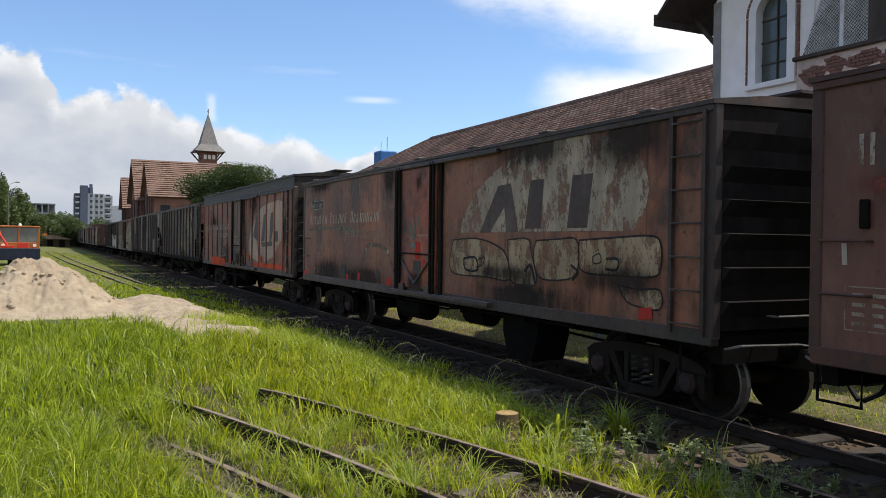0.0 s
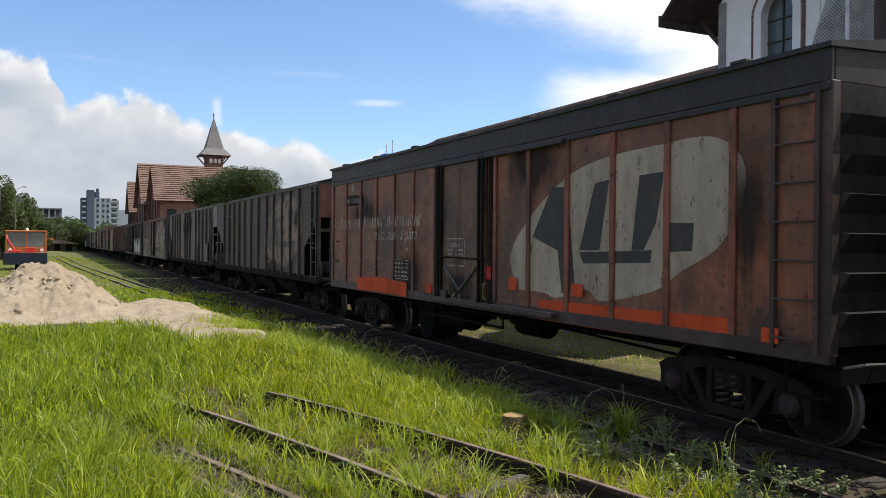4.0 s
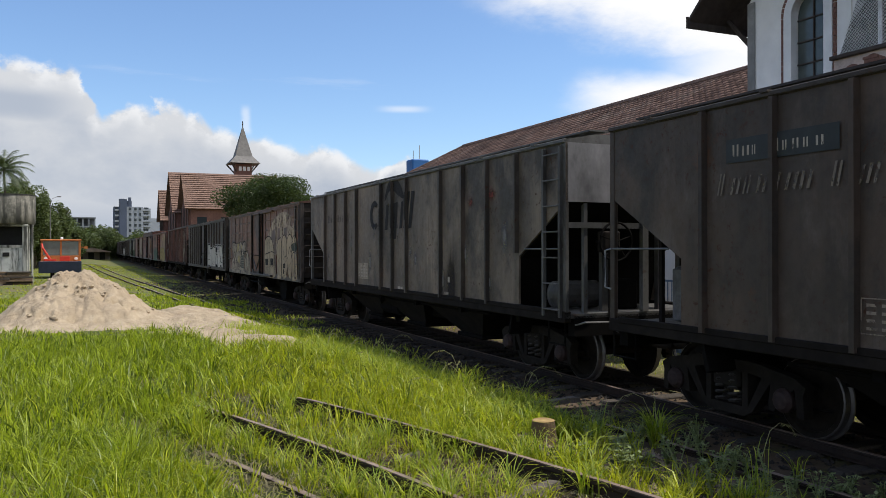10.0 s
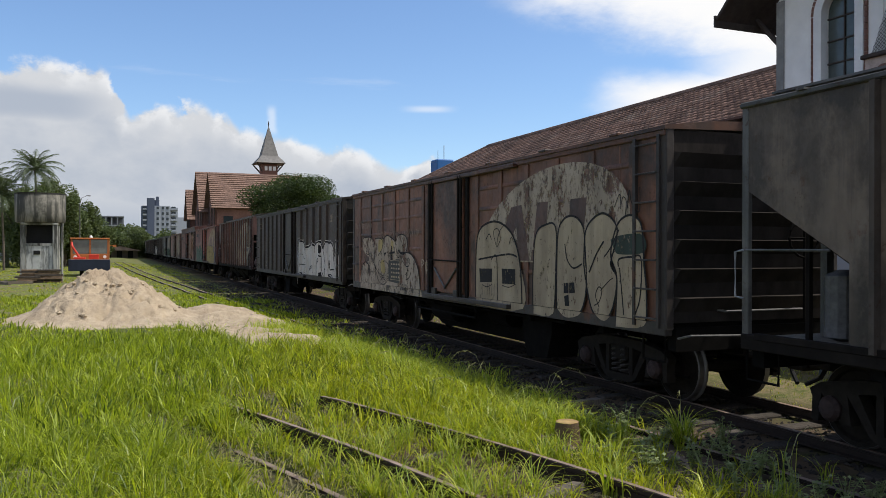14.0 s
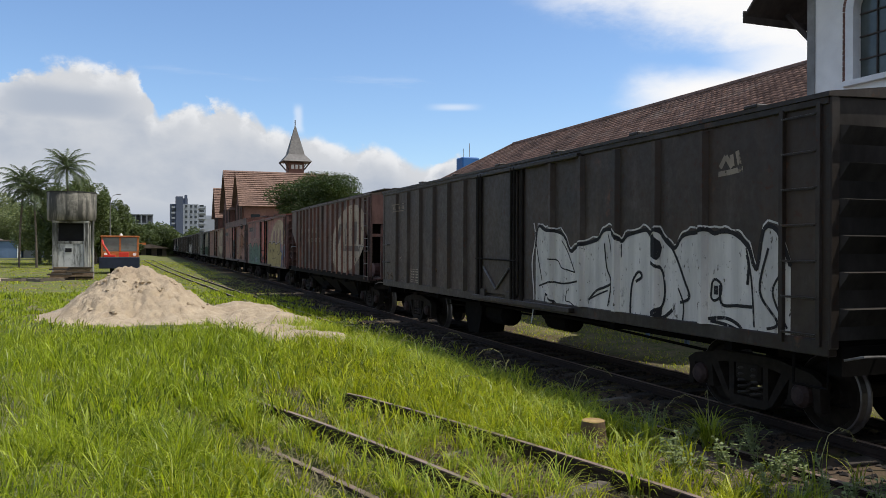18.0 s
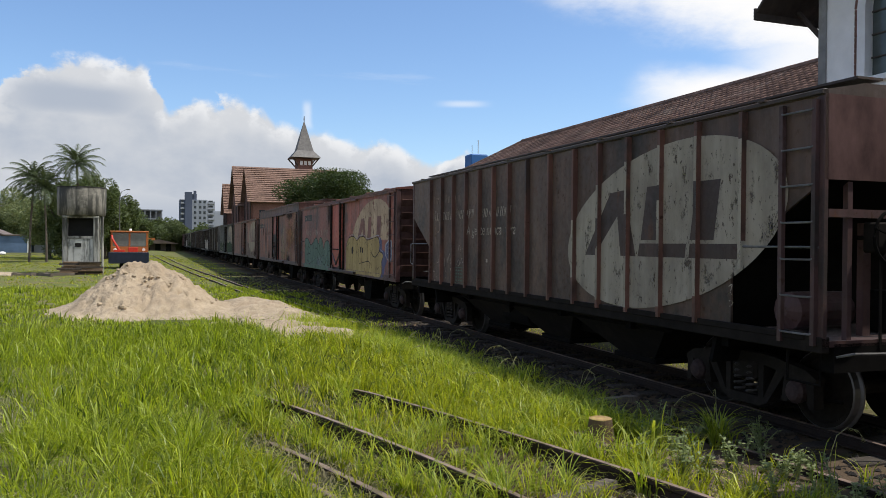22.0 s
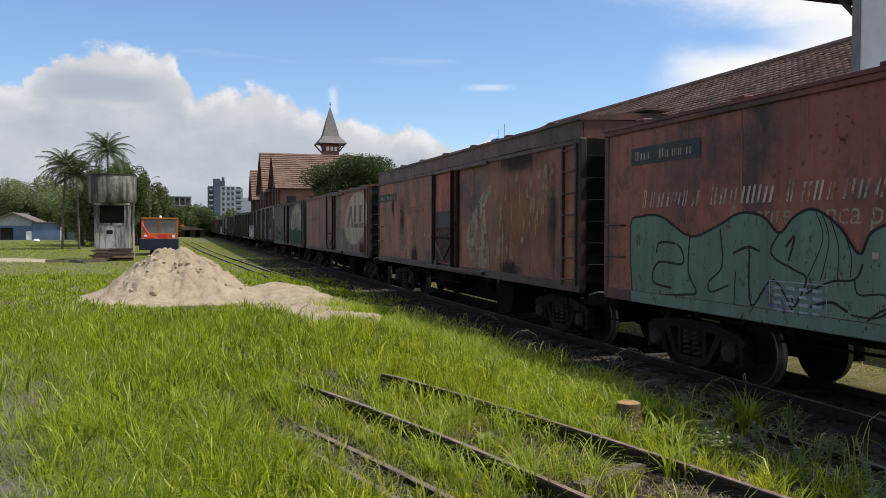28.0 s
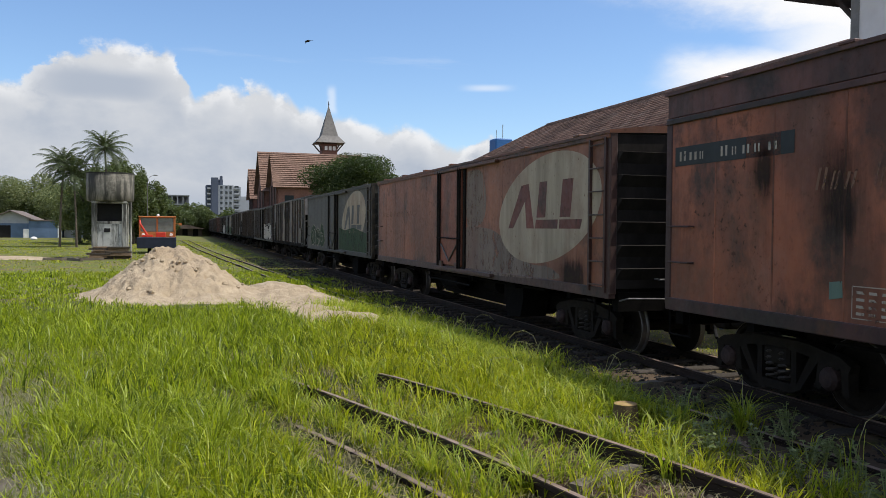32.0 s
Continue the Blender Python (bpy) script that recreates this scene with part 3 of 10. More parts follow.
def sideframe_geo(s):
    half = [(0.0, 0.75), (0.23, 0.75), (0.31, 0.75), (0.50, 0.735), (0.62, 0.71), (0.92, 0.66), (1.06, 0.58), (0.0, 0.63), (0.23, 0.63), (0.31, 0.63), (0.50, 0.60), (0.62, 0.57), (0.92, 0.55), (1.03, 0.50),
            (0.23, 0.26), (0.31, 0.26), (0.0, 0.26), (0.0, 0.16), (0.25, 0.16), (0.37, 0.22), (0.58, 0.29), (0.66, 0.29), (0.96, 0.27), (1.04, 0.27)]
    quads = [(0, 7, 8, 1), (1, 8, 9, 2), (2, 9, 10, 3), (3, 10, 11, 4), (4, 11, 12, 5), (5, 12, 13, 6), (8, 14, 15, 9), (16, 17, 18, 14), (14, 18, 19, 15), (10, 15, 19, 11), (11, 20, 21, 12), (12, 22, 23, 13)]
    n = len(half)
    nodes = half + [(-y, z) for y, z in half]
    on_axis = {0, 7, 16, 17}
    other = {i: i if i in on_axis else i + n for i in range(n)}
    both = [list(q) for q in quads] + [[other[i] for i in q][::-1] for q in quads]
    used = sorted({i for q in both for i in q})
    at = {i: k for k, i in enumerate(used)}
    return plate([nodes[i] for i in used], [[at[i] for i in q] for q in both], s * 0.80, s * 0.93)


def spring_geo(x, y):
    g = Geo()
    pts = []
    for k in range(40):
        a = 2 * math.pi * k / 8
        pts.append((x + 0.068 * math.cos(a), y + 0.068 * math.sin(a), 0.27 + 0.34 * k / 39))
    return g.tube(pts, 0.019, 5)


BOGIE = {}


def bogie_mesh(key, make, smooth=False):
    if key not in BOGIE:
        me = make().mesh(key if isinstance(key, str) else key[0], smooth)
        fix_normals(me)
        BOGIE[key] = me
    return BOGIE[key]


SPINNING = []


def add_bogie(wagon, y, spins):
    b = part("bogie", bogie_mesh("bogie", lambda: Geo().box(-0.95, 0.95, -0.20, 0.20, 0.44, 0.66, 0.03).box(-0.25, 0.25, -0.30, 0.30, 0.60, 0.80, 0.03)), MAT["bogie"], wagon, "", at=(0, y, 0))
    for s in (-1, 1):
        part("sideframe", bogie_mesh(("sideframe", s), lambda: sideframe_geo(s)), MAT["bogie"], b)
        for q in (-0.10, 0.10):
            part("spring", bogie_mesh(("spring", s, q), lambda: spring_geo(s * 0.885, q)), MAT["spring"], b)
        for q in (-0.80, 0.80):
            part("axle_cap", bogie_mesh(("axle_cap", s, q), lambda: Geo().lathe([(0.115, 0.0), (0.125, s * 0.04), (0.125, s * 0.10), (0.09, s * 0.14), (0.05, s * 0.15)], 14, "x", (s * 0.86, q, WHEEL_R))), MAT["cap"], b, "rust-red axle end cap")
        part("brake_rod", bogie_mesh(("brake_rod", s), lambda: Geo().tube([(s * 0.72, -1.2, 0.36), (s * 0.72, -0.2, 0.30), (s * 0.72, 1.2, 0.36)], 0.018, 6)), MAT["under"], b)
    for q in (-0.80, 0.80):
        w = part("wheelset", bogie_mesh("wheelset", wheel_pair), MAT["bogie"], b, "", True, (0, q, WHEEL_R))
        if len(w.data.materials) < 2:
            w.data.materials.append(MAT["tread"])
            for p in w.data.polygons:
                r = math.hypot(p.center.y, p.center.z)
                if 0.40 < r < 0.46 and abs(p.normal.x) < 0.9:
                    p.material_index = 1
        if spins:
            SPINNING.append((w, q))
    return b


def wheel_pair():
    g = wheelset_geo()
    for s in (-1, 1):
        h = wheel_geo(s)
        g.add(h.v, h.f)
    return g


def add_coupler(wagon, s, L):
    y = s * L / 2
    g = Geo().box(-0.10, 0.10, y - s * 0.5, y + s * 0.36, 0.62, 0.84, 0.03).box(-0.17, 0.15, y + s * 0.30, y + s * 0.60, 0.58, 0.88, 0.04)
    c = part("coupler", g, MAT["bogie"], wagon)
    part("cut_lever", Geo().tube([(-1.20, y + s * 0.03, 0.90), (-1.16, y + s * 0.20, 0.95), (-0.35, y + s * 0.22, 0.93), (-0.15, y + s * 0.28, 0.90)], 0.014, 6), MAT["dull_pipe"], c, "thin grey uncoupling lever")
    part("air_hose", Geo().tube([(0.22, y + s * 0.10, 0.80), (0.24, y + s * 0.28, 0.72), (0.20, y + s * 0.40, 0.48), (0.12, y + s * 0.55, 0.38)], 0.026, 7), MAT["black"], c, "black rubber brake hose")


def add_stirrup(wagon, x, y, w=0.42):
    part("step_stirrup", Geo().tube([(x, y, 1.0), (x, y, 0.62), (x, y + w, 0.62), (x, y + w, 1.0)], 0.017, 6), MAT["under"], wagon)


def add_ladder(wagon, x, y0, y1, z0, z1, rungs, mat, rung_mat):
    s = math.copysign(1, x)
    lad = part("ladder", Geo().box(x, x + s * 0.05, y0 - 0.02, y0 + 0.03, z0, z1).box(x, x + s * 0.05, y1 - 0.03, y1 + 0.02, z0, z1), mat, wagon)
    for k in range(rungs):
        z = z0 + 0.12 + (z1 - z0 - 0.2) * k / (rungs - 1)
        part("rung", Geo().tube([(x + s * 0.035, y0, z), (x + s * 0.055, y0 + 0.04, z - 0.015), (x + s * 0.055, y1 - 0.04, z - 0.015), (x + s * 0.035, y1, z)], 0.012, 5), rung_mat, lad)


def underframe(wagon, L, mat, spins):
    g = Geo().box(-0.22, 0.22, -L / 2 + 0.1, L / 2 - 0.1, 0.66, 0.98).box(-1.2, 1.2, -L / 2, -L / 2 + 0.16, 0.74, 1.02).box(-1.2, 1.2, L / 2 - 0.16, L / 2, 0.74, 1.02)
    for k in range(6):
        y = -L / 2 + 1.5 + (L - 3.0) * k / 5
        g.box(-1.25, 1.25, y - 0.06, y + 0.06, 0.82, 0.98)
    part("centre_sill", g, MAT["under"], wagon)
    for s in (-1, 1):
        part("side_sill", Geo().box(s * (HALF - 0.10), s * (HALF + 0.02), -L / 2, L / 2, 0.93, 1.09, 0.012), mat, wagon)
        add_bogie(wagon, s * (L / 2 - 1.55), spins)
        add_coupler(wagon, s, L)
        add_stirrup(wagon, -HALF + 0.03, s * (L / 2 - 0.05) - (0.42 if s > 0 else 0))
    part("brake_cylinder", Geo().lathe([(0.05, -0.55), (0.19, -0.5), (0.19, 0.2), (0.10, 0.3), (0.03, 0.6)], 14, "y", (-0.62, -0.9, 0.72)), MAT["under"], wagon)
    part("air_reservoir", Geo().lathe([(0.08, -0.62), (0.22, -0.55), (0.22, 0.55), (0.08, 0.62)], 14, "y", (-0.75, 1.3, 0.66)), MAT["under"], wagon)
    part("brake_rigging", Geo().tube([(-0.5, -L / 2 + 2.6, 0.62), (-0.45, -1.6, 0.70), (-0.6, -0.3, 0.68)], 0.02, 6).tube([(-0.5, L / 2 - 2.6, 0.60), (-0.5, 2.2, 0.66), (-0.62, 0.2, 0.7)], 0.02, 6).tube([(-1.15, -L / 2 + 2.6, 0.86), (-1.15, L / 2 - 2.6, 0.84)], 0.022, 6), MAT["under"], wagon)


# ---- paint marks, thin raised skins on the near side ----
def skin(name, polys, parent, mat, label="", x=-HALF - 0.004, lift=0.0, kind=""):
    """Flat painted shapes: outlines in (y, z) on the near side, mirrored so that y grows to the viewer's left."""
    g = Geo()
    for i, poly in enumerate(polys):
        n = len(poly)
        g.add([(x - lift - 0.00003 * (i % 40), y, z) for y, z in poly], [tuple(range(n))])
    ob = part(name, g, mat, parent, label)
    return tagged(ob, kind=kind)


def strip(pts, w):
    """A painted stroke as quads along a line of (y, z)."""
    polys = []
    for (a, b), (c, d) in zip(pts, pts[1:]):
        L = math.hypot(c - a, d - b) or 1
        ny, nz = -(d - b) / L * w / 2, (c - a) / L * w / 2
        polys.append([(a + ny, b + nz), (a - ny, b - nz), (c - ny, d - nz), (c + ny, d + nz)])
    return polys


def ell(cy, cz, ry, rz, n=28, a0=0.0, a1=2 * math.pi):
    return [(cy + ry * math.cos(a0 + (a1 - a0) * k / n), cz + rz * math.sin(a0 + (a1 - a0) * k / n)) for k in range(n + (a1 - a0 < 6.28))]


def blob(cy, cz, ry, rz, seed, n=26, rough=0.16):
    r = random.Random(seed)
    ph = [r.uniform(0, 6.28) for _ in range(3)]
    return [(cy + ry * math.cos(a) * (1 + rough * math.sin(3 * a + ph[0]) + rough * 0.6 * math.sin(5 * a + ph[1])), cz + rz * math.sin(a) * (1 + rough * math.sin(2 * a + ph[2]))) for a in [2 * math.pi * k / n for k in range(n)]]


def rect(y0, y1, z0, z1):
    return [(y0, z0), (y1, z0), (y1, z1), (y0, z1)]


def logo(wagon, cy, cz, ry, rz, disc_mat, bar_mat, ribs=None, lean=0.27, low=0.0, lift=0.0):
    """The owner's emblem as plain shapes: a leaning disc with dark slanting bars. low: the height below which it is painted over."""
    at = lambda u, v: (cy - ry * u, cz + rz * v)
    disc = [at(math.sqrt(1 - lean * lean) * math.cos(a) + lean * math.sin(a), math.sin(a)) for a in [2 * math.pi * k / 56 for k in range(56)]]
    shapes = [[(-0.77, -0.35), (-0.65, -0.35), (-0.39, 0.16), (-0.35, -0.35), (-0.19, -0.35), (-0.31, 0.49), (-0.47, 0.47)],
              [(-0.08, 0.50), (0.07, 0.50), (0.04, -0.15), (-0.14, -0.15)], [(0.36, 0.50), (0.55, 0.50), (0.50, -0.15), (0.31, -0.15)],
              [(-0.15, -0.19), (0.28, -0.19), (0.27, -0.35), (-0.17, -0.35)], [(0.31, -0.19), (0.70, -0.19), (0.67, -0.35), (0.30, -0.35)]]
    shapes = [[at(u, v) for u, v in q] for q in shapes]
    if low:
        disc = clipped(disc, low)
        shapes = [q for q in (clipped(q, low) for q in shapes) if len(q) > 2]
    skin("painted_logo", [disc], wagon, disc_mat, "faded pale round painted emblem", lift=lift)
    skin("painted_mark", shapes, wagon, bar_mat, "dark slanting painted bars", lift=lift + 0.002, kind="stuff")
    if ribs:
        over_ribs(wagon, [disc], ribs, disc_mat)
        over_ribs(wagon, shapes, ribs, bar_mat, 0.001)


def bars(wagon, y0, y1, z0, z1, mat, cuts, label, slant=0.0, seed=1):
    """Writing that is shown as plain bars: blocks of letters along a line. cuts: blocks; y0 is the left end."""
    r = random.Random(seed)
    polys, n = [], cuts
    w = (y0 - y1) / n
    gaps = {7, 14} if n > 20 else {3} if n > 5 else set()
    for k in range(n):
        if k in gaps:
            continue
        a = y0 - (k + r.uniform(0, 0.12)) * w
        b = a - w * r.uniform(0.34, 0.74)
        h = (z1 - z0) * (1.0 if k - 1 in gaps or k == 0 else r.uniform(0.72, 0.84))
        t = (a - b) * 0.30
        for p in (a, b + t) if n > 5 else (a,):
            polys.append([(p, z0), (p - t, z0), (p - t - slant, z0 + h), (p - slant, z0 + h)])
    return skin("painted_lettering", polys, wagon, mat, label, lift=0.002, kind="stuff")


def sway(pts, n=4):
    """A smooth line through a few points."""
    out = []
    for k in range(len(pts) - 1):
        a, b, c, d = pts[max(k - 1, 0)], pts[k], pts[k + 1], pts[min(k + 2, len(pts) - 1)]
        for i in range(n):
            t = i / n
            out.append(tuple(0.5 * (2 * q + (s - p) * t + (2 * p - 5 * q + 4 * s - u) * t * t + (3 * q - p - 3 * s + u) * t ** 3) for p, q, s, u in zip(a, b, c, d)))
    return out + [pts[-1]]


def clipped(poly, low):
    """The part of an outline that lies above a height."""
    out = []
    for (a, b), (c, d) in zip(poly, poly[1:] + poly[:1]):
        if b >= low:
            out.append((a, b))
        if (b - low) * (d - low) < 0:
            out.append((a + (c - a) * (low - b) / (d - b), low))
    return out


def spans(poly, y):
    """Heights between which an outline covers the place y along the wagon."""
    zs = sorted(b + (d - b) * (y - a) / (c - a) for (a, b), (c, d) in zip(poly, poly[1:] + poly[:1]) if (a - y) * (c - y) < 0)
    return list(zip(zs[::2], zs[1::2]))


def over_ribs(wagon, polys, posts, mat, lift=0.0):
    """Paint that carries on over the flanges of a hopper's ribs."""
    strips = [rect(y + 0.026, y - 0.026, a, b) for y in posts for q in polys for a, b in spans(q, y + 0.0007)]
    if strips:
        skin("painted_mark", strips, wagon, mat, "paint carried over the ribs", x=-HALF - 0.0665 - lift, kind="stuff")


def conform(name, polys, parent, mat, label, posts, lift, kind=""):
    """Paint that follows the ribbed side of a wagon: outlines cut into columns laid on wall and rib faces."""
    def depth(y):
        d = min(abs(y - p) for p in posts)
        return 0.07 * min(1.0, max(0.0, (0.065 - d) / 0.03))
    cuts = sorted({round(p + o, 4) for p in posts for o in (-0.065, -0.035, 0.035, 0.065)})
    g = Geo()
    for i, q in enumerate(polys):
        y0, y1 = min(p[0] for p in q), max(p[0] for p in q)
        ys = sorted({y0, y1} | {c for c in cuts if y0 < c < y1} | {p[0] for p in q})
        up = lift + 0.00003 * (i % 40)
        for a, b in zip(ys, ys[1:]):
            if b - a < 1e-5:
                continue
            e = min(1e-4, (b - a) * 0.2)
            for (za, zb), (zc, zd) in zip(spans(q, a + e), spans(q, b - e)):
                xa, xb = -HALF - depth(a) - up, -HALF - depth(b) - up
                g.add([(xa, a, za), (xb, b, zc), (xb, b, zd), (xa, a, zb)], [(0, 1, 2, 3)])
    return tagged(part(name, g, mat, parent, label), kind=kind)


def fine(pts, step=0.05):
    out = []
    for (a, b), (c, d) in zip(pts, pts[1:]):
        n = max(1, int(math.hypot(c - a, d - b) / step))
        out += [(a + (c - a) * k / n, b + (d - b) * k / n) for k in range(n)]
    return out + [pts[-1]]


def paint(wagon, pts, mat, label, lift=0.0):
    """A sprayed or painted field with a soft outline through a few points; it may run on over the sill below the wall."""
    out = sway(pts + pts[:1], 4)[:-1]
    if min(z for _, z in out) < 1.05:
        foot = [(y, -z) for y, z in clipped([(y, -z) for y, z in clipped(out, 0.94)], -1.085)]
        if len(foot) > 2:
            skin("paint_patch", [foot], wagon, mat, label, x=-HALF - 0.0235)
    return skin("paint_patch", [clipped(out, 1.093)], wagon, mat, label, lift=lift)


def ink(wagon, lines, mat, label="black sprayed outlines", lift=0.006):
    """Sprayed strokes: (points, width) pairs drawn as smooth lines with round joints."""
    polys = []
    for pts, wide in lines:
        s = sway(pts, 5)
        polys += strip(s, wide * 0.62) + [ell(y, z, wide * 0.31, wide * 0.31, 8) for y, z in s[::2]]
    polys = [q for q in (clipped(q, 1.093) for q in polys) if len(q) > 2]
    return skin("graffiti_outline", polys, wagon, mat, label, lift=lift, kind="stuff")


def soot(wagon, y0, y1, z0, z1, lift=0.001):
    """A field of baked-on soot that thins out raggedly towards its edges."""
    mat = SOOT_LOW if z0 < 1.1 else SOOT_HIGH if z1 > 3.3 else SOOT
    return skin("soot_stain", [rect(y0, y1, z0, z1)], wagon, mat, "ragged baked-on soot stain", lift=lift)


def frame_plate(w, y, z, width, h):
    """A small black data plate with a pale rim."""
    skin("black_plate", [rect(y, y - width, z - 0.03, z + h + 0.03)], w, PLATE, "black painted data plate", lift=0.001)
    skin("plate_rim", strip([(y, z - 0.03), (y - width, z - 0.03), (y - width, z + h + 0.03), (y, z + h + 0.03), (y, z - 0.03)], 0.012), w, WORN_WHITE, "pale plate rim", lift=0.002, kind="stuff")
    bars(w, y - 0.06, y - width * 0.95, z, z + h, WORN_WHITE, 10, "small white lettering", 0.0, 5)


FONT_CACHE = {}


def words(wagon, text, y, z, size, mat, label, shear=0.15, lift=0.0):
    """Painted words on the near side; y is their left end as seen from outside."""
    if text not in FONT_CACHE:
        cu = bpy.data.curves.new("words", "FONT")
        cu.body, cu.size, cu.shear, cu.resolution_u = text, 1.0, shear, 2
        tmp = new("words", cu)
        bpy.context.view_layer.update()
        me = bpy.data.meshes.new_from_object(tmp.evaluated_get(bpy.context.evaluated_depsgraph_get()))
        bpy.data.objects.remove(tmp)
        FONT_CACHE[text] = me
    me = FONT_CACHE[text].copy()
    for v in me.vertices:
        a, b = v.co.x * size, v.co.y * size
        v.co = (-HALF - 0.007 - lift, y - a, z + b)
    me.materials.clear()
    me.materials.append(mat)
    me.update()
    ob = new("painted_slogan", me)
    ob.parent = wagon
    return tagged(ob, label, kind="stuff")


def bubble_tag(wagon, y0, y1, z0, z1, n, fill, line, label, seed):
    """Rounded graffiti letters: overlapping blobs with dark outlines and inner strokes. y0 is the left end."""
    r = random.Random(seed)
    w, h = (y0 - y1) / n, z1 - z0
    fills, lines = [], []
    for k in range(n):
        cy, cz = y0 - w * (k + 0.5), (z0 + z1) / 2 + r.uniform(-0.06, 0.06) * h
        b = blob(cy, cz, w * r.uniform(0.52, 0.66), h * r.uniform(0.42, 0.54), seed * 31 + k, 30, r.uniform(0.08, 0.26))
        fills.append(b)
        lines += strip(b + b[:1], r.uniform(0.022, 0.04))
        for _ in range(4):
            a = r.uniform(0, 6.28)
            c = ell(cy + r.uniform(-0.3, 0.3) * w, cz + r.uniform(-0.3, 0.3) * h, w * r.uniform(0.05, 0.3), h * r.uniform(0.04, 0.26), 12, a, a + r.uniform(1.2, 5.0))
            lines += strip(c, r.uniform(0.012, 0.035))
        for _ in range(3):
            p = (cy + r.uniform(-0.4, 0.4) * w, cz + r.uniform(-0.4, 0.3) * h)
            lines += strip([p, (p[0] + r.uniform(-0.15, 0.15) * w, p[1] + r.uniform(0.1, 0.4) * h), (p[0] + r.uniform(-0.3, 0.3) * w, p[1] + r.uniform(0.1, 0.3) * h)], r.uniform(0.012, 0.028))
    # the filled ground on which the letters overlap
    m = 24
    edge = [(y0 - (y0 - y1) * i / m, z1 - h * r.uniform(0.08, 0.26)) for i in range(m + 1)]
    skin("graffiti_ground", [[(y1, z0 + 0.02), (y0, z0 + 0.02)] + edge], wagon, fill, label.replace("letter", "ground"), lift=0.0025)
    for i, b in enumerate(fills):
        skin("graffiti_letter", [b], wagon, fill, label, lift=0.003 + 0.0008 * i)
    skin("graffiti_outline", lines, wagon, line, "black sprayed outlines", lift=0.003 + 0.0008 * len(fills) + 0.001, kind="stuff")


def stencil(wagon, y, z, w, h, mat, seed=3, lift=0.002):
    polys = strip([(y, z), (y - w, z), (y - w, z - h), (y, z - h), (y, z)], 0.010)
    r = random.Random(seed)
    for i in range(4):
        for j in range(4):
            a, b = y - w * (0.08 + 0.23 * j), z - h * (0.14 + 0.22 * i)
            polys.append([(a, b), (a - w * r.uniform(0.10, 0.18), b), (a - w * 0.15, b - h * 0.09), (a, b - h * 0.09)])
    skin("stencilled_table", polys, wagon, mat, "small white stencilled data table", lift=lift, kind="stuff")


# ---- boxcar ----
def end_rib(s, L, z, x0, x1):
    """A pressed rib of an end wall: a narrow ledge above, a long slope below, closed at both sides."""
    y = s * L / 2
    a, b = x0 + 0.05, x1 - 0.05
    vs = [(x0, y, z - 0.13), (x0, y, z + 0.048), (a, y + s * 0.085, z + 0.035), (a, y + s * 0.07, z + 0.005), (b, y + s * 0.085, z + 0.035), (b, y + s * 0.07, z + 0.005), (x1, y, z - 0.13), (x1, y, z + 0.048)]
    return Geo().add(vs, [(0, 1, 2, 3), (1, 7, 4, 2), (2, 4, 5, 3), (0, 3, 5, 6), (4, 7, 6, 5), (0, 6, 7, 1)])


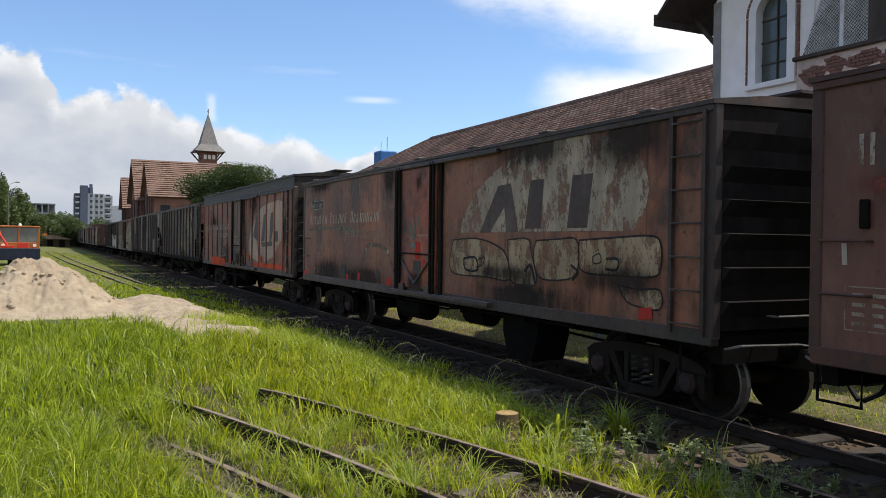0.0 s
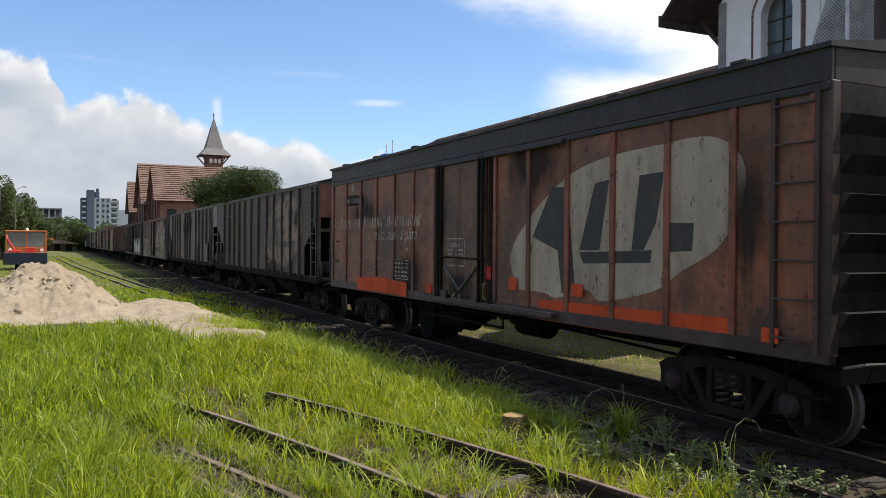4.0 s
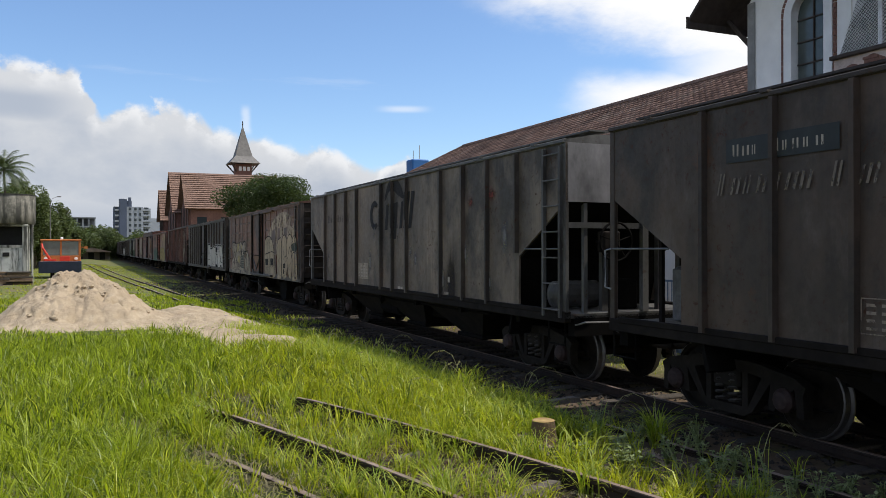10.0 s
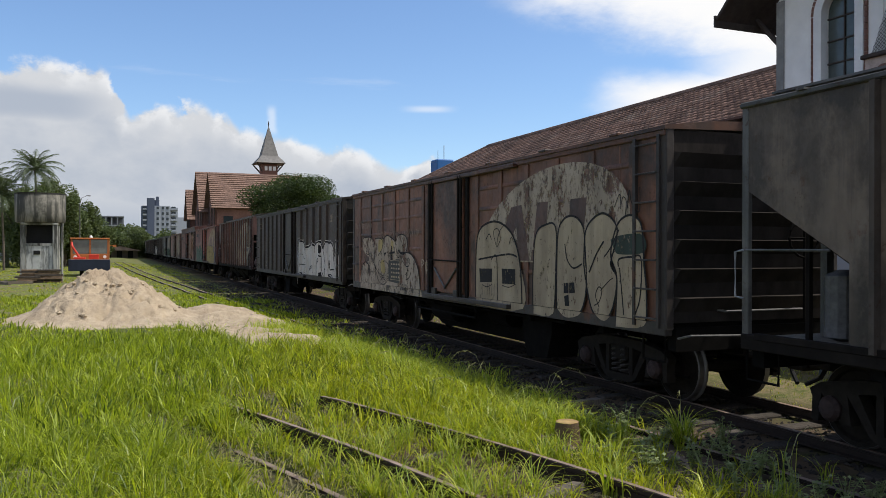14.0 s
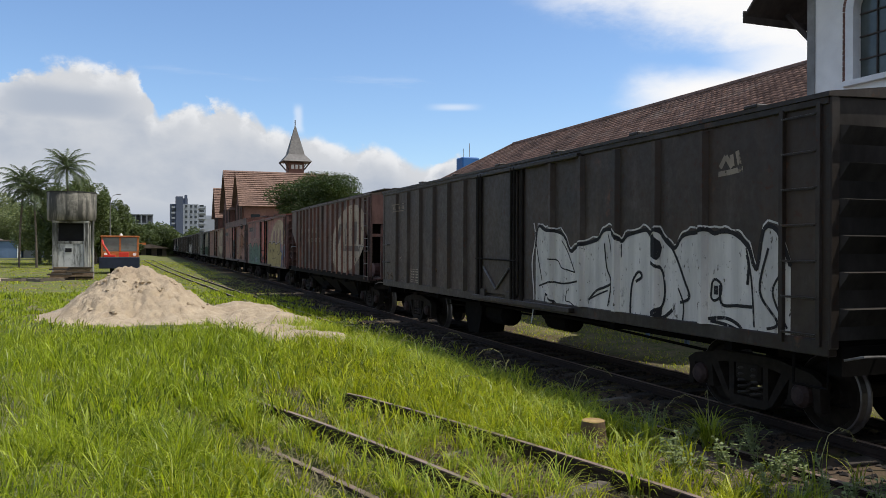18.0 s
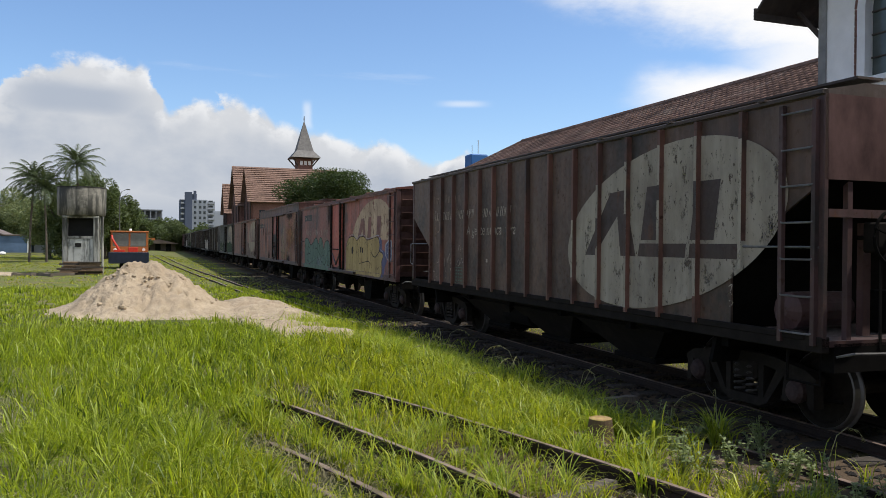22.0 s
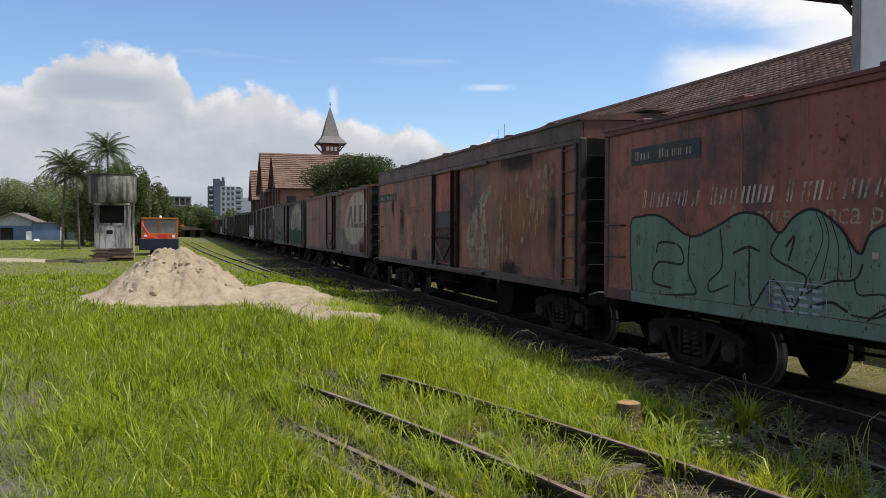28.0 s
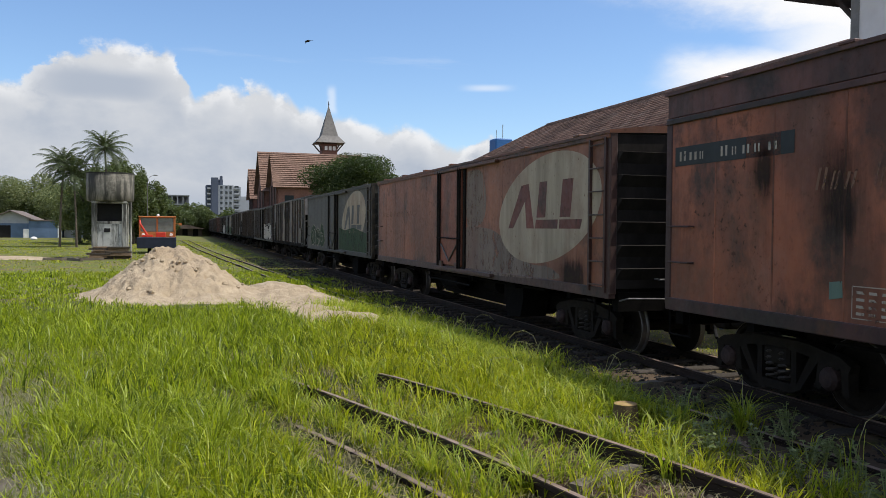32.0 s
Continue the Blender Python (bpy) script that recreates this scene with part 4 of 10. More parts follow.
def boxcar(label, L, c, raised=False, ribs=(), panels=0, spins=True, belly=0.26, span=None, chest=(-3.45, -2.5)):
    """c: materials: body, door, end, roof, frame."""
    w = thing("boxcar", label, "railway wagon", group="freight wagons of the train")
    z0, z1 = 1.08, 3.40
    underframe(w, L, c["frame"], spins)
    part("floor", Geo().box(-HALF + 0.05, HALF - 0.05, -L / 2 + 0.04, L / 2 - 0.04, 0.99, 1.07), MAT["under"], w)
    for s in (-1, 1):
        part("side_wall", Geo().box(s * (HALF - 0.05), s * HALF, -L / 2, L / 2, z0, z1, 0.008), c["body"], w)
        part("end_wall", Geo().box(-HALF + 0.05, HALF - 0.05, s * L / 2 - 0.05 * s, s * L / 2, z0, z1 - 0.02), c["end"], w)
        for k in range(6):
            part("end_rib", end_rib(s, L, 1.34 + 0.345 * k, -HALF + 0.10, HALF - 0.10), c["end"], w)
        for q in (-1, 1):
            part("corner_post", Geo().box(q * (HALF - 0.10), q * (HALF + 0.015), s * L / 2 - 0.10 * s, s * (L / 2 + 0.02), 1.0, z1 - 0.01, 0.012), c["frame"], w)
    rise = 0.30 if raised else 0.0
    if raised:
        for s in (-1, 1):
            part("end_fascia", Geo().box(-HALF + 0.045, HALF - 0.045, s * L / 2 - 0.05 * s, s * L / 2, z1 - 0.018, z1 + rise, 0.006), c["roof"], w)
            part("roof_fascia", Geo().box(s * (HALF - 0.04), s * (HALF + 0.012), -L / 2, L / 2, z1 - 0.02, z1 + rise, 0.01), c["roof"], w)
    zr = z1 + rise
    prof = [(-HALF - 0.05, zr - 0.03), (-HALF - 0.05, zr + 0.015), (-0.7, zr + 0.10), (0, zr + 0.135), (0.7, zr + 0.10), (HALF + 0.05, zr + 0.015), (HALF + 0.05, zr - 0.03), (0, zr + 0.02)]
    part("roof", Geo().prism(prof, -L / 2 - 0.03, L / 2 + 0.03), c["roof"], w)
    part("eave_rail", Geo().box(-HALF - 0.035, -HALF - 0.002, -L / 2, L / 2, z1 - 0.10, z1 - 0.03, 0.008), c["roof"], w)
    for k in range(7):
        y = -L / 2 + 1.0 + (L - 2.0) * k / 6
        part("roof_bracket", Geo().box(-HALF - 0.06, -HALF + 0.12, y - 0.10, y + 0.10, zr + 0.012, zr + 0.05, 0.008), c["roof"], w)
    part("running_board", Geo().box(-0.25, 0.25, -L / 2 - 0.1, L / 2 + 0.1, zr + 0.17, zr + 0.20).box(-0.03, 0.03, -L / 2 + 0.5, -L / 2 + 0.6, zr + 0.1, zr + 0.18).box(-0.03, 0.03, L / 2 - 0.6, L / 2 - 0.5, zr + 0.1, zr + 0.18), c["roof"], w)
    # sliding doors
    for s in (-1, 1):
        d = part("sliding_door", Geo().box(s * (HALF + 0.01), s * (HALF + 0.055), -0.80, 0.80, z0 + 0.03, z1 - 0.14, 0.01), c["door"], w)
        if s < 0:
            for y in (-0.78, -0.66, 0.66, 0.78):
                part("door_bar", Geo().tube([(-HALF - 0.085, y, z0 - 0.02), (-HALF - 0.085, y, z1 - 0.08)], 0.026, 7), MAT["sill"], d)
            part("door_post", Geo().box(-HALF - 0.05, -HALF - 0.002, -1.0, -0.90, z0 - 0.06, z1 - 0.08, 0.01), MAT["sill"], w)
            part("door_post", Geo().box(-HALF - 0.05, -HALF - 0.002, 0.90, 1.0, z0 - 0.06, z1 - 0.08, 0.01), MAT["sill"], w)
            part("door_brace", Geo().tube([(-HALF - 0.075, 0.55, z0 + 0.50), (-HALF - 0.075, 0.0, z0 + 0.12), (-HALF - 0.075, -0.55, z0 + 0.50)], 0.021, 6), MAT["dull_pipe"], d)
            part("door_handle", Geo().tube([(-HALF - 0.10, 0.86, z0 + 0.66), (-HALF - 0.10, -0.86, z0 + 0.64)], 0.016, 6), MAT["sill"], d)
            part("door_track", Geo().box(-HALF - 0.10, -HALF - 0.004, -2.9, 1.1, z1 - 0.13, z1 - 0.07, 0.008), c["roof"], w)
            part("door_sill", Geo().box(-HALF - 0.11, -HALF + 0.02, -2.7, 1.1, z0 - 0.10, z0 - 0.03, 0.008), c["frame"], w)
            for y in (-0.55, 0.55):
                part("door_roller", Geo().box(-HALF - 0.10, -HALF - 0.05, y - 0.10, y + 0.10, z0 - 0.06, z0 + 0.10, 0.01), c["frame"], d)
    # deep girder along the middle, and an equipment box
    if belly:
        p, q = span or (-(L / 2 - 2.9), L / 2 - 2.9)
        part("belly_girder", Geo().slab([(p, 0.70), (p + min(1.2, 0.25 * (q - p)), belly), (q - 1.2, belly), (q, 0.70)], -0.42, -0.25).slab([(p, 0.70), (p + 1.2, belly), (q - 1.2, belly), (q, 0.70)], 0.25, 0.42), MAT["under"], w)
        part("step_board", Geo().tube([(-HALF - 0.01, 1.6, 0.93), (-HALF - 0.01, 1.6, 0.72), (-HALF - 0.01, -1.3, 0.72), (-HALF - 0.01, -1.3, 0.93)], 0.022, 6), MAT["under"], w)
    p, q = chest
    part("equipment_chest", Geo().slab([(p, 1.0), (p, 0.62), (p + 0.14, 0.24), (q - 0.16, 0.20), (q, 0.60), (q, 1.0)], -1.05, -0.5), MAT["under"], w)
    if not ribs and not panels:
        seam = Geo().box(-HALF - 0.0028, -HALF + 0.001, -0.012, 0.012, z0 + 0.02, z1 - 0.12).mesh("seam")
        for k in range(1, 6):
            for sgn in (-1, 1):
                part("seam", seam, c["body"], w, at=(0, sgn * (1.0 + (L / 2 - 1.0) * k / 6), 0))
    if ribs:
        for y in ribs:
            part("side_rib", Geo().prism([(-HALF - 0.002, 0), (-HALF - 0.07, 0.03), (-HALF - 0.07, 0.10), (-HALF - 0.002, 0.13)], z0, z1 - 0.12).turned(y), c["body"], w)
    if panels:
        for k in range(panels + 1):
            for sgn in (-1, 1):
                y = sgn * (1.05 + (L / 2 - 1.2) * k / panels)
                part("side_rib", Geo().box(-HALF - 0.035, -HALF - 0.002, y - 0.045, y + 0.045, z0, z1 - 0.10, 0.008), c["rib"], w)
    add_ladder(w, -HALF, -L / 2 + 0.10, -L / 2 + 0.58, 1.02, z1 - 0.08, 7, c["frame"], c["frame"])
    for z in (1.55, 2.0):
        part("grab_iron", Geo().tube([(-HALF, L / 2 - 0.10, z), (-HALF - 0.07, L / 2 - 0.12, z), (-HALF - 0.07, L / 2 - 0.55, z), (-HALF, L / 2 - 0.57, z)], 0.012, 5), c["frame"], w)
    part("end_handrail", Geo().tube([(-0.6, -L / 2 - 0.02, 1.22), (-0.6, -L / 2 - 0.16, 1.22), (0.6, -L / 2 - 0.16, 1.22), (0.6, -L / 2 - 0.02, 1.22)], 0.014, 6), MAT["dull_pipe"], w)
    part("brake_wheel", Geo().tube([(0.55 + 0.24 * math.cos(2 * math.pi * k / 16), -L / 2 - 0.24, 2.1 + 0.24 * math.sin(2 * math.pi * k / 16)) for k in range(16)], 0.016, 5, True).tube([(0.55, -L / 2 - 0.24, 1.1), (0.55, -L / 2 - 0.24, 2.34)], 0.014, 5).tube([(0.31, -L / 2 - 0.24, 2.1), (0.79, -L / 2 - 0.24, 2.1)], 0.014, 5), MAT["under"], w)
    return w


def turned(self, y):
    """Stands a bar drawn along y upright: its length becomes z, its height the place along the wagon."""
    self.v = [(a, y + c - 0.065, b) for a, b, c in self.v]
    return self


Geo.turned = turned


# ---- covered hopper ----
def hopper(label, L, c, ribs, spins=True):
    w = thing("covered_hopper", label, "railway wagon", group="freight wagons of the train")
    z0, z1 = 1.06, 3.42
    underframe(w, L, MAT["sill"], spins)
    e, zc, zd = 1.30, 2.60, 1.84  # the open end: its top falls from zc at the end to zd, e further in
    for s in (-1, 1):
        out = [(-L / 2, z1), (-L / 2, zc), (-L / 2 + e, zd), (-L / 2 + e, z0), (L / 2 - e, z0), (L / 2 - e, zd), (L / 2, zc), (L / 2, z1)]
        part("side_wall", Geo().slab(out, s * (HALF - 0.04), s * (HALF - 0.01)), c["body"], w)
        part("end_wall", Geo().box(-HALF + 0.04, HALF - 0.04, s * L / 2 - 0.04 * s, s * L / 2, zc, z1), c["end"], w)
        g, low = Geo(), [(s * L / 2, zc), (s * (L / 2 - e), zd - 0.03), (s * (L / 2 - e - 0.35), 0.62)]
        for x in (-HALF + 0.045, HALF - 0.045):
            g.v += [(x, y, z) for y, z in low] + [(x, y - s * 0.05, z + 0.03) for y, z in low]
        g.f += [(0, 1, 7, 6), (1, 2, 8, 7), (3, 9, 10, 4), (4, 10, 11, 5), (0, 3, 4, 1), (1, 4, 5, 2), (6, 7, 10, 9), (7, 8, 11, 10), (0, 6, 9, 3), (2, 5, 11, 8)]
        # black sheet: the darkness inside the open end is put into its colour
        part("slope_sheet", g, MAT["under"], w, "sloping end sheet blackened for the shade of the open end")
        part("end_platform", Geo().box(-HALF, HALF, s * (L / 2 - 1.3), s * L / 2, 0.99, 1.05), c["frame"], w)
        for q in (-1, 1):
            part("corner_post", Geo().box(q * (HALF - 0.06), q * HALF, s * (L / 2 - 0.09), s * L / 2, 1.0, z1, 0.008), c["frame"], w)
            part("end_post", Geo().box(q * 0.5 - 0.05, q * 0.5 + 0.05, s * (L / 2 - 0.35), s * (L / 2 - 0.27), 1.0, 2.2), c["frame"], w)
        part("end_handrail", Geo().tube([(-HALF, s * (L / 2 - 0.05), 1.95), (-HALF, s * (L / 2 - 1.1), 1.95)], 0.014, 6), MAT["dull_pipe"], w)
    for y in ribs:
        zb = z0 if abs(y) < L / 2 - e - 0.1 else zd + max(0, abs(y) - (L / 2 - e)) / e * (zc - zd) + 0.05
        part("side_rib", Geo().prism([(-HALF + 0.012, 0.035), (-HALF - 0.065, 0.040), (-HALF - 0.065, 0.092), (-HALF - 0.050, 0.094), (-HALF - 0.050, 0.055), (-HALF + 0.012, 0.055)], zb, z1 - 0.02).turned(y), c["rib"], w)
    part("top_rail", Geo().box(-HALF - 0.022, -HALF + 0.05, -L / 2, L / 2, z1 - 0.012, z1 + 0.045, 0.008), c["roof"], w)
    prof = [(-HALF - 0.03, z1), (-HALF - 0.03, z1 + 0.03), (-0.85, z1 + 0.13), (0.85, z1 + 0.13), (HALF + 0.03, z1 + 0.03), (HALF + 0.03, z1)]
    part("roof", Geo().prism(prof, -L / 2, L / 2), c["roof"], w)
    for k in range(5):
        y = -L / 2 + 1.6 + (L - 3.2) * k / 4
        part("roof_hatch", Geo().box(-0.45, 0.45, y - 0.9, y + 0.9, z1 + 0.12, z1 + 0.20, 0.02), c["roof"], w)
    for k in range(8):
        y = -L / 2 + 0.8 + (L - 1.6) * k / 7
        part("roof_bracket", Geo().box(-HALF - 0.05, -HALF + 0.02, y - 0.05, y + 0.05, z1 + 0.035, z1 + 0.058), c["roof"], w)
    part("running_board", Geo().box(-0.95, -0.62, -L / 2, L / 2, z1 + 0.17, z1 + 0.195).box(0.62, 0.95, -L / 2, L / 2, z1 + 0.17, z1 + 0.195), c["roof"], w)
    part("lower_rail", Geo().box(-HALF - 0.03, -HALF + 0.03, -L / 2 + 0.2, L / 2 - 0.2, z0 - 0.02, z0 + 0.05, 0.008), MAT["sill"], w)
    for k in (-1, 0, 1):
        y = k * (L - 5.6) / 3.0
        g = Geo()
        a, b = 1.45, 0.45
        vs = [(-1.25, y - a, 1.0), (1.25, y - a, 1.0), (1.25, y + a, 1.0), (-1.25, y + a, 1.0), (-0.75, y - b, 0.38), (0.75, y - b, 0.38), (0.75, y + b, 0.38), (-0.75, y + b, 0.38)]
        g.add(vs, [(0, 1, 2, 3), (4, 7, 6, 5), (0, 4, 5, 1), (1, 5, 6, 2), (2, 6, 7, 3), (3, 7, 4, 0)])
        h = part("hopper_chute", g, MAT["sill"], w)
        part("chute_gate", Geo().box(-0.80, 0.80, y - 0.52, y + 0.52, 0.30, 0.38, 0.012), MAT["under"], h)
    add_ladder(w, -HALF, -L / 2 + 0.08, -L / 2 + 0.52, 1.0, z1 - 0.05, 7, c["frame"], MAT["dull_pipe"])
    part("air_reservoir", Geo().lathe([(0.06, -0.42), (0.20, -0.36), (0.20, 0.36), (0.06, 0.42)], 14, "x", (-0.7, -L / 2 + 0.75, 1.28)), c["frame"], w)
    part("brake_tank", Geo().lathe([(0.05, 1.06), (0.17, 1.10), (0.17, 1.70), (0.05, 1.76)], 14, "z", (-0.75, L / 2 - 0.72, 0)), MAT["dull_pipe"], w, "upright grey brake tank")
    part("tank_bracket", Geo().box(-0.95, -0.90, L / 2 - 0.50, L / 2 - 0.45, 1.05, 2.2), MAT["sill"], w)
    part("tank_bracket", Geo().box(-0.95, -0.90, L / 2 - 1.02, L / 2 - 0.97, 1.05, 1.85), MAT["sill"], w)
    part("grab_iron", Geo().tube([(-HALF - 0.005, L / 2 - 0.03, 1.45), (-HALF - 0.02, L / 2 + 0.07, 1.47), (-HALF - 0.02, L / 2 + 0.07, 1.93), (-HALF - 0.005, L / 2 - 0.03, 1.95)], 0.013, 6), MAT["pipe"], w)
    y = -L / 2 - 0.16
    wheel = part("brake_wheel", Geo().tube([(-0.62 + 0.27 * math.cos(math.pi * k / 10), y, 2.05 + 0.27 * math.sin(math.pi * k / 10)) for k in range(20)], 0.017, 6, True), MAT["under"], w)
    for k in range(5):
        a = 0.3 + 2 * math.pi * k / 5
        part("spoke", Geo().tube([(-0.62, y, 2.05), (-0.62 + 0.26 * math.cos(a), y, 2.05 + 0.26 * math.sin(a))], 0.011, 5), MAT["under"], wheel)
    part("brake_shaft", Geo().tube([(-0.62, y + 0.02, 2.05), (-0.62, -L / 2 + 0.30, 2.05)], 0.025, 6).box(-0.76, -0.48, -L / 2 - 0.08, -L / 2 + 0.10, 1.90, 2.20, 0.02).tube([(-0.62, -L / 2, 1.92), (-0.62, -L / 2, 0.95)], 0.016, 5), MAT["sill"], w)
    part("platform_post", Geo().box(-HALF + 0.32, -HALF + 0.38, -L / 2 + 0.02, -L / 2 + 0.08, 1.05, 2.62), c["frame"], w)
    part("platform_post", Geo().box(-0.05, 0.05, -L / 2 - 0.02, -L / 2 + 0.06, 1.05, 2.62), c["frame"], w)
    part("platform_rail", Geo().box(-HALF + 0.06, -0.052, -L / 2 + 0.0, -L / 2 + 0.05, 2.24, 2.32), c["frame"], w)
    part("brake_valve", Geo().box(-0.2, 0.15, -L / 2 + 0.35, -L / 2 + 0.7, 1.06, 1.5, 0.03), MAT["under"], w)
    return w


# ---- the train ----
def scheme(tag, body, door=None, end=None, roof=None, frame=None, rib=None, rust=0.45, dark=0.45, mottle=0.0):
    warm = lambda c: (c[0] * 1.92, c[1] * 1.52, c[2] * 1.21)
    body = warm(body)
    c = {"body": worn_paint(tag + "_side_paint", body, rust, dark, mottle=mottle)}
    c["door"] = worn_paint(tag + "_door_paint", warm(door) if door else body, rust, dark)
    # boxcar ends darker than their sides: shade of the wagon gap is coloured in
    c["end"] = plain(tag + "_end_tone", scaled(end or scaled(body, 0.4), 1.05), 0.95, 0, 0.45, 3.0, 0.3, (1, 1, 0.5), 0.06)
    c["roof"] = worn_paint(tag + "_roof_paint", roof or scaled(body, 0.55), rust * 0.6, dark)
    c["frame"] = worn_paint(tag + "_frame_paint", frame or scaled(body, 0.55), rust * 0.6, dark)
    c["rib"] = worn_paint(tag + "_rib_paint", warm(rib), rust, dark) if rib else c["body"]
    return c


C = [
    scheme("maroon", (0.085, 0.047, 0.040), (0.16, 0.06, 0.05)),
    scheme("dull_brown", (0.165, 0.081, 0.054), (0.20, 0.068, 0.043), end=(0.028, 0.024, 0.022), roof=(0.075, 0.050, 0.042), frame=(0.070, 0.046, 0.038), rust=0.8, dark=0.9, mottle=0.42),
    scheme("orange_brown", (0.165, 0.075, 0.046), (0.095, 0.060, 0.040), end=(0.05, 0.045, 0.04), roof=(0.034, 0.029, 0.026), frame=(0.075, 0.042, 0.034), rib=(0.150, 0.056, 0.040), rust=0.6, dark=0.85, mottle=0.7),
    scheme("dark_grey", (0.048, 0.041, 0.036), end=(0.13, 0.066, 0.058), rib=(0.040, 0.034, 0.030), rust=0.3, dark=0.7),
    scheme("pale_grey", (0.112, 0.106, 0.096), end=(0.19, 0.18, 0.175), rib=(0.045, 0.042, 0.039), roof=(0.12, 0.115, 0.105), frame=(0.12, 0.115, 0.105), rust=0.15, dark=1.0),
    scheme("rust_brown", (0.118, 0.062, 0.043), (0.115, 0.06, 0.042), end=(0.040, 0.034, 0.030), frame=(0.055, 0.044, 0.038), dark=0.8),
    scheme("dark_olive", (0.026, 0.021, 0.017), (0.022, 0.019, 0.016), end=(0.05, 0.045, 0.04), rust=0.25),
    scheme("chocolate", (0.072, 0.054, 0.047), end=(0.14, 0.082, 0.072), rib=(0.100, 0.056, 0.049), frame=(0.10, 0.050, 0.045), dark=0.7),
    scheme("faded_red", (0.178, 0.066, 0.054), (0.24, 0.064, 0.05), end=(0.068, 0.038, 0.032), frame=(0.09, 0.038, 0.034), dark=0.75),
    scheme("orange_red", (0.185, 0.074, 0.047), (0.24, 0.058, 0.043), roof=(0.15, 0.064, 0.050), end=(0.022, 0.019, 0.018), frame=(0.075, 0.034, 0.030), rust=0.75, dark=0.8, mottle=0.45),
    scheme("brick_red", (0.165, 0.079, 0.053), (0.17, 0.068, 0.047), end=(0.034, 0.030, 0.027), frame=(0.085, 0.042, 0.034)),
    scheme("grey_green", (0.036, 0.038, 0.033), end=(0.05, 0.05, 0.045)),
]
WHITE_MARK = flaking("flaked_white_mark", (0.50, 0.435, 0.35), (0.14, 0.085, 0.065), 0.55)
DISC = {k: flaking("flaked_disc_" + k, base, under, hold) for k, base, under, hold in (
    ("a", (0.47, 0.375, 0.28), (0.15, 0.085, 0.06), 0.35), ("b", (0.47, 0.38, 0.285), (0.20, 0.09, 0.06), 0.85), ("c", (0.31, 0.25, 0.19), (0.085, 0.075, 0.065), 0.45),
    ("c2", (0.41, 0.35, 0.275), (0.13, 0.09, 0.07), 0.7),
    ("d", (0.50, 0.385, 0.26), (0.24, 0.09, 0.06), 0.6), ("e", (0.47, 0.385, 0.285), (0.26, 0.1, 0.065), 1.2), ("f", (0.36, 0.27, 0.18), (0.22, 0.08, 0.05), 0.25),
    ("f2", (0.38, 0.30, 0.22), (0.24, 0.09, 0.055), 0.45), ("g", (0.235, 0.185, 0.15), (0.27, 0.12, 0.08), 0.55))}
SCRAPE = thin_stain("scraped_cream", (0.42, 0.275, 0.165), 0.75, 4.0, 0.30)
BROWN_COAT = thin_stain("rust_brown_coat", (0.29, 0.135, 0.070), 0.85, 1.1, 0.26)
FAINT = flaking("nearly_lost_lettering", (0.23, 0.19, 0.15), (0.095, 0.08, 0.068), 0.4)
SOOT, SOOT_LOW, SOOT_HIGH = (thin_stain("baked_soot" + n, (0.034, 0.026, 0.021), 0.76, foot=k) for n, k in (("", 0), ("_from_below", -1), ("_from_above", 1)))
RED_BLUSH = thin_stain("rubbed_red_paint", (0.20, 0.062, 0.046), 0.75)
RUBBED = thin_stain("rubbed_pale_grey", (0.26, 0.24, 0.22), 0.6, 2.5)
TEAL_DARK = flaking("dark_green_spray", (0.055, 0.075, 0.06), (0.09, 0.08, 0.065), 0.7)
TAN_FADE = flaking("tan_spray", (0.20, 0.13, 0.06), (0.06, 0.05, 0.04), 0.3)
FAINT_TAN = flaking("faint_tan_lettering", (0.30, 0.17, 0.11), (0.22, 0.10, 0.065), 0.3)
PALE_BLUE = flaking("pale_blue_spray", (0.36, 0.38, 0.42), (0.20, 0.19, 0.21), 0.7)
INK = flaking("graffiti_black", (0.026, 0.025, 0.026), (0.06, 0.05, 0.045), 0.85)
CREAM_SPRAY = flaking("cream_spray", (0.42, 0.31, 0.195), (0.17, 0.09, 0.055), 0.28)
WHITE_SPRAY = flaking("white_spray", (0.64, 0.60, 0.55), (0.40, 0.38, 0.35), 0.9)
GREY_SPRAY = flaking("pale_spray", (0.48, 0.38, 0.26), (0.24, 0.17, 0.12), 0.8)
BONE_SPRAY = flaking("bone_spray", (0.45, 0.37, 0.285), (0.20, 0.125, 0.085), 0.42)
FAINT_CREAM = flaking("faded_cream_lettering", (0.34, 0.25, 0.19), (0.13, 0.07, 0.05), 0.55)
YELLOW_SPRAY = flaking("yellow_spray", (0.44, 0.34, 0.15), (0.30, 0.20, 0.09), 0.8)
TEAL_SPRAY = flaking("teal_spray", (0.15, 0.215, 0.170), (0.17, 0.21, 0.16), 0.8)
BLUE_SPRAY = flaking("blue_spray", (0.12, 0.125, 0.22), (0.11, 0.10, 0.14), 0.9)
ORANGE_PATCH = flaking("fresh_orange_patch", (0.62, 0.085, 0.022), (0.30, 0.06, 0.03), 0.95)
RED_PATCH = flaking("red_spot", (0.60, 0.045, 0.03), (0.25, 0.05, 0.04), 0.9)
GREEN_FADE = flaking("scrubbed_green_spray", (0.17, 0.21, 0.15), (0.17, 0.10, 0.075), 0.15)
GREEN_SPRAY = flaking("green_spray", (0.055, 0.085, 0.045), (0.07, 0.08, 0.06), 0.6)
CLEAR_WHITE = flaking("pale_painted_lettering", (0.56, 0.47, 0.38), (0.12, 0.07, 0.05), 0.7)
WORN_WHITE = flaking("worn_white_lettering", (0.50, 0.43, 0.35), (0.11, 0.065, 0.045), 0.35)
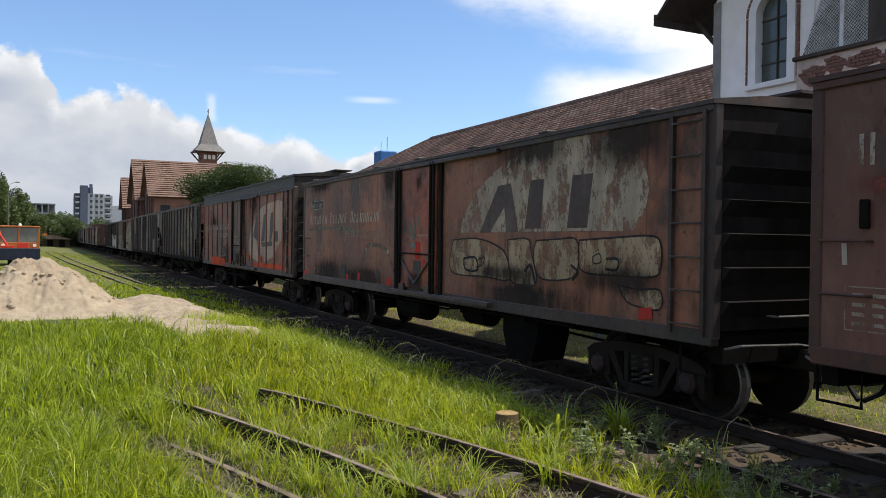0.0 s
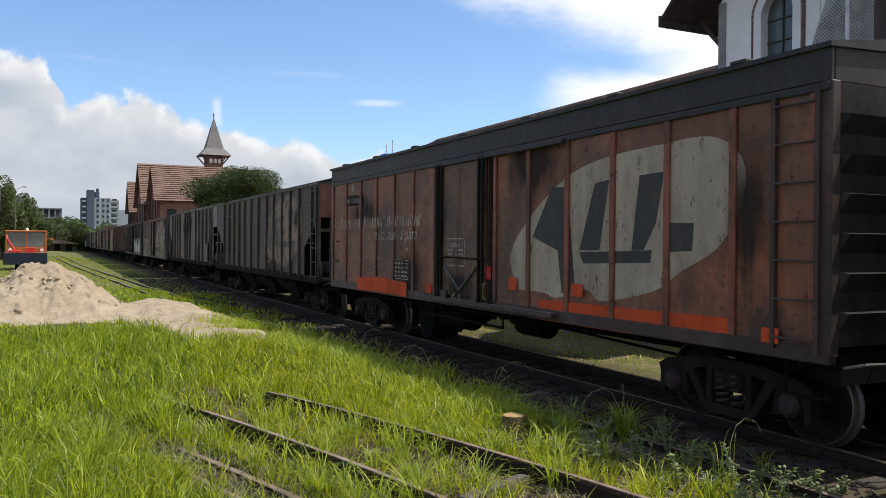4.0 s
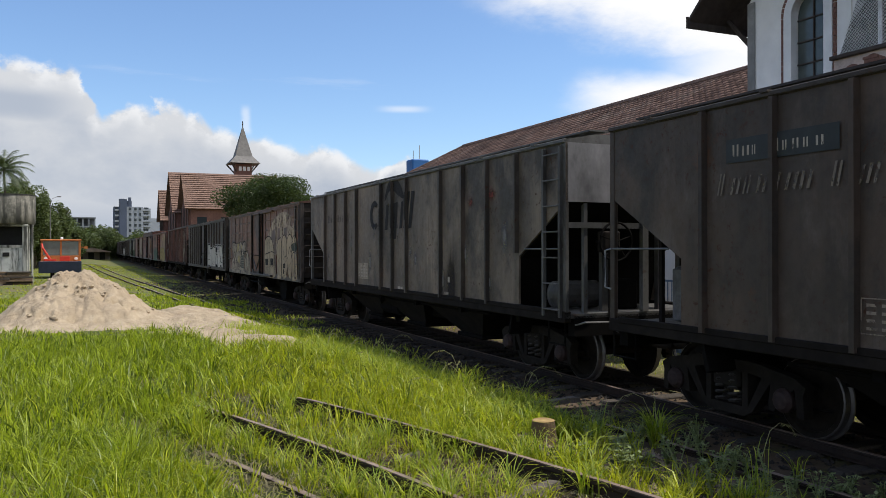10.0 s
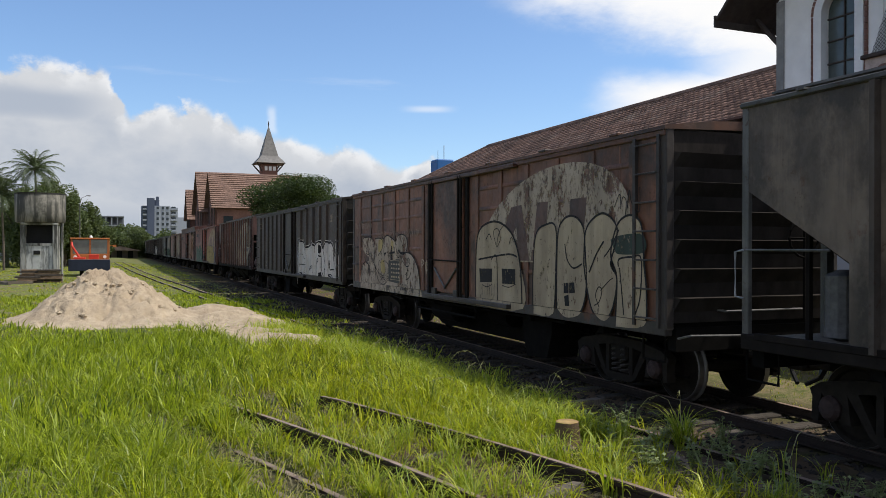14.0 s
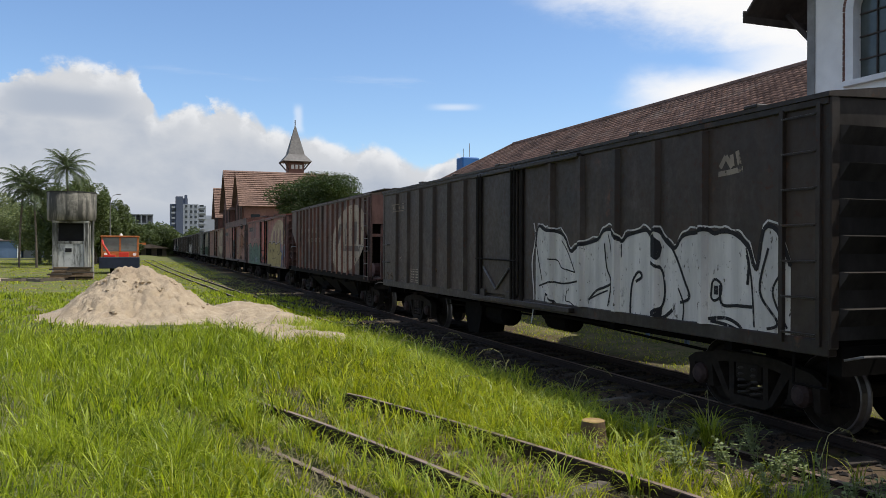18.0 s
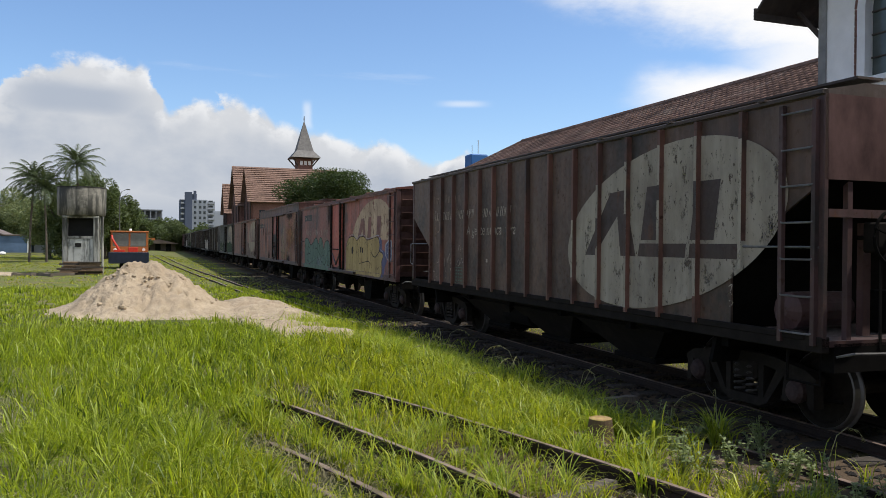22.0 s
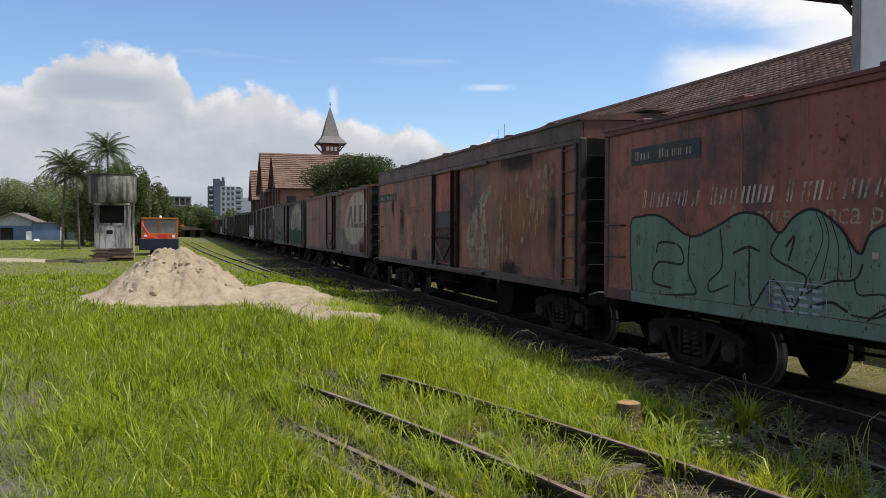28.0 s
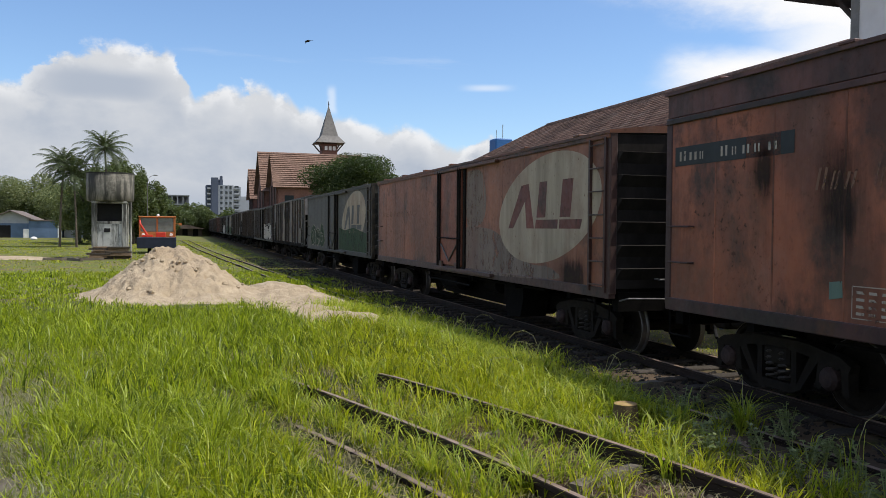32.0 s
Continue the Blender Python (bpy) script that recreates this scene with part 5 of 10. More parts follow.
GRIME_PATCH = flaking("soot_worn", (0.062, 0.046, 0.036), (0.15, 0.07, 0.042), 0.45)
PLATE = plain("black_plate", (0.030, 0.034, 0.034), 0.55, 0, 0.3, 4)
SOOTY_BAR = {k: worn_paint("bar_" + k, v, 0.3, 0.5) for k, v in (("brown", (0.085, 0.05, 0.04)), ("grey", (0.05, 0.046, 0.04)), ("red", (0.20, 0.058, 0.04)), ("rust", (0.12, 0.06, 0.045)))}


def name_lines(w, L, mat, y0, z, seed, length=4.6):
    """The owner's name as bars, and the slogan under it, on the half away from the emblem."""
    bars(w, y0, y0 - length, z, z + 0.22, mat, 24, "faded white painted lettering", 0.05, seed)
    words(w, "A gente nunca p\u00e1ra", y0 - 0.48 * length, z - 0.34, 0.072 * length, mat, "faded white painted slogan")


def number_plate(w, y, z, width=1.25):
    skin("black_plate", [[(y, z), (y - width, z), (y - width, z + 0.24), (y, z + 0.24)]], w, PLATE, "black painted data plate", lift=0.001)
    bars(w, y - 0.08, y - width * 0.9, z + 0.06, z + 0.18, WHITE_MARK, 9, "small white lettering", 0.0, 5)


def patches(w, polys, mat, label, **more):
    for q in polys:
        skin("paint_patch", [q], w, mat, label, **more)


def red_boxcar_first():
    L = 14.1
    w = boxcar("dark maroon boxcar with worn paint and a black plate", L, C[0], belly=0)
    bars(w, 6.62, 3.6, 2.62, 2.88, WORN_WHITE, 12, "faded white lettering", 0.0, 3)
    patches(w, [rect(6.78, 6.0, 2.30, 2.62)], RED_BLUSH, "rubbed red paint patch")
    stencil(w, 6.72, 1.62, 0.8, 0.36, DISC["c"])
    part("latch", Geo().box(-HALF - 0.05, -HALF - 0.002, 6.50, 6.58, 2.10, 2.34, 0.01), MAT["under"], w, "black steel latch")
    skin("painted_mark", strip([(6.74, 1.98), (6.73, 1.80)], 0.05), w, WORN_WHITE, "white paint daub", kind="stuff")
    return w, L


def brown_boxcar():
    L = 14.15
    w = boxcar("dull brown boxcar with flaked emblem and cream graffiti", L, C[1], belly=0)
    logo(w, -3.87, 2.30, 2.24, 1.03, DISC["a"], SOOTY_BAR["brown"], low=2.10)
    letters = ([(-1.39, 1.98), (-2.1, 2.01), (-2.66, 1.94), (-3.05, 1.78), (-3.17, 1.42), (-2.47, 1.43), (-1.34, 1.47)], [(-3.12, 1.99), (-3.65, 2), (-3.75, 1.8), (-3.88, 1.41), (-3.52, 1.36), (-3.21, 1.42), (-3.13, 1.78)],
               [(-3.86, 1.98), (-4.33, 2), (-4.79, 1.99), (-4.8, 1.6), (-4.53, 1.48), (-3.94, 1.49), (-3.8, 1.8)], [(-4.84, 1.99), (-5.65, 2.03), (-6.21, 2.04), (-6.33, 1.91), (-6.32, 1.69), (-6.19, 1.59), (-5.56, 1.58), (-4.89, 1.62)],
               [(-5.61, 1.47), (-5.96, 1.44), (-6.31, 1.45), (-6.31, 1.24), (-5.86, 1.26), (-5.71, 1.34)])
    soot(w, -1.23, -5.99, 1.092, 1.59)
    for i, q in enumerate(letters):
        paint(w, q, CREAM_SPRAY, "cream sprayed graffiti letter", 0.003 + 0.0006 * i)
    ink(w, [(q + q[:1], 0.036) for q in letters] + [([(-1.77, 1.69), (-2.15, 1.71), (-2.21, 1.52), (-1.83, 1.52), (-1.77, 1.69)], 0.06), ([(-2.2, 1.66), (-2.43, 1.73), (-2.38, 1.61), (-2.2, 1.57)], 0.03), ([(-5.12, 1.79), (-5.25, 1.83), (-5.28, 1.73), (-5.14, 1.71), (-5.12, 1.79)], 0.03), ([(-5.39, 1.77), (-5.6, 1.77), (-5.58, 1.65), (-5.36, 1.65)], 0.055),
            ([(-3.59, 1.56), (-3.73, 1.64), (-3.85, 1.41)], 0.08), ([(-4.68, 1.67), (-4.82, 1.59), (-4.72, 1.49)], 0.06)], INK, lift=0.007)
    soot(w, -3.32, -3.92, 1.092, 1.76, 0.0075)
    soot(w, -1.3, -4.6, 1.25, 1.75, 0.0085)
    soot(w, -4.2, -6.95, 1.2, 1.85, 0.0088)
    soot(w, -2.2, -5.2, 2.75, 3.37, 0.0085)
    soot(w, -4.6, -6.95, 2.5, 3.37, 0.0088)
    patches(w, [[(-5.98, 1.23), (-6.2, 1.26), (-6.2, 1.13), (-5.98, 1.1)]], RED_PATCH, "small bright red paint spot", lift=0.009)
    bars(w, 6.55, 1.81, 2.34, 2.60, CLEAR_WHITE, 24, "faded white painted lettering", 0.05, 11)
    words(w, "A gente nunca p\u00e1ra", 4.3, 2.02, 0.335, FAINT_CREAM, "faded white painted slogan")
    frame_plate(w, 6.43, 2.74, 0.93, 0.14)
    green = strip([(6.72, 2.10), (6.66, 2.21), (5.5, 2.24), (4.1, 2.22), (3.0, 2.12)], 0.075) + strip(sway([(2.78, 1.5), (2.58, 1.81), (2, 1.87), (1.47, 1.77), (1.27, 1.58), (1.11, 1.36)]), 0.085)
    skin("graffiti_stroke", green, w, GREEN_FADE, "half-scrubbed green spray lines", lift=0.0015, kind="stuff")
    skin("graffiti_stroke", strip(sway([(2.9, 1.84), (2.73, 1.71), (2.7, 1.44)]), 0.02) + strip(sway([(1.31, 1.98), (1.12, 1.84), (1, 1.65), (1.01, 1.42)]), 0.022) + strip([(6.74, 2.02), (6.76, 1.4)], 0.02) + strip(sway([(6.15, 1.19), (6.09, 1.34), (5.98, 1.42), (5.87, 1.36), (5.81, 1.17)]), 0.03), w, FAINT_CREAM, "thin pale spray halo", lift=0.002, kind="stuff")
    soot(w, 4.6, 0.83, 1.092, 1.6)
    soot(w, 1.87, 0.84, 2.61, 3.36)
    soot(w, 7.05, 3.0, 1.092, 1.75)
    soot(w, 7.02, 4.38, 2.95, 3.36)
    patches(w, [rect(3.80, 3.66, 1.08, 1.20), rect(3.08, 2.92, 1.10, 1.27), rect(1.44, 1.22, 1.06, 1.24), rect(7.05, 6.75, 1.09, 1.17)], RED_PATCH, "small bright red paint spot", lift=0.006)
    patches(w, [rect(4.18, 3.84, 1.12, 1.40), rect(2.0, 1.85, 1.2, 1.36)], PLATE, "black painted-over square", lift=0.005)
    patches(w, [rect(3.76, 3.72, 1.6, 1.68), rect(2.60, 2.55, 1.74, 1.81), rect(1.43, 1.36, 1.70, 1.78), rect(1.13, 1.07, 1.54, 1.60)], WORN_WHITE, "small white sticker", lift=0.006)
    # on the sliding door
    dx = -HALF - 0.060
    patches(w, [rect(-0.02, -0.19, 1.62, 1.94), rect(-0.29, -0.42, 1.46, 1.64), rect(0.72, 0.55, 1.08, 1.20)], RED_PATCH, "red sprayed square", x=dx - 0.004)
    patches(w, [rect(0.08, -0.25, 1.38, 1.61)], PLATE, "black painted square on the door", x=dx - 0.002)
    skin("graffiti_stroke", strip([(0.27, 2.32), (0.18, 2.12), (0.10, 1.98)], 0.06) + strip([(0.10, 2.36), (0.03, 2.14), (0.02, 2.0)], 0.06) + strip([(-0.11, 2.40), (-0.13, 2.18)], 0.06) + strip([(0.2, 1.86), (0.0, 1.90)], 0.09), w, TEAL_SPRAY, "dull teal sprayed strokes", x=dx - 0.003, kind="stuff")
    bars(w, 0.36, -0.56, 2.04, 2.09, WORN_WHITE, 18, "small worn white notice", 0.0, 7).location = (-0.058, 0, 0)
    soot(w, 0.1, -0.34, 2.7, 3.3, 0.060)
    soot(w, 0.74, -0.74, 1.092, 1.6, 0.0575)
    return w, L


def arch_boxcar():
    L = 13.6
    w = boxcar("orange-brown panelled boxcar with pale arch emblem", L, C[2], raised=True, panels=6, span=(1.55, 4.0), chest=(1.7, 2.4))
    disc = [(-1.69, 1.31), (-1.47, 1.73), (-1.67, 2.06), (-2.27, 2.51), (-2.99, 2.87), (-3.8, 3.02), (-4.65, 3.06), (-5.28, 3.08), (-5.63, 2.98), (-5.83, 2.79), (-5.86, 2.52), (-5.75, 2.22), (-5.48, 1.91), (-5, 1.68), (-4.55, 1.44), (-3.6, 1.27), (-3.35, 1.39), (-2.66, 1.25), (-2.38, 1.3)]
    paint(w, disc, DISC["b"], "faded pale arch-shaped painted emblem", 0.0)
    marks = ([(-2.08, 2.06), (-2.55, 2.72), (-2.91, 2.7), (-3.1, 1.33), (-2.8, 1.32), (-2.69, 1.88)], [(-3.49, 2.71), (-3.77, 2.74), (-3.59, 1.89), (-3.18, 1.89)], [(-4.32, 2.75), (-4.73, 2.76), (-4.6, 2.2), (-4.4, 1.9), (-4.19, 1.89)], [(-3.18, 1.86), (-4.54, 1.9), (-4.51, 1.76), (-3.26, 1.72)], [(-4.73, 2.2), (-5.18, 2.19), (-5.16, 1.9), (-4.74, 1.88)])
    skin("painted_mark", list(marks), w, SOOTY_BAR["grey"], "dark slanting painted bars", lift=0.003, kind="stuff")
    patches(w, [[(-2.25, 1.2), (-3.6, 1.22), (-5.69, 1.24), (-5.69, 0.98), (-4.13, 0.93), (-2.26, 0.93)]], ORANGE_PATCH, "fresh orange paint patch", lift=0.008)
    patches(w, [rect(-1.5, -1.72, 1.30, 1.48), rect(-3.05, -3.3, 1.3, 1.46), rect(-6.1, -6.3, 1.06, 1.2)], ORANGE_PATCH, "fresh orange paint patch", lift=0.036)
    patches(w, [[(4.92, 1.21), (3.69, 1.28), (2.21, 1.22), (2.22, 0.96), (3.51, 0.97), (4.91, 0.96)]], ORANGE_PATCH, "fresh orange paint patch", lift=0.037)
    patches(w, [rect(1.35, 1.13, 1.09, 1.25)], ORANGE_PATCH, "fresh orange paint patch", lift=0.037)
    patches(w, [rect(-0.84, -1.0, 1.42, 1.62)], RED_PATCH, "bright red painted square", lift=0.052)
    # warning notice on the sliding door
    notice = strip([(0.50, 2.04), (-0.15, 2.04)], 0.018) + strip([(0.50, 1.60), (-0.15, 1.60)], 0.018)
    notice += [q for k in range(5) for q in strip([(0.49, 2.02 - 0.085 * k), (0.49, 1.96 - 0.085 * k)], 0.018) + strip([(-0.14, 2.02 - 0.085 * k), (-0.14, 1.96 - 0.085 * k)], 0.018)]
    r = random.Random(12)
    for z, n in ((1.845, 9), (1.77, 9), (1.70, 4)):
        notice += [rect(0.44 - 0.06 * k - (0.14 if n == 4 else 0), 0.44 - 0.06 * k - (0.14 if n == 4 else 0) - r.uniform(0.03, 0.052), z, z + 0.028) for k in range(n)]
    skin("painted_lettering", notice, w, WORN_WHITE, "worn white framed warning notice", lift=0.055, kind="stuff")
    words(w, "CUIDADO", 0.40, 1.90, 0.105, WORN_WHITE, "worn white warning word", shear=0.0, lift=0.052)
    for y in (0.02, 0.10):
        part("door_seam", Geo().box(-HALF - 0.061, -HALF - 0.054, y, y + 0.012, 1.62, 3.2), C[2]["door"], w)
    for y, z in ((0.16, 1.10), (-0.02, 1.08)):
        part("latch_tongue", Geo().tube([(-HALF - 0.085, y, z + 0.06), (-HALF - 0.095, y + (0.05 if y > 0.1 else -0.04), z - 0.03)], 0.012, 5), YELLOW_SPRAY, w, "chipped yellow latch tongue")
    part("grab_handle", Geo().tube([(-HALF - 0.055, -0.86, 1.36), (-HALF - 0.10, -0.84, 1.35), (-HALF - 0.10, -0.84, 1.12), (-HALF - 0.055, -0.86, 1.11)], 0.012, 6), YELLOW_SPRAY, w, "chipped yellow grab handle")
    bars(w, 6.05, 1.53, 2.28, 2.54, WORN_WHITE, 24, "worn white painted lettering", 0.05, 21).location = (-0.033, 0, 0)
    words(w, "A gente nunca p\u00e1ra", 4.37, 2.03, 0.335, WORN_WHITE, "worn white painted slogan", lift=0.03)
    number_plate(w, 5.88, 2.78, 1.28)
    soot(w, 0.74, -0.74, 1.092, 1.72, 0.0575)
    soot(w, 5.82, 3.38, 2.1, 3.1)
    soot(w, 3.52, 0.98, 1.092, 2.25)
    soot(w, -5.48, -6.32, 1.1, 3.3)
    soot(w, -0.98, -3.12, 2.3, 3.35)
    skin("painted_mark", [rect(5.45, 5.38, 3.08, 3.26), rect(5.36, 5.29, 3.08, 3.34), rect(5.27, 5.22, 3.08, 3.24)], w, WORN_WHITE, "worn white painted mark", lift=0.004, kind="stuff")
    skin("black_plate", [rect(3.02, 2.24, 1.22, 1.66)], w, GRIME_PATCH, "black painted-over patch", lift=0.0032)
    stencil(w, 2.93, 1.64, 0.70, 0.36, WORN_WHITE, lift=0.0045)
    ink(w, [([(4.67, 2.01), (4.89, 1.73), (4.71, 1.53), (4.39, 1.61), (4.28, 1.42)], 0.022), ([(5.84, 1.94), (5.9, 1.48), (5.56, 1.2), (5.18, 1.51), (5.31, 1.8)], 0.02), ([(4.6, 1.13), (4.49, 1.41), (4.18, 1.36), (3.98, 1.56)], 0.02)], INK, lift=0.0045)
    patches(w, [rect(3.75, 3.68, 1.80, 1.87), rect(3.75, 3.68, 1.62, 1.67), rect(2.34, 2.25, 1.82, 1.88)], WORN_WHITE, "small white sticker", lift=0.005)
    skin("painted_mark", strip([(6.62, 2.36), (6.5, 2.36), (6.5, 2.54), (6.62, 2.54), (6.62, 2.36)], 0.03) + strip([(6.7, 1.98), (6.4, 1.98)], 0.03), w, YELLOW_SPRAY, "small yellow painted mark", lift=0.005, kind="stuff")
    return w, L


def dark_hopper():
    L = 13.7
    posts = [5.17, 4.22, 3.34, 2.46, 1.58, 0.57, -0.46, -1.57, -2.45, -3.42, -4.32, -5.21]
    w = hopper("dark grey ribbed covered hopper with faded round emblem", L, C[3], posts)
    logo(w, -3.32, 2.21, 2.10, 1.08, DISC["c"], SOOTY_BAR["grey"], ribs=posts, lean=0.30)
    soot(w, -4.38, -5.27, 2.1, 3.05, 0.004)
    soot(w, -1.18, -3.52, 1.092, 1.7, 0.004)
    name_lines(w, L, FAINT, 4.98, 2.50, 31, length=4.15)
    number_plate(w, 4.85, 2.82, 1.35)
    stencil(w, 3.29, 1.53, 0.62, 0.30, DISC["c"])
    patches(w, [rect(-5.12, -5.2, 1.50, 1.58)], WORN_WHITE, "small white sticker", lift=0.006)
    ink(w, [([(-4.77, 1.32), (-4.81, 1.33), (-4.78, 1.24)], 0.02), ([(-4.88, 1.33), (-4.93, 1.32), (-4.89, 1.26)], 0.02), ([(-4.77, 1.2), (-4.85, 1.2), (-4.94, 1.19)], 0.025)], WORN_WHITE, "white scrawled marks", 0.004)
    return w, L


def pale_hopper():
    L = 13.55
    posts = [5.19, 4.24, 3.30, 2.42, 0.66, -0.05, -0.88, -2.60, -3.56, -4.48, -5.45]
    w = hopper("pale grey ribbed covered hopper with dark lettering", L, C[4], posts)
    # the owner's mark: a row of dark slanting bars under a drop-shaped hood
    marks = [ell(1.15, 2.72, 0.31, 0.33, 26, -2.35, 2.35) + ell(1.13, 2.72, 0.16, 0.20, 26, -2.2, 2.2)[::-1], [(0.85, 2.37), (0.77, 2.85), (0.6, 2.85), (0.63, 2.37)], [(0.47, 2.37), (0.36, 2.92), (0.2, 2.94), (0.29, 2.37)], [(0.09, 2.41), (0, 2.92), (-0.34, 2.95), (-0.23, 2.17), (0.09, 2.17), (0.11, 2.28), (-0.11, 2.28), (-0.13, 2.87), (-0.11, 2.4)],
             [(-0.42, 2.38), (-0.54, 2.94), (-0.66, 2.95), (-0.58, 2.39)], [(-0.66, 2.39), (-0.84, 3.12), (-1.02, 3.13), (-0.84, 2.39)], [(-0.93, 2.37), (-1.11, 3.12), (-1.28, 3.12), (-1.09, 2.39)]]
    skin("painted_lettering", marks, w, INK, "dark slanting painted lettering", lift=-0.005, kind="stuff")
    hood = [(0.48, 3.02), (0.37, 3.24), (0.14, 3.45), (-0.18, 3.46), (-0.49, 3.3), (-0.66, 3.1), (-0.66, 3), (-0.34, 3.09), (-0.08, 3.2), (0.22, 3.18), (0.39, 3.03)]
    paint(w, hood, INK, "dark drop-shaped painted mark", -0.0045)
    over_ribs(w, marks + [hood], posts, INK)
    stencil(w, 2.32, 1.62, 0.74, 0.36, WHITE_MARK)
    skin("paint_patch", [rect(2.32, 1.58, 1.26, 1.62)], w, DISC["c2"], "pale grey data panel", lift=-0.004)
    bars(w, 4.91, 3.02, 2.66, 2.84, INK, 9, "small dark lettering", 0.0, 4)
    patches(w, [rect(-0.35, -0.65, 1.12, 1.17), rect(-2.75, -2.95, 1.12, 1.17), rect(-2.9, -2.98, 1.35, 1.45)], WORN_WHITE, "small white painted tab", lift=0.004)
    patches(w, [[(-3.65, 2.92), (-4.05, 2.92), (-3.94, 2.59), (-3.62, 2.59)], [(-4.32, 3), (-4.87, 3.01), (-4.82, 2.66), (-4.43, 2.69)]], RED_BLUSH, "faint rust-red overpainted mark", lift=-0.003)
    r = random.Random(44)
    for k in range(16):  # pale rubbed streaks between the posts
        y, z = r.uniform(-5.2, 5.0), r.uniform(1.3, 2.4)
        skin("paint_streak", [blob(y, z, r.uniform(0.05, 0.16), r.uniform(0.15, 0.5), k, 22, 0.25)], w, RUBBED, "pale rubbed streak", lift=-0.006 + 0.0002 * k)
    soot(w, -2.63, -3.42, 1.092, 2.35, -0.004)
    ink(w, [([(5.07, 1.12), (4.97, 1.54), (4.78, 1.22), (4.6, 1.66), (4.42, 1.24), (4.36, 1.56)], 0.03)], RUBBED, "pale scrawled tag", 0.003)
    return w, L


def tagged_boxcar():
    L = 13.25
    w = boxcar("rust-brown boxcar covered in pale graffiti letters", L, C[5])
    for k in range(6):
        for s in (-1, 1):
            part("side_post", Geo().box(-HALF - 0.024, -HALF - 0.003, s * (1.35 + 0.925 * k) - 0.07, s * (1.35 + 0.925 * k) + 0.07, 1.08, 3.28, 0.007), C[5]["body"], w)
            if k < 5:
                a, b = sorted((s * (1.42 + 0.925 * k), s * (2.205 + 0.925 * k)))
                for z in (2.98, 2.62, 2.27, 1.92, 1.56):
                    part("pressed_belt", Geo().prism([(-HALF - 0.002, z), (-HALF - 0.014, z + 0.02), (-HALF - 0.014, z + 0.045), (-HALF - 0.002, z + 0.075)], a, b), C[5]["body"], w)
    over = 0.024
    logo(w, -3.75, 2.14, 2.20, 1.05, DISC["a"], SOOTY_BAR["rust"], low=1.75, lift=over)
    # near half: a domed face, four tall letters and a signature
    dome = [(-1.35, 0.96), (-1.37, 1.95), (-1.53, 2.3), (-1.98, 2.42), (-2.41, 2.37), (-2.8, 2.15), (-3.03, 1.71), (-3.11, 1.01)]
    shapes = [[(-3.46, 0.96), (-3.46, 1.64), (-3.55, 2.18), (-3.85, 2.32), (-4.14, 2.27), (-4.14, 1.66), (-4.05, 1.01)], [(-4.17, 1.09), (-4.19, 2.09), (-4.34, 2.37), (-4.63, 2.42), (-4.87, 2.27), (-4.93, 1.95), (-4.96, 1.42), (-4.8, 1.07), (-4.41, 0.98)],
              [(-4.9, 1.75), (-4.95, 2.22), (-5.26, 2.42), (-5.5, 2.39), (-5.68, 2.23), (-5.64, 2.01), (-5.54, 1.76), (-5.68, 1.58), (-5.59, 1.2), (-5.38, 1.01), (-5.11, 1.13), (-4.96, 1.49)], [(-5.64, 0.96), (-5.68, 1.58), (-5.54, 1.89), (-5.68, 2.26), (-5.9, 2.38), (-6.11, 2.34), (-6.21, 2.19), (-6.25, 1.78), (-6.3, 1.38), (-6.23, 1.02)]]
    paint(w, dome, GREY_SPRAY, "pale sprayed domed figure", over + 0.003)
    for i, q in enumerate(shapes):
        paint(w, q, GREY_SPRAY, "pale bubble graffiti letter", over + 0.0035 + 0.0006 * i)
    paint(w, [(-5.53, 2.08), (-5.81, 2.14), (-6.22, 2.13), (-6.25, 1.92), (-5.74, 1.89), (-5.62, 1.95)], TEAL_DARK, "dark green sprayed band", over + 0.0066)
    lines = [(dome, 0.06)] + [(q + q[:1], 0.05) for q in shapes]
    lines += [([(-1.48, 1.77), (-1.99, 1.82), (-2.65, 1.87), (-2.93, 1.83)], 0.05), ([(-1.99, 1.78), (-2.19, 1.81), (-2.23, 1.06)], 0.035), ([(-1.77, 2.12), (-1.9, 2.21), (-1.99, 2.12)], 0.03), ([(-2.16, 2.03), (-2.07, 2.25), (-2.24, 2.29), (-2.33, 2.12), (-2.19, 1.99), (-2.29, 2.24), (-2.49, 2.36)], 0.025), ([(-2.65, 2.03), (-2.73, 2.15), (-2.8, 2.07)], 0.025)]
    lines += [([(-1.63, 1.33), (-1.81, 1.3), (-2.02, 1.35)], 0.02), ([(-2.41, 1.35), (-2.65, 1.33), (-2.88, 1.39)], 0.02), ([(-4.4, 2.02), (-4.46, 1.81), (-4.63, 1.69), (-4.85, 1.75)], 0.04), ([(-5.04, 1.65), (-5.21, 1.89), (-5.37, 2.05)], 0.05), ([(-5.4, 1.86), (-5.54, 1.98), (-5.72, 2.2)], 0.035)]
    lines += [([(-5.16, 1.2), (-5.28, 1.26), (-5.34, 1.41), (-5.26, 1.45), (-5.19, 1.33), (-5.28, 1.18)], 0.025), ([(-5.31, 1.41), (-5.5, 1.54), (-5.59, 1.58)], 0.02), ([(-5.71, 1.74), (-5.73, 1.83), (-5.99, 1.86), (-6.19, 1.84), (-6.17, 1.37), (-6.07, 1.15)], 0.04), ([(-5.74, 1.71), (-5.8, 1.34), (-5.83, 1.13)], 0.035)]
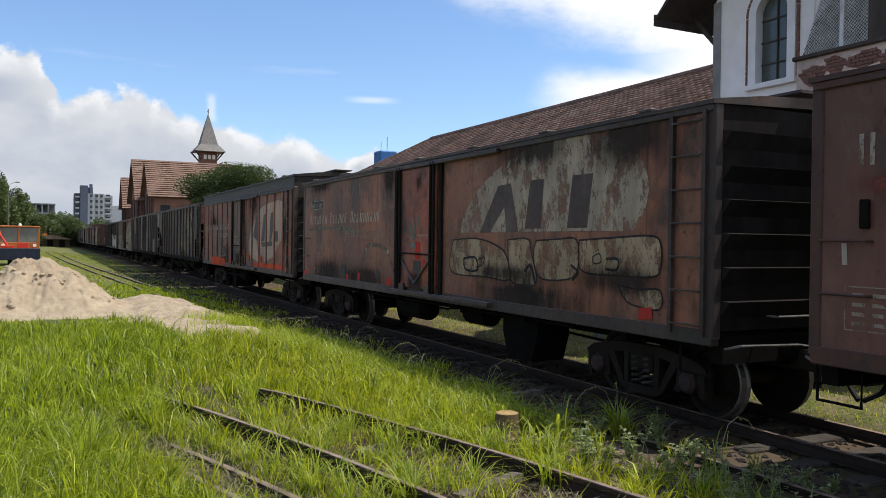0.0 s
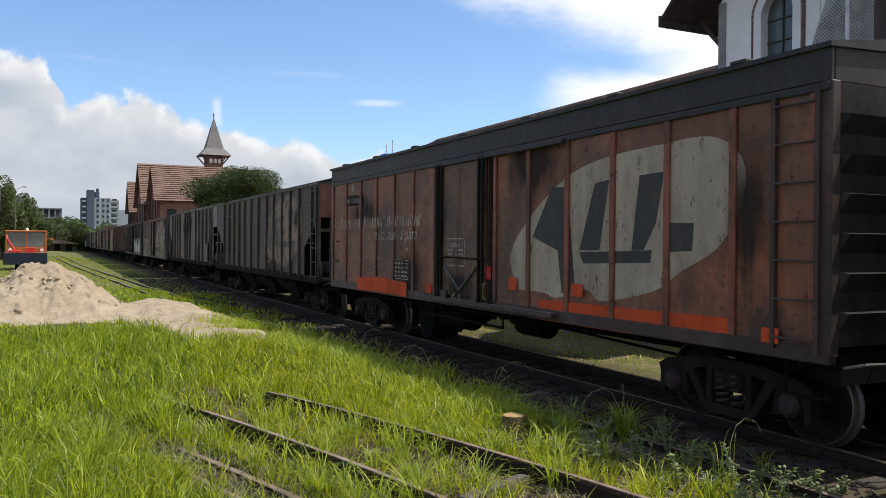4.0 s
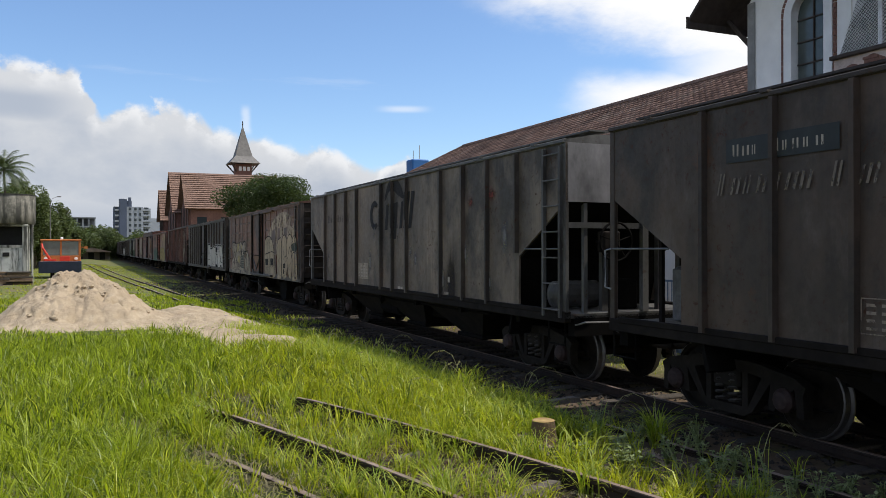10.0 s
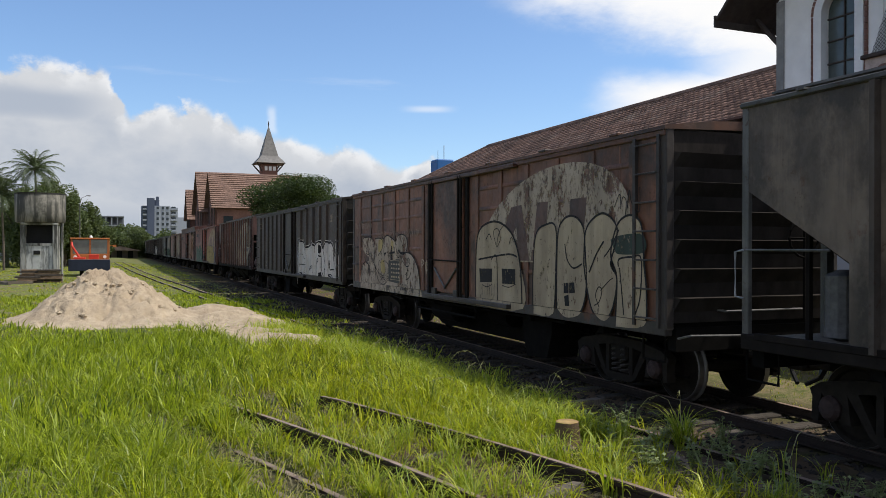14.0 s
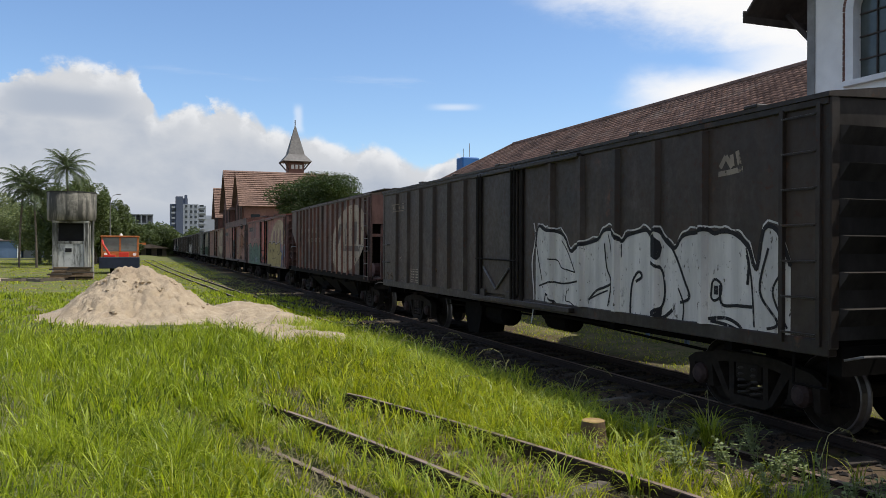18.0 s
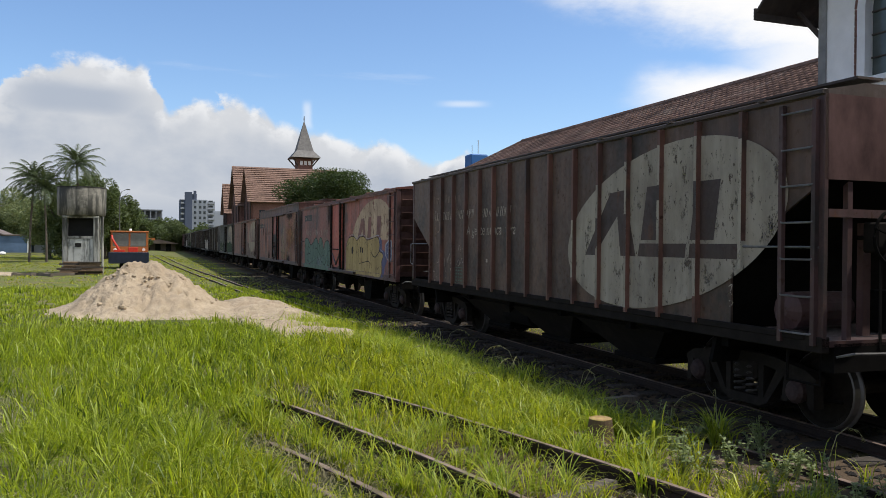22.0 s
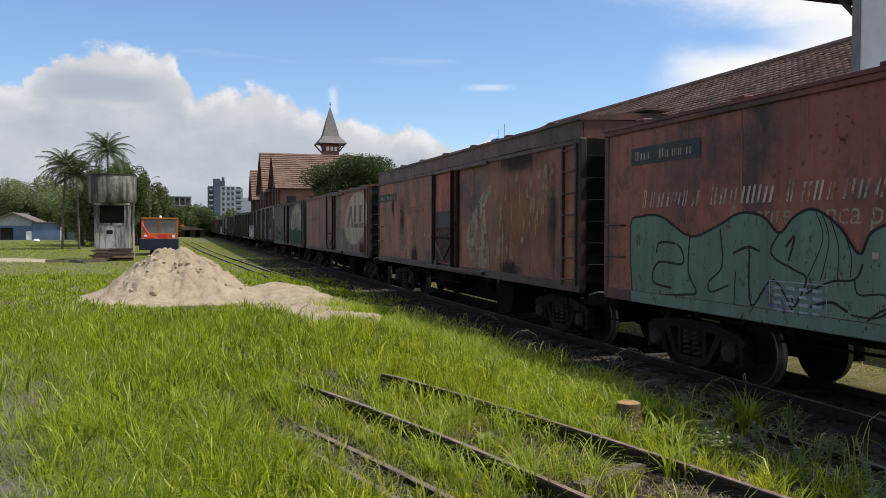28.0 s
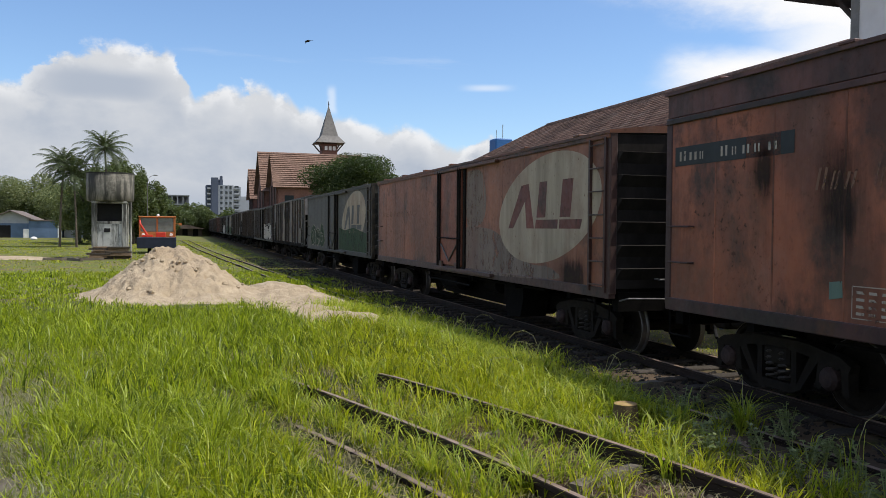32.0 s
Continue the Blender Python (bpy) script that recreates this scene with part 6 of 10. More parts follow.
    lines += [([(-5.62, 2.5), (-5.74, 2.66), (-5.76, 2.47)], 0.022), ([(-5.77, 2.53), (-5.81, 2.62), (-5.88, 2.56), (-5.86, 2.38)], 0.022), ([(-5.9, 2.47), (-5.94, 2.7), (-6, 2.52), (-6.15, 2.42), (-6.16, 2.72)], 0.025)]
    for k in range(7):
        lines.append(([(-1.56, 1.15), (-1.6, 0.99)], 0.02) if k == 0 else ([(-1.55 - 0.09 * k, 1.16), (-1.57 - 0.09 * k, 1.36)], 0.016))
    ink(w, lines, INK, lift=over + 0.0075)
    dark = [[(-1.5, 1.61), (-2.02, 1.62), (-2.02, 1.39), (-1.54, 1.37)], [(-2.38, 1.63), (-2.87, 1.63), (-2.87, 1.39), (-2.41, 1.38)], [(-4.37, 1.47), (-4.5, 1.48), (-4.5, 1.33), (-4.37, 1.32)], [(-4.52, 1.48), (-4.65, 1.49), (-4.67, 1.34), (-4.52, 1.33)], [(-4.38, 1.28), (-4.5, 1.31), (-4.52, 1.15), (-4.41, 1.14)]]
    skin("graffiti_stroke", dark, w, INK, "black sprayed blocks", lift=over + 0.0078, kind="stuff")
    # far half: overlapping swollen heads over a pale ground, and a data panel
    ground = [(5.88, 0.9), (5.88, 1.19), (5.66, 1.52), (5.09, 1.69), (5.63, 1.92), (5.66, 2.2), (5.3, 2.25), (4.82, 2.18), (4.63, 2), (4.57, 2.21), (4.09, 2.2), (3.93, 2.23), (3.66, 2.27), (3.31, 2.22), (3.07, 2.12), (2.96, 2.24), (2.63, 2.28), (2.34, 2.22), (2.28, 2.05), (2.34, 1.9), (2.07, 1.85), (1.75, 1.69), (1.55, 1.46), (1.46, 1.15), (1.45, 0.84), (2.62, 0.85), (4.09, 0.85)]
    paint(w, ground, BONE_SPRAY, "bone-white sprayed graffiti ground", over + 0.003)
    for i, q in enumerate(([(4.33, 2.17), (3.98, 2.17), (4.09, 1.93), (4.35, 1.89)], [(4.18, 1.64), (3.92, 1.69), (3.81, 1.39), (4.09, 1.4)], [(3.4, 2.15), (3.21, 2.12), (3.26, 1.93), (3.4, 1.93)])):
        paint(w, q, YELLOW_SPRAY, "yellow sprayed shading", over + 0.0045 + 0.0003 * i)
    far = [([(5.63, 1.92), (5.66, 2.2), (5.3, 2.25), (4.89, 2.21), (4.69, 1.92), (4.59, 1.49), (4.5, 1.06)], 0.04), ([(5.81, 1.27), (5.66, 1.52), (5.44, 1.62), (5.15, 1.54), (5.02, 1.32)], 0.035), ([(4.63, 2.2), (4.21, 2.21), (4, 2.12), (4.09, 1.93), (4.38, 1.78)], 0.035), ([(3.93, 2.2), (3.66, 2.27), (3.31, 2.2), (3.07, 2.09), (2.93, 1.74)], 0.045), ([(3.02, 2.12), (2.89, 2.25), (2.63, 2.28), (2.34, 2.22), (2.26, 2.05), (2.36, 1.88), (2.63, 1.84), (2.89, 1.93)], 0.05)]
    far += [([(2.71, 1.87), (2.46, 1.87), (2.07, 1.85), (1.75, 1.69), (1.55, 1.46), (1.47, 1.15), (1.46, 0.89)], 0.05), ([(2.75, 1.84), (2.58, 1.69), (2.34, 1.57), (2.15, 1.59), (2.11, 1.71), (2.21, 1.75), (2.26, 1.64), (2.26, 1.36)], 0.035), ([(4.57, 1.49), (4.38, 1.21), (3.98, 1.1), (3.6, 1.23), (3.55, 1.53), (3.76, 1.66), (3.98, 1.65)], 0.03), ([(3.5, 1.73), (3.6, 1.33), (3.98, 1.03), (4.38, 1)], 0.022)]
    for k in range(4):
        far += [([(3.31, 2.19), (3.11, 1.87), (2.84, 1.75)], 0.014), ([(4.95 - 0.05 * k, 1.8 - 0.03 * k), (4.6 - 0.02 * k, 1.5), (4.0, 1.30 - 0.04 * k), (3.6, 1.38 - 0.04 * k)], 0.014), ([(5.55 - 0.03 * k, 1.75), (5.3, 1.62 - 0.03 * k), (4.98 + 0.03 * k, 1.85)], 0.014)]
    far += [([(5.44, 2.04), (5.29, 1.92), (5.37, 1.84), (5.16, 1.81), (5.02, 1.88)], 0.03), ([(4.21, 1.36), (3.98, 1.31), (3.76, 1.42)], 0.03), ([(4.15, 1.19), (3.98, 1.27), (3.81, 1.2)], 0.04), ([(2.96, 1.81), (2.84, 1.93), (2.71, 1.87), (2.84, 1.75), (2.9, 1.87)], 0.04), ([(2.54, 1.99), (2.63, 2.11), (2.56, 2.2)], 0.03), ([(4.32, 1.57), (4.27, 1.68), (4.18, 1.61), (4.09, 1.72), (4.04, 1.58)], 0.025), ([(3.2, 1.07), (3.11, 0.98), (3.02, 1.09), (2.9, 1.02), (2.93, 1.16)], 0.025), ([(4.5, 0.97), (4.56, 0.84)], 0.03), ([(3.43, 0.95), (3.47, 0.82)], 0.03), ([(2.88, 0.96), (2.95, 0.81)], 0.03)]
    for k in range(9):
        far.append(([(5.95 - 0.14 * k, 1.30), (5.92 - 0.14 * k, 1.47 - 0.03 * (k % 3)), (5.86 - 0.14 * k, 1.33 + 0.04 * (k % 2)), (5.83 - 0.14 * k, 1.45)], 0.018))
    ink(w, far, INK, lift=over + 0.0065)
    skin("graffiti_stroke", [[(3.93, 1.86), (3.71, 1.87), (3.85, 1.78)], [(3.37, 2.02), (3.3, 2.02), (3.29, 1.68), (3.37, 1.68)], [(3.5, 1.87), (3.11, 1.9), (3.11, 1.85), (3.5, 1.83)]], w, INK, "black sprayed crosses", lift=over + 0.007, kind="stuff")
    skin("black_plate", [[(3.55, 1.68), (2.8, 1.72), (2.81, 1.17), (3.55, 1.19)]], w, PLATE, "black painted data panel", lift=over + 0.009)
    stencil(w, 3.42, 1.68, 0.72, 0.44, DISC["e"], lift=over + 0.011)
    words(w, "2018", *[(2.75, 1.02)][0], 0.22, INK, "black sprayed year", lift=over + 0.004)
    ink(w, [([(2.24, 1.19), (2.3, 1.35), (2.21, 1.53)], 0.05), ([(2.34, 1.27), (2.14, 1.32), (2.03, 1.43)], 0.05), ([(2.26, 1.44), (2.38, 1.38)], 0.04)], GRIME_PATCH, "faded brown sprayed mark", over + 0.0068)
    ink(w, [([(1.36, 1.5), (1.36, 1.72), (1.23, 1.68), (1.34, 1.6)], 0.05), ([(1.14, 1.66), (1.06, 1.69), (1.03, 1.54), (1.13, 1.51), (1.14, 1.66)], 0.05), ([(1.09, 1.71), (1.1, 1.44)], 0.04), ([(0.97, 1.67), (0.96, 1.5), (0.89, 1.69)], 0.05)], BONE_SPRAY, "cream daubed tag", over + 0.0035)
    bars(w, 6.33, 4.86, 2.47, 2.63, FAINT_CREAM, 11, "faded cream lettering", 0.0, 6).location = (-over, 0, 0)
    bars(w, 4.4, 1.45, 2.22, 2.42, FAINT_CREAM, 14, "nearly lost lettering", 0.05, 8).location = (-over, 0, 0)
    return w, L


def dark_boxcar():
    L = 14.8
    posts = [6.16, 5.25, 4.33, 3.42, 2.52, 1.61, -2.0, -2.91, -3.82, -4.72, -5.62]
    w = boxcar("dark olive ribbed boxcar with white graffiti panel", L, C[6], ribs=posts, belly=0, chest=(1.5, 2.35))
    top = sway([(-1.43, 1.94), (-1.52, 2.27), (-1.76, 2.2), (-2.02, 2.19), (-2.37, 2.11), (-2.57, 1.87), (-2.76, 1.94), (-3.12, 2), (-3.35, 2.05), (-3.46, 2.15), (-3.62, 2.18), (-3.77, 2.15), (-3.93, 2.01), (-4.07, 2.09), (-4.36, 2.14), (-4.51, 2.15), (-4.62, 2.07), (-4.75, 2.16), (-4.87, 2.04), (-5.07, 1.92), (-5.19, 2.04), (-5.3, 2.09), (-5.52, 2.11), (-5.67, 2.14), (-5.79, 2.09), (-5.91, 2.11), (-6.07, 2.1), (-6.22, 2.03), (-6.34, 1.93)], 3)
    top += sway([(-6.1, 2.10), (-6.3, 2.02), (-6.45, 1.7), (-6.55, 2.12), (-6.75, 2.1), (-6.92, 1.75)], 3)
    top = [p for i, p in enumerate(top) if i == 0 or p[0] < min(q[0] for q in top[:i])]
    halo = [(y, z + 0.075 + 0.03 * math.sin(23 * y) * math.sin(9 * y)) for y, z in top]
    conform("graffiti_panel", [[(-6.92, 1.09), (top[0][0], 1.09)] + top], w, WHITE_SPRAY, "white sprayed graffiti panel with dripping edge", posts, 0.004)
    conform("graffiti_outline", strip(halo, 0.022) + strip(sway([(-1.36, 2.35), (-1.42, 2.1), (-1.3, 1.69), (-1.37, 1.12), (-1.28, 0.7)]), 0.035), w, WHITE_SPRAY, "thin white sprayed halo line", posts, 0.004, "stuff")
    strokes = [([(-1.42, 2.2), (-1.5, 1.86), (-1.66, 1.42)], 0.03), ([(-1.56, 1.33), (-1.96, 1.41), (-2.37, 1.4), (-2.76, 1.45)], 0.035), ([(-1.88, 1.77), (-2.17, 1.75), (-2.3, 1.64), (-2.5, 1.61), (-2.7, 1.58)], 0.025), ([(-2.3, 2.06), (-2.5, 1.87), (-2.7, 1.58)], 0.025), ([(-1.78, 1.23), (-1.77, 1.03), (-2.1, 0.98), (-2.44, 0.95), (-2.38, 0.93)], 0.04),
               ([(-1.77, 1.21), (-2.03, 1.13), (-2.24, 1.01), (-2.44, 0.97)], 0.04), ([(-1.89, 1.16), (-1.92, 1)], 0.025), ([(-2.06, 1.11), (-2.09, 0.95)], 0.025), ([(-2.47, 1.31), (-2.42, 1.15), (-2.55, 1.13), (-2.7, 1.07)], 0.022), ([(-3.1, 1.2), (-3.3, 1.34), (-3.52, 1.4), (-3.68, 1.45)], 0.045), ([(-3.12, 1.21), (-3.35, 1.29), (-3.6, 1.36)], 0.03),
               ([(-3.51, 2.01), (-3.57, 1.68), (-3.68, 1.48), (-3.6, 1.14)], 0.035), ([(-4.15, 0.93), (-4.15, 1.25), (-4.2, 1.51), (-4.33, 1.64), (-4.41, 1.58), (-4.27, 1.51)], 0.05), ([(-4.67, 1.77), (-4.84, 1.66), (-4.89, 1.42), (-4.84, 1.24), (-4.69, 1.14)], 0.05), ([(-4.93, 2.07), (-5.11, 1.84), (-5.27, 1.56), (-5.36, 1.37), (-5.19, 1.3)], 0.045), ([(-4.69, 1.05), (-4.88, 1.1), (-5.04, 1.2)], 0.06), ([(-4.84, 1.01), (-5.08, 0.95), (-5.32, 0.92)], 0.04),
               ([(-5.15, 1.47), (-5.25, 1.28), (-5.23, 1.05)], 0.03), ([(-5.29, 1.07), (-5.52, 1.08), (-5.59, 0.98)], 0.03), ([(-5.74, 1.4), (-5.76, 1.56), (-5.82, 1.6), (-5.91, 1.54), (-5.89, 1.41), (-5.79, 1.36), (-5.74, 1.4)], 0.04), ([(-5.89, 1.54), (-5.92, 1.33), (-6.17, 1.33), (-6.39, 1.33)], 0.045), ([(-5.69, 1.15), (-5.98, 1.18), (-6.17, 1.13), (-6.23, 1.06), (-5.98, 1.11), (-5.73, 1.13)], 0.05), ([(-6.31, 1.88), (-6.34, 1.76), (-6.32, 1.56)], 0.05),
               ([(-3.93, 2), (-3.93, 1.82)], 0.03), ([(-3.6, 2.14), (-3.68, 1.88), (-3.75, 1.15)], 0.02), ([(-3.54, 0.97), (-3.84, 0.86), (-4.13, 0.83)], 0.03),
               ([(-6.62, 1.95), (-6.5, 1.5), (-6.75, 1.2), (-6.6, 1.12)], 0.04), ([(-6.85, 1.75), (-6.68, 1.5), (-6.88, 1.15)], 0.035), ([(-6.3, 1.95), (-6.38, 1.6), (-6.42, 1.12)], 0.03)]
    lines = strip([(y, z + 0.024) for y, z in top], 0.05) + [q for pts, wide in strokes for q in strip(fine(sway(pts, 5)), wide * 0.8)]
    lines += [[(-4.62, 2.07), (-4.73, 2.13), (-4.83, 1.95), (-4.77, 1.8), (-4.65, 1.86)], [(-4.6, 1.1), (-4.84, 1.24), (-4.82, 1.06)], [(-5.79, 1.53), (-5.86, 1.53), (-5.86, 1.43), (-5.79, 1.43)]]
    conform("graffiti_outline", [[(a, min(max(b, 1.09), 2.35)) for a, b in q] for q in lines], w, INK, "black sprayed strokes", posts, 0.008, "stuff")
    conform("faded_mark", [q for pts in ([(-5.85, 2.77), (-6.04, 2.78), (-6.24, 2.8)], [(-5.88, 2.84), (-5.97, 2.96), (-6.07, 2.83)], [(-6.06, 2.97), (-6.08, 2.84)], [(-6.15, 3), (-6.19, 2.85)]) for q in strip(fine(pts), 0.06)], w, DISC["c"], "small faded mark", posts, 0.004, "stuff")
    conform("faded_plate", [q for q in strip(fine([(6.66, 2.85), (5.48, 2.85), (5.48, 3.02), (6.66, 3.02), (6.66, 2.85)]), 0.02)] + [rect(6.55 - 0.12 * k, 6.48 - 0.12 * k, 2.89, 2.98) for k in range(9)], w, DISC["c"], "faded outlined data plate", posts, 0.004, "stuff")
    stencil(w, 5.08, 1.42, 0.55, 0.30, WORN_WHITE, lift=0.002)
    skin("painted_lettering", [rect(3.60, 3.52, 3.23 - 0.09 * k, 3.17 - 0.09 * k) for k in range(6)], w, FAINT, "upright faded lettering", kind="stuff")
    ink(w, [([(7.14, 1.11), (6.99, 1.28), (6.77, 0.98), (6.64, 1.3), (6.56, 1.04)], 0.05), ([(7.11, 0.95), (6.85, 1.21), (6.57, 1.19)], 0.05)], TAN_FADE, "faint tan sprayed scribble", 0.003)
    ink(w, [([(6.04, 1.26), (5.8, 1.17), (5.51, 1.3)], 0.03), ([(6.06, 1.04), (5.8, 1.15), (5.47, 1.03)], 0.03)], FAINT, "faint sprayed scribble", 0.003)
    ink(w, [([(6.01, 1.7), (5.96, 1.6), (5.91, 1.69), (5.85, 1.59), (5.82, 1.71)], 0.012)], WORN_WHITE, "small chalked mark", 0.003)
    ink(w, [([(3.33, 1.47), (3.24, 1.37)], 0.08)], TAN_FADE, "pale scraped patch", 0.003)
    return w, L


def brown_hopper():
    L = 12.8
    posts = [4.96, 4.23, 3.52, 2.80, 2.08, 1.40, 0.71, -0.03, -0.85, -1.65, -2.36, -3.09, -3.83, -4.55, -5.31]
    w = hopper("chocolate-brown ribbed covered hopper with round emblem", L, C[7], posts)
    logo(w, -3.69, 2.18, 2.26, 1.06, DISC["c2"], SOOTY_BAR["brown"], ribs=posts, lean=0.30)
    name_lines(w, L, WORN_WHITE, 4.79, 2.47, 41, length=4.15)
    bars(w, 4.8, 3.15, 2.84, 3.02, FAINT_CREAM, 9, "small white lettering", 0.0, 8)
    stencil(w, 3.45, 1.46, 0.6, 0.32, TEAL_SPRAY)
    tags = [([(4.8, 1.49), (4.73, 1.64), (4.63, 1.53), (4.76, 1.45)], 0.018), ([(4.6, 1.44), (4.57, 1.68), (4.46, 1.56), (4.59, 1.53)], 0.018), ([(4.44, 1.69), (4.34, 1.58), (4.43, 1.47)], 0.018), ([(4.09, 1.63), (4.09, 1.48), (3.95, 1.48), (3.89, 1.65)], 0.025), ([(3.89, 1.53), (3.78, 1.74), (3.7, 1.5)], 0.022), ([(3.34, 1.52), (3.25, 1.62), (3.17, 1.53), (3.27, 1.49)], 0.02), ([(3.13, 1.54), (3.05, 1.66), (3, 1.57), (2.9, 1.67)], 0.02), ([(3, 1.86), (2.97, 1.7)], 0.02), ([(3.25, 1.82), (3.2, 1.92), (3.12, 1.82), (3.1, 1.66)], 0.018), ([(4.06, 1.38), (3.94, 1.28), (4.04, 1.2)], 0.02), ([(4.83, 1.33), (4.56, 1.28), (4.75, 1.11), (4.49, 1.1)], 0.03)]
    ink(w, tags, WORN_WHITE, "pale scrawled tag", 0.002)
    ink(w, [([(4.71, 1.94), (4.69, 2.43), (4.48, 2.46), (4.45, 2.24), (4.66, 2.21)], 0.06), ([(4.08, 2.34), (4.02, 2.12)], 0.04)], FAINT_CREAM, "faded sprayed letter", 0.001)
    patches(w, [[(1.78, 1.67), (1.7, 1.67), (1.7, 1.6), (1.78, 1.6)], [(3.73, 1.43), (3.65, 1.44), (3.65, 1.38), (3.73, 1.38)]], WORN_WHITE, "small white sticker", lift=0.004)
    ink(w, [([(-5.09, 1.51), (-5.14, 1.53), (-5.12, 1.46)], 0.02), ([(-5.05, 1.42), (-5.12, 1.44), (-5.16, 1.38)], 0.02), ([(-5.08, 1.35), (-5.16, 1.34), (-5.11, 1.29)], 0.02)], WORN_WHITE, "white scrawled marks", 0.004)
    return w, L


def red_boxcar():
    L = 14.15
    w = boxcar("faded red boxcar with yellow and teal graffiti", L, C[8], belly=0)
    logo(w, -4.35, 2.22, 2.24, 1.0, DISC["d"], SOOTY_BAR["red"], low=2.05)
    blue = [(-5.39, 2.12), (-5.62, 2.05), (-5.71, 1.78), (-5.88, 1.75), (-6.05, 1.63), (-6.17, 1.45), (-5.98, 1.3), (-5.9, 1.05), (-5.66, 1.01), (-5.72, 1.32), (-5.41, 1.33), (-5.28, 1.62)]
    paint(w, blue, BLUE_SPRAY, "blue sprayed graffiti shadow", 0.003)
    body = [(-1.31, 0.96), (-1.3, 1.69), (-1.59, 2.07), (-2.3, 2.16), (-2.79, 2.03), (-3.12, 2.13), (-3.65, 2.14), (-4.06, 2.04), (-4.87, 2.11), (-5.27, 2.11), (-5.42, 1.92), (-5.4, 1.74), (-5.71, 1.67), (-5.79, 1.57), (-5.65, 1.42), (-5.57, 1.02), (-4.47, 1), (-2.96, 0.99)]
    paint(w, body, YELLOW_SPRAY, "olive yellow graffiti letters", 0.004)
    paint(w, [(-6.02, 1.92), (-6.31, 2.03), (-6.64, 2.02), (-6.68, 1.7), (-6.59, 1.46), (-6.38, 1.45), (-6.17, 1.55), (-6.02, 1.63)], PALE_BLUE, "pale blue round graffiti tag", 0.005)
    paint(w, [(-6.1, 1.89), (-6.32, 1.98), (-6.58, 1.98), (-6.61, 1.67), (-6.51, 1.52), (-6.33, 1.51), (-6.13, 1.62)], BLUE_SPRAY, "blue round graffiti tag", 0.0056)
    ink(w, [(body + body[:1], 0.035), ([(-2.79, 2.03), (-2.95, 1.72), (-2.92, 1.36), (-2.96, 1.01)], 0.045), ([(-3.16, 2.12), (-3.04, 1.81), (-3.05, 1.37), (-3.32, 1.34), (-3.99, 1.4), (-4.31, 1.39), (-4.34, 1.27), (-4.19, 0.98)], 0.035), ([(-4.01, 2.03), (-4.14, 1.75), (-4.12, 1.43)], 0.035), ([(-4.49, 1.32), (-4.48, 1.75), (-4.6, 1.64), (-4.95, 1.55), (-5.28, 1.66), (-5.5, 1.77)], 0.045), ([(-1.62, 1.89), (-1.82, 1.97)], 0.03), ([(-3.74, 1.92), (-3.85, 1.97), (-3.95, 1.87)], 0.03), ([(-5.22, 1.21), (-5.35, 1.27)], 0.04)], INK, lift=0.0062)
    skin("graffiti_stroke", [ell(-2.18, 1.72, 0.12, 0.12, 16), [(-3.2, 1.81), (-3.31, 1.83), (-3.31, 1.66), (-3.21, 1.66)], [(-3.41, 1.82), (-3.55, 1.8), (-3.56, 1.65), (-3.42, 1.66)]], w, INK, "black sprayed blocks", lift=0.0066, kind="stuff")
    ink(w, [([(-6.17, 1.86), (-6.22, 1.69), (-6.32, 1.72), (-6.3, 1.86), (-6.19, 1.84)], 0.035), ([(-6.38, 1.65), (-6.38, 1.87), (-6.48, 1.85), (-6.4, 1.76), (-6.51, 1.68)], 0.035), ([(-6.6, 1.86), (-6.53, 1.76), (-6.59, 1.67)], 0.035)], PALE_BLUE, "pale blue tag strokes", 0.0066)
    halo = [(y + (0.05 if y > -3.5 else -0.05), z + 0.05) for y, z in body[:13]]
    ink(w, [(halo, 0.03)], PALE_BLUE, "pale sprayed halo", 0.0035)
    # far half
    teal = [(6.25, 0.68), (6.31, 1.09), (6.36, 1.99), (6.08, 2.12), (5.6, 2.11), (4.98, 1.86), (4.46, 1.98), (4.05, 2.13), (3.67, 2.09), (3.42, 1.91), (3.2, 2.08), (2.93, 2.15), (2.61, 1.98), (2.36, 1.72), (2.23, 1.92), (1.96, 2.01), (1.55, 2.01), (1.31, 1.86), (1.02, 1.92), (0.88, 1.82), (0.75, 1.55), (0.71, 0.99), (2.49, 0.85), (4.23, 0.82)]
    paint(w, teal, TEAL_SPRAY, "teal green graffiti ground", 0.003)
    edge = teal[:-2]
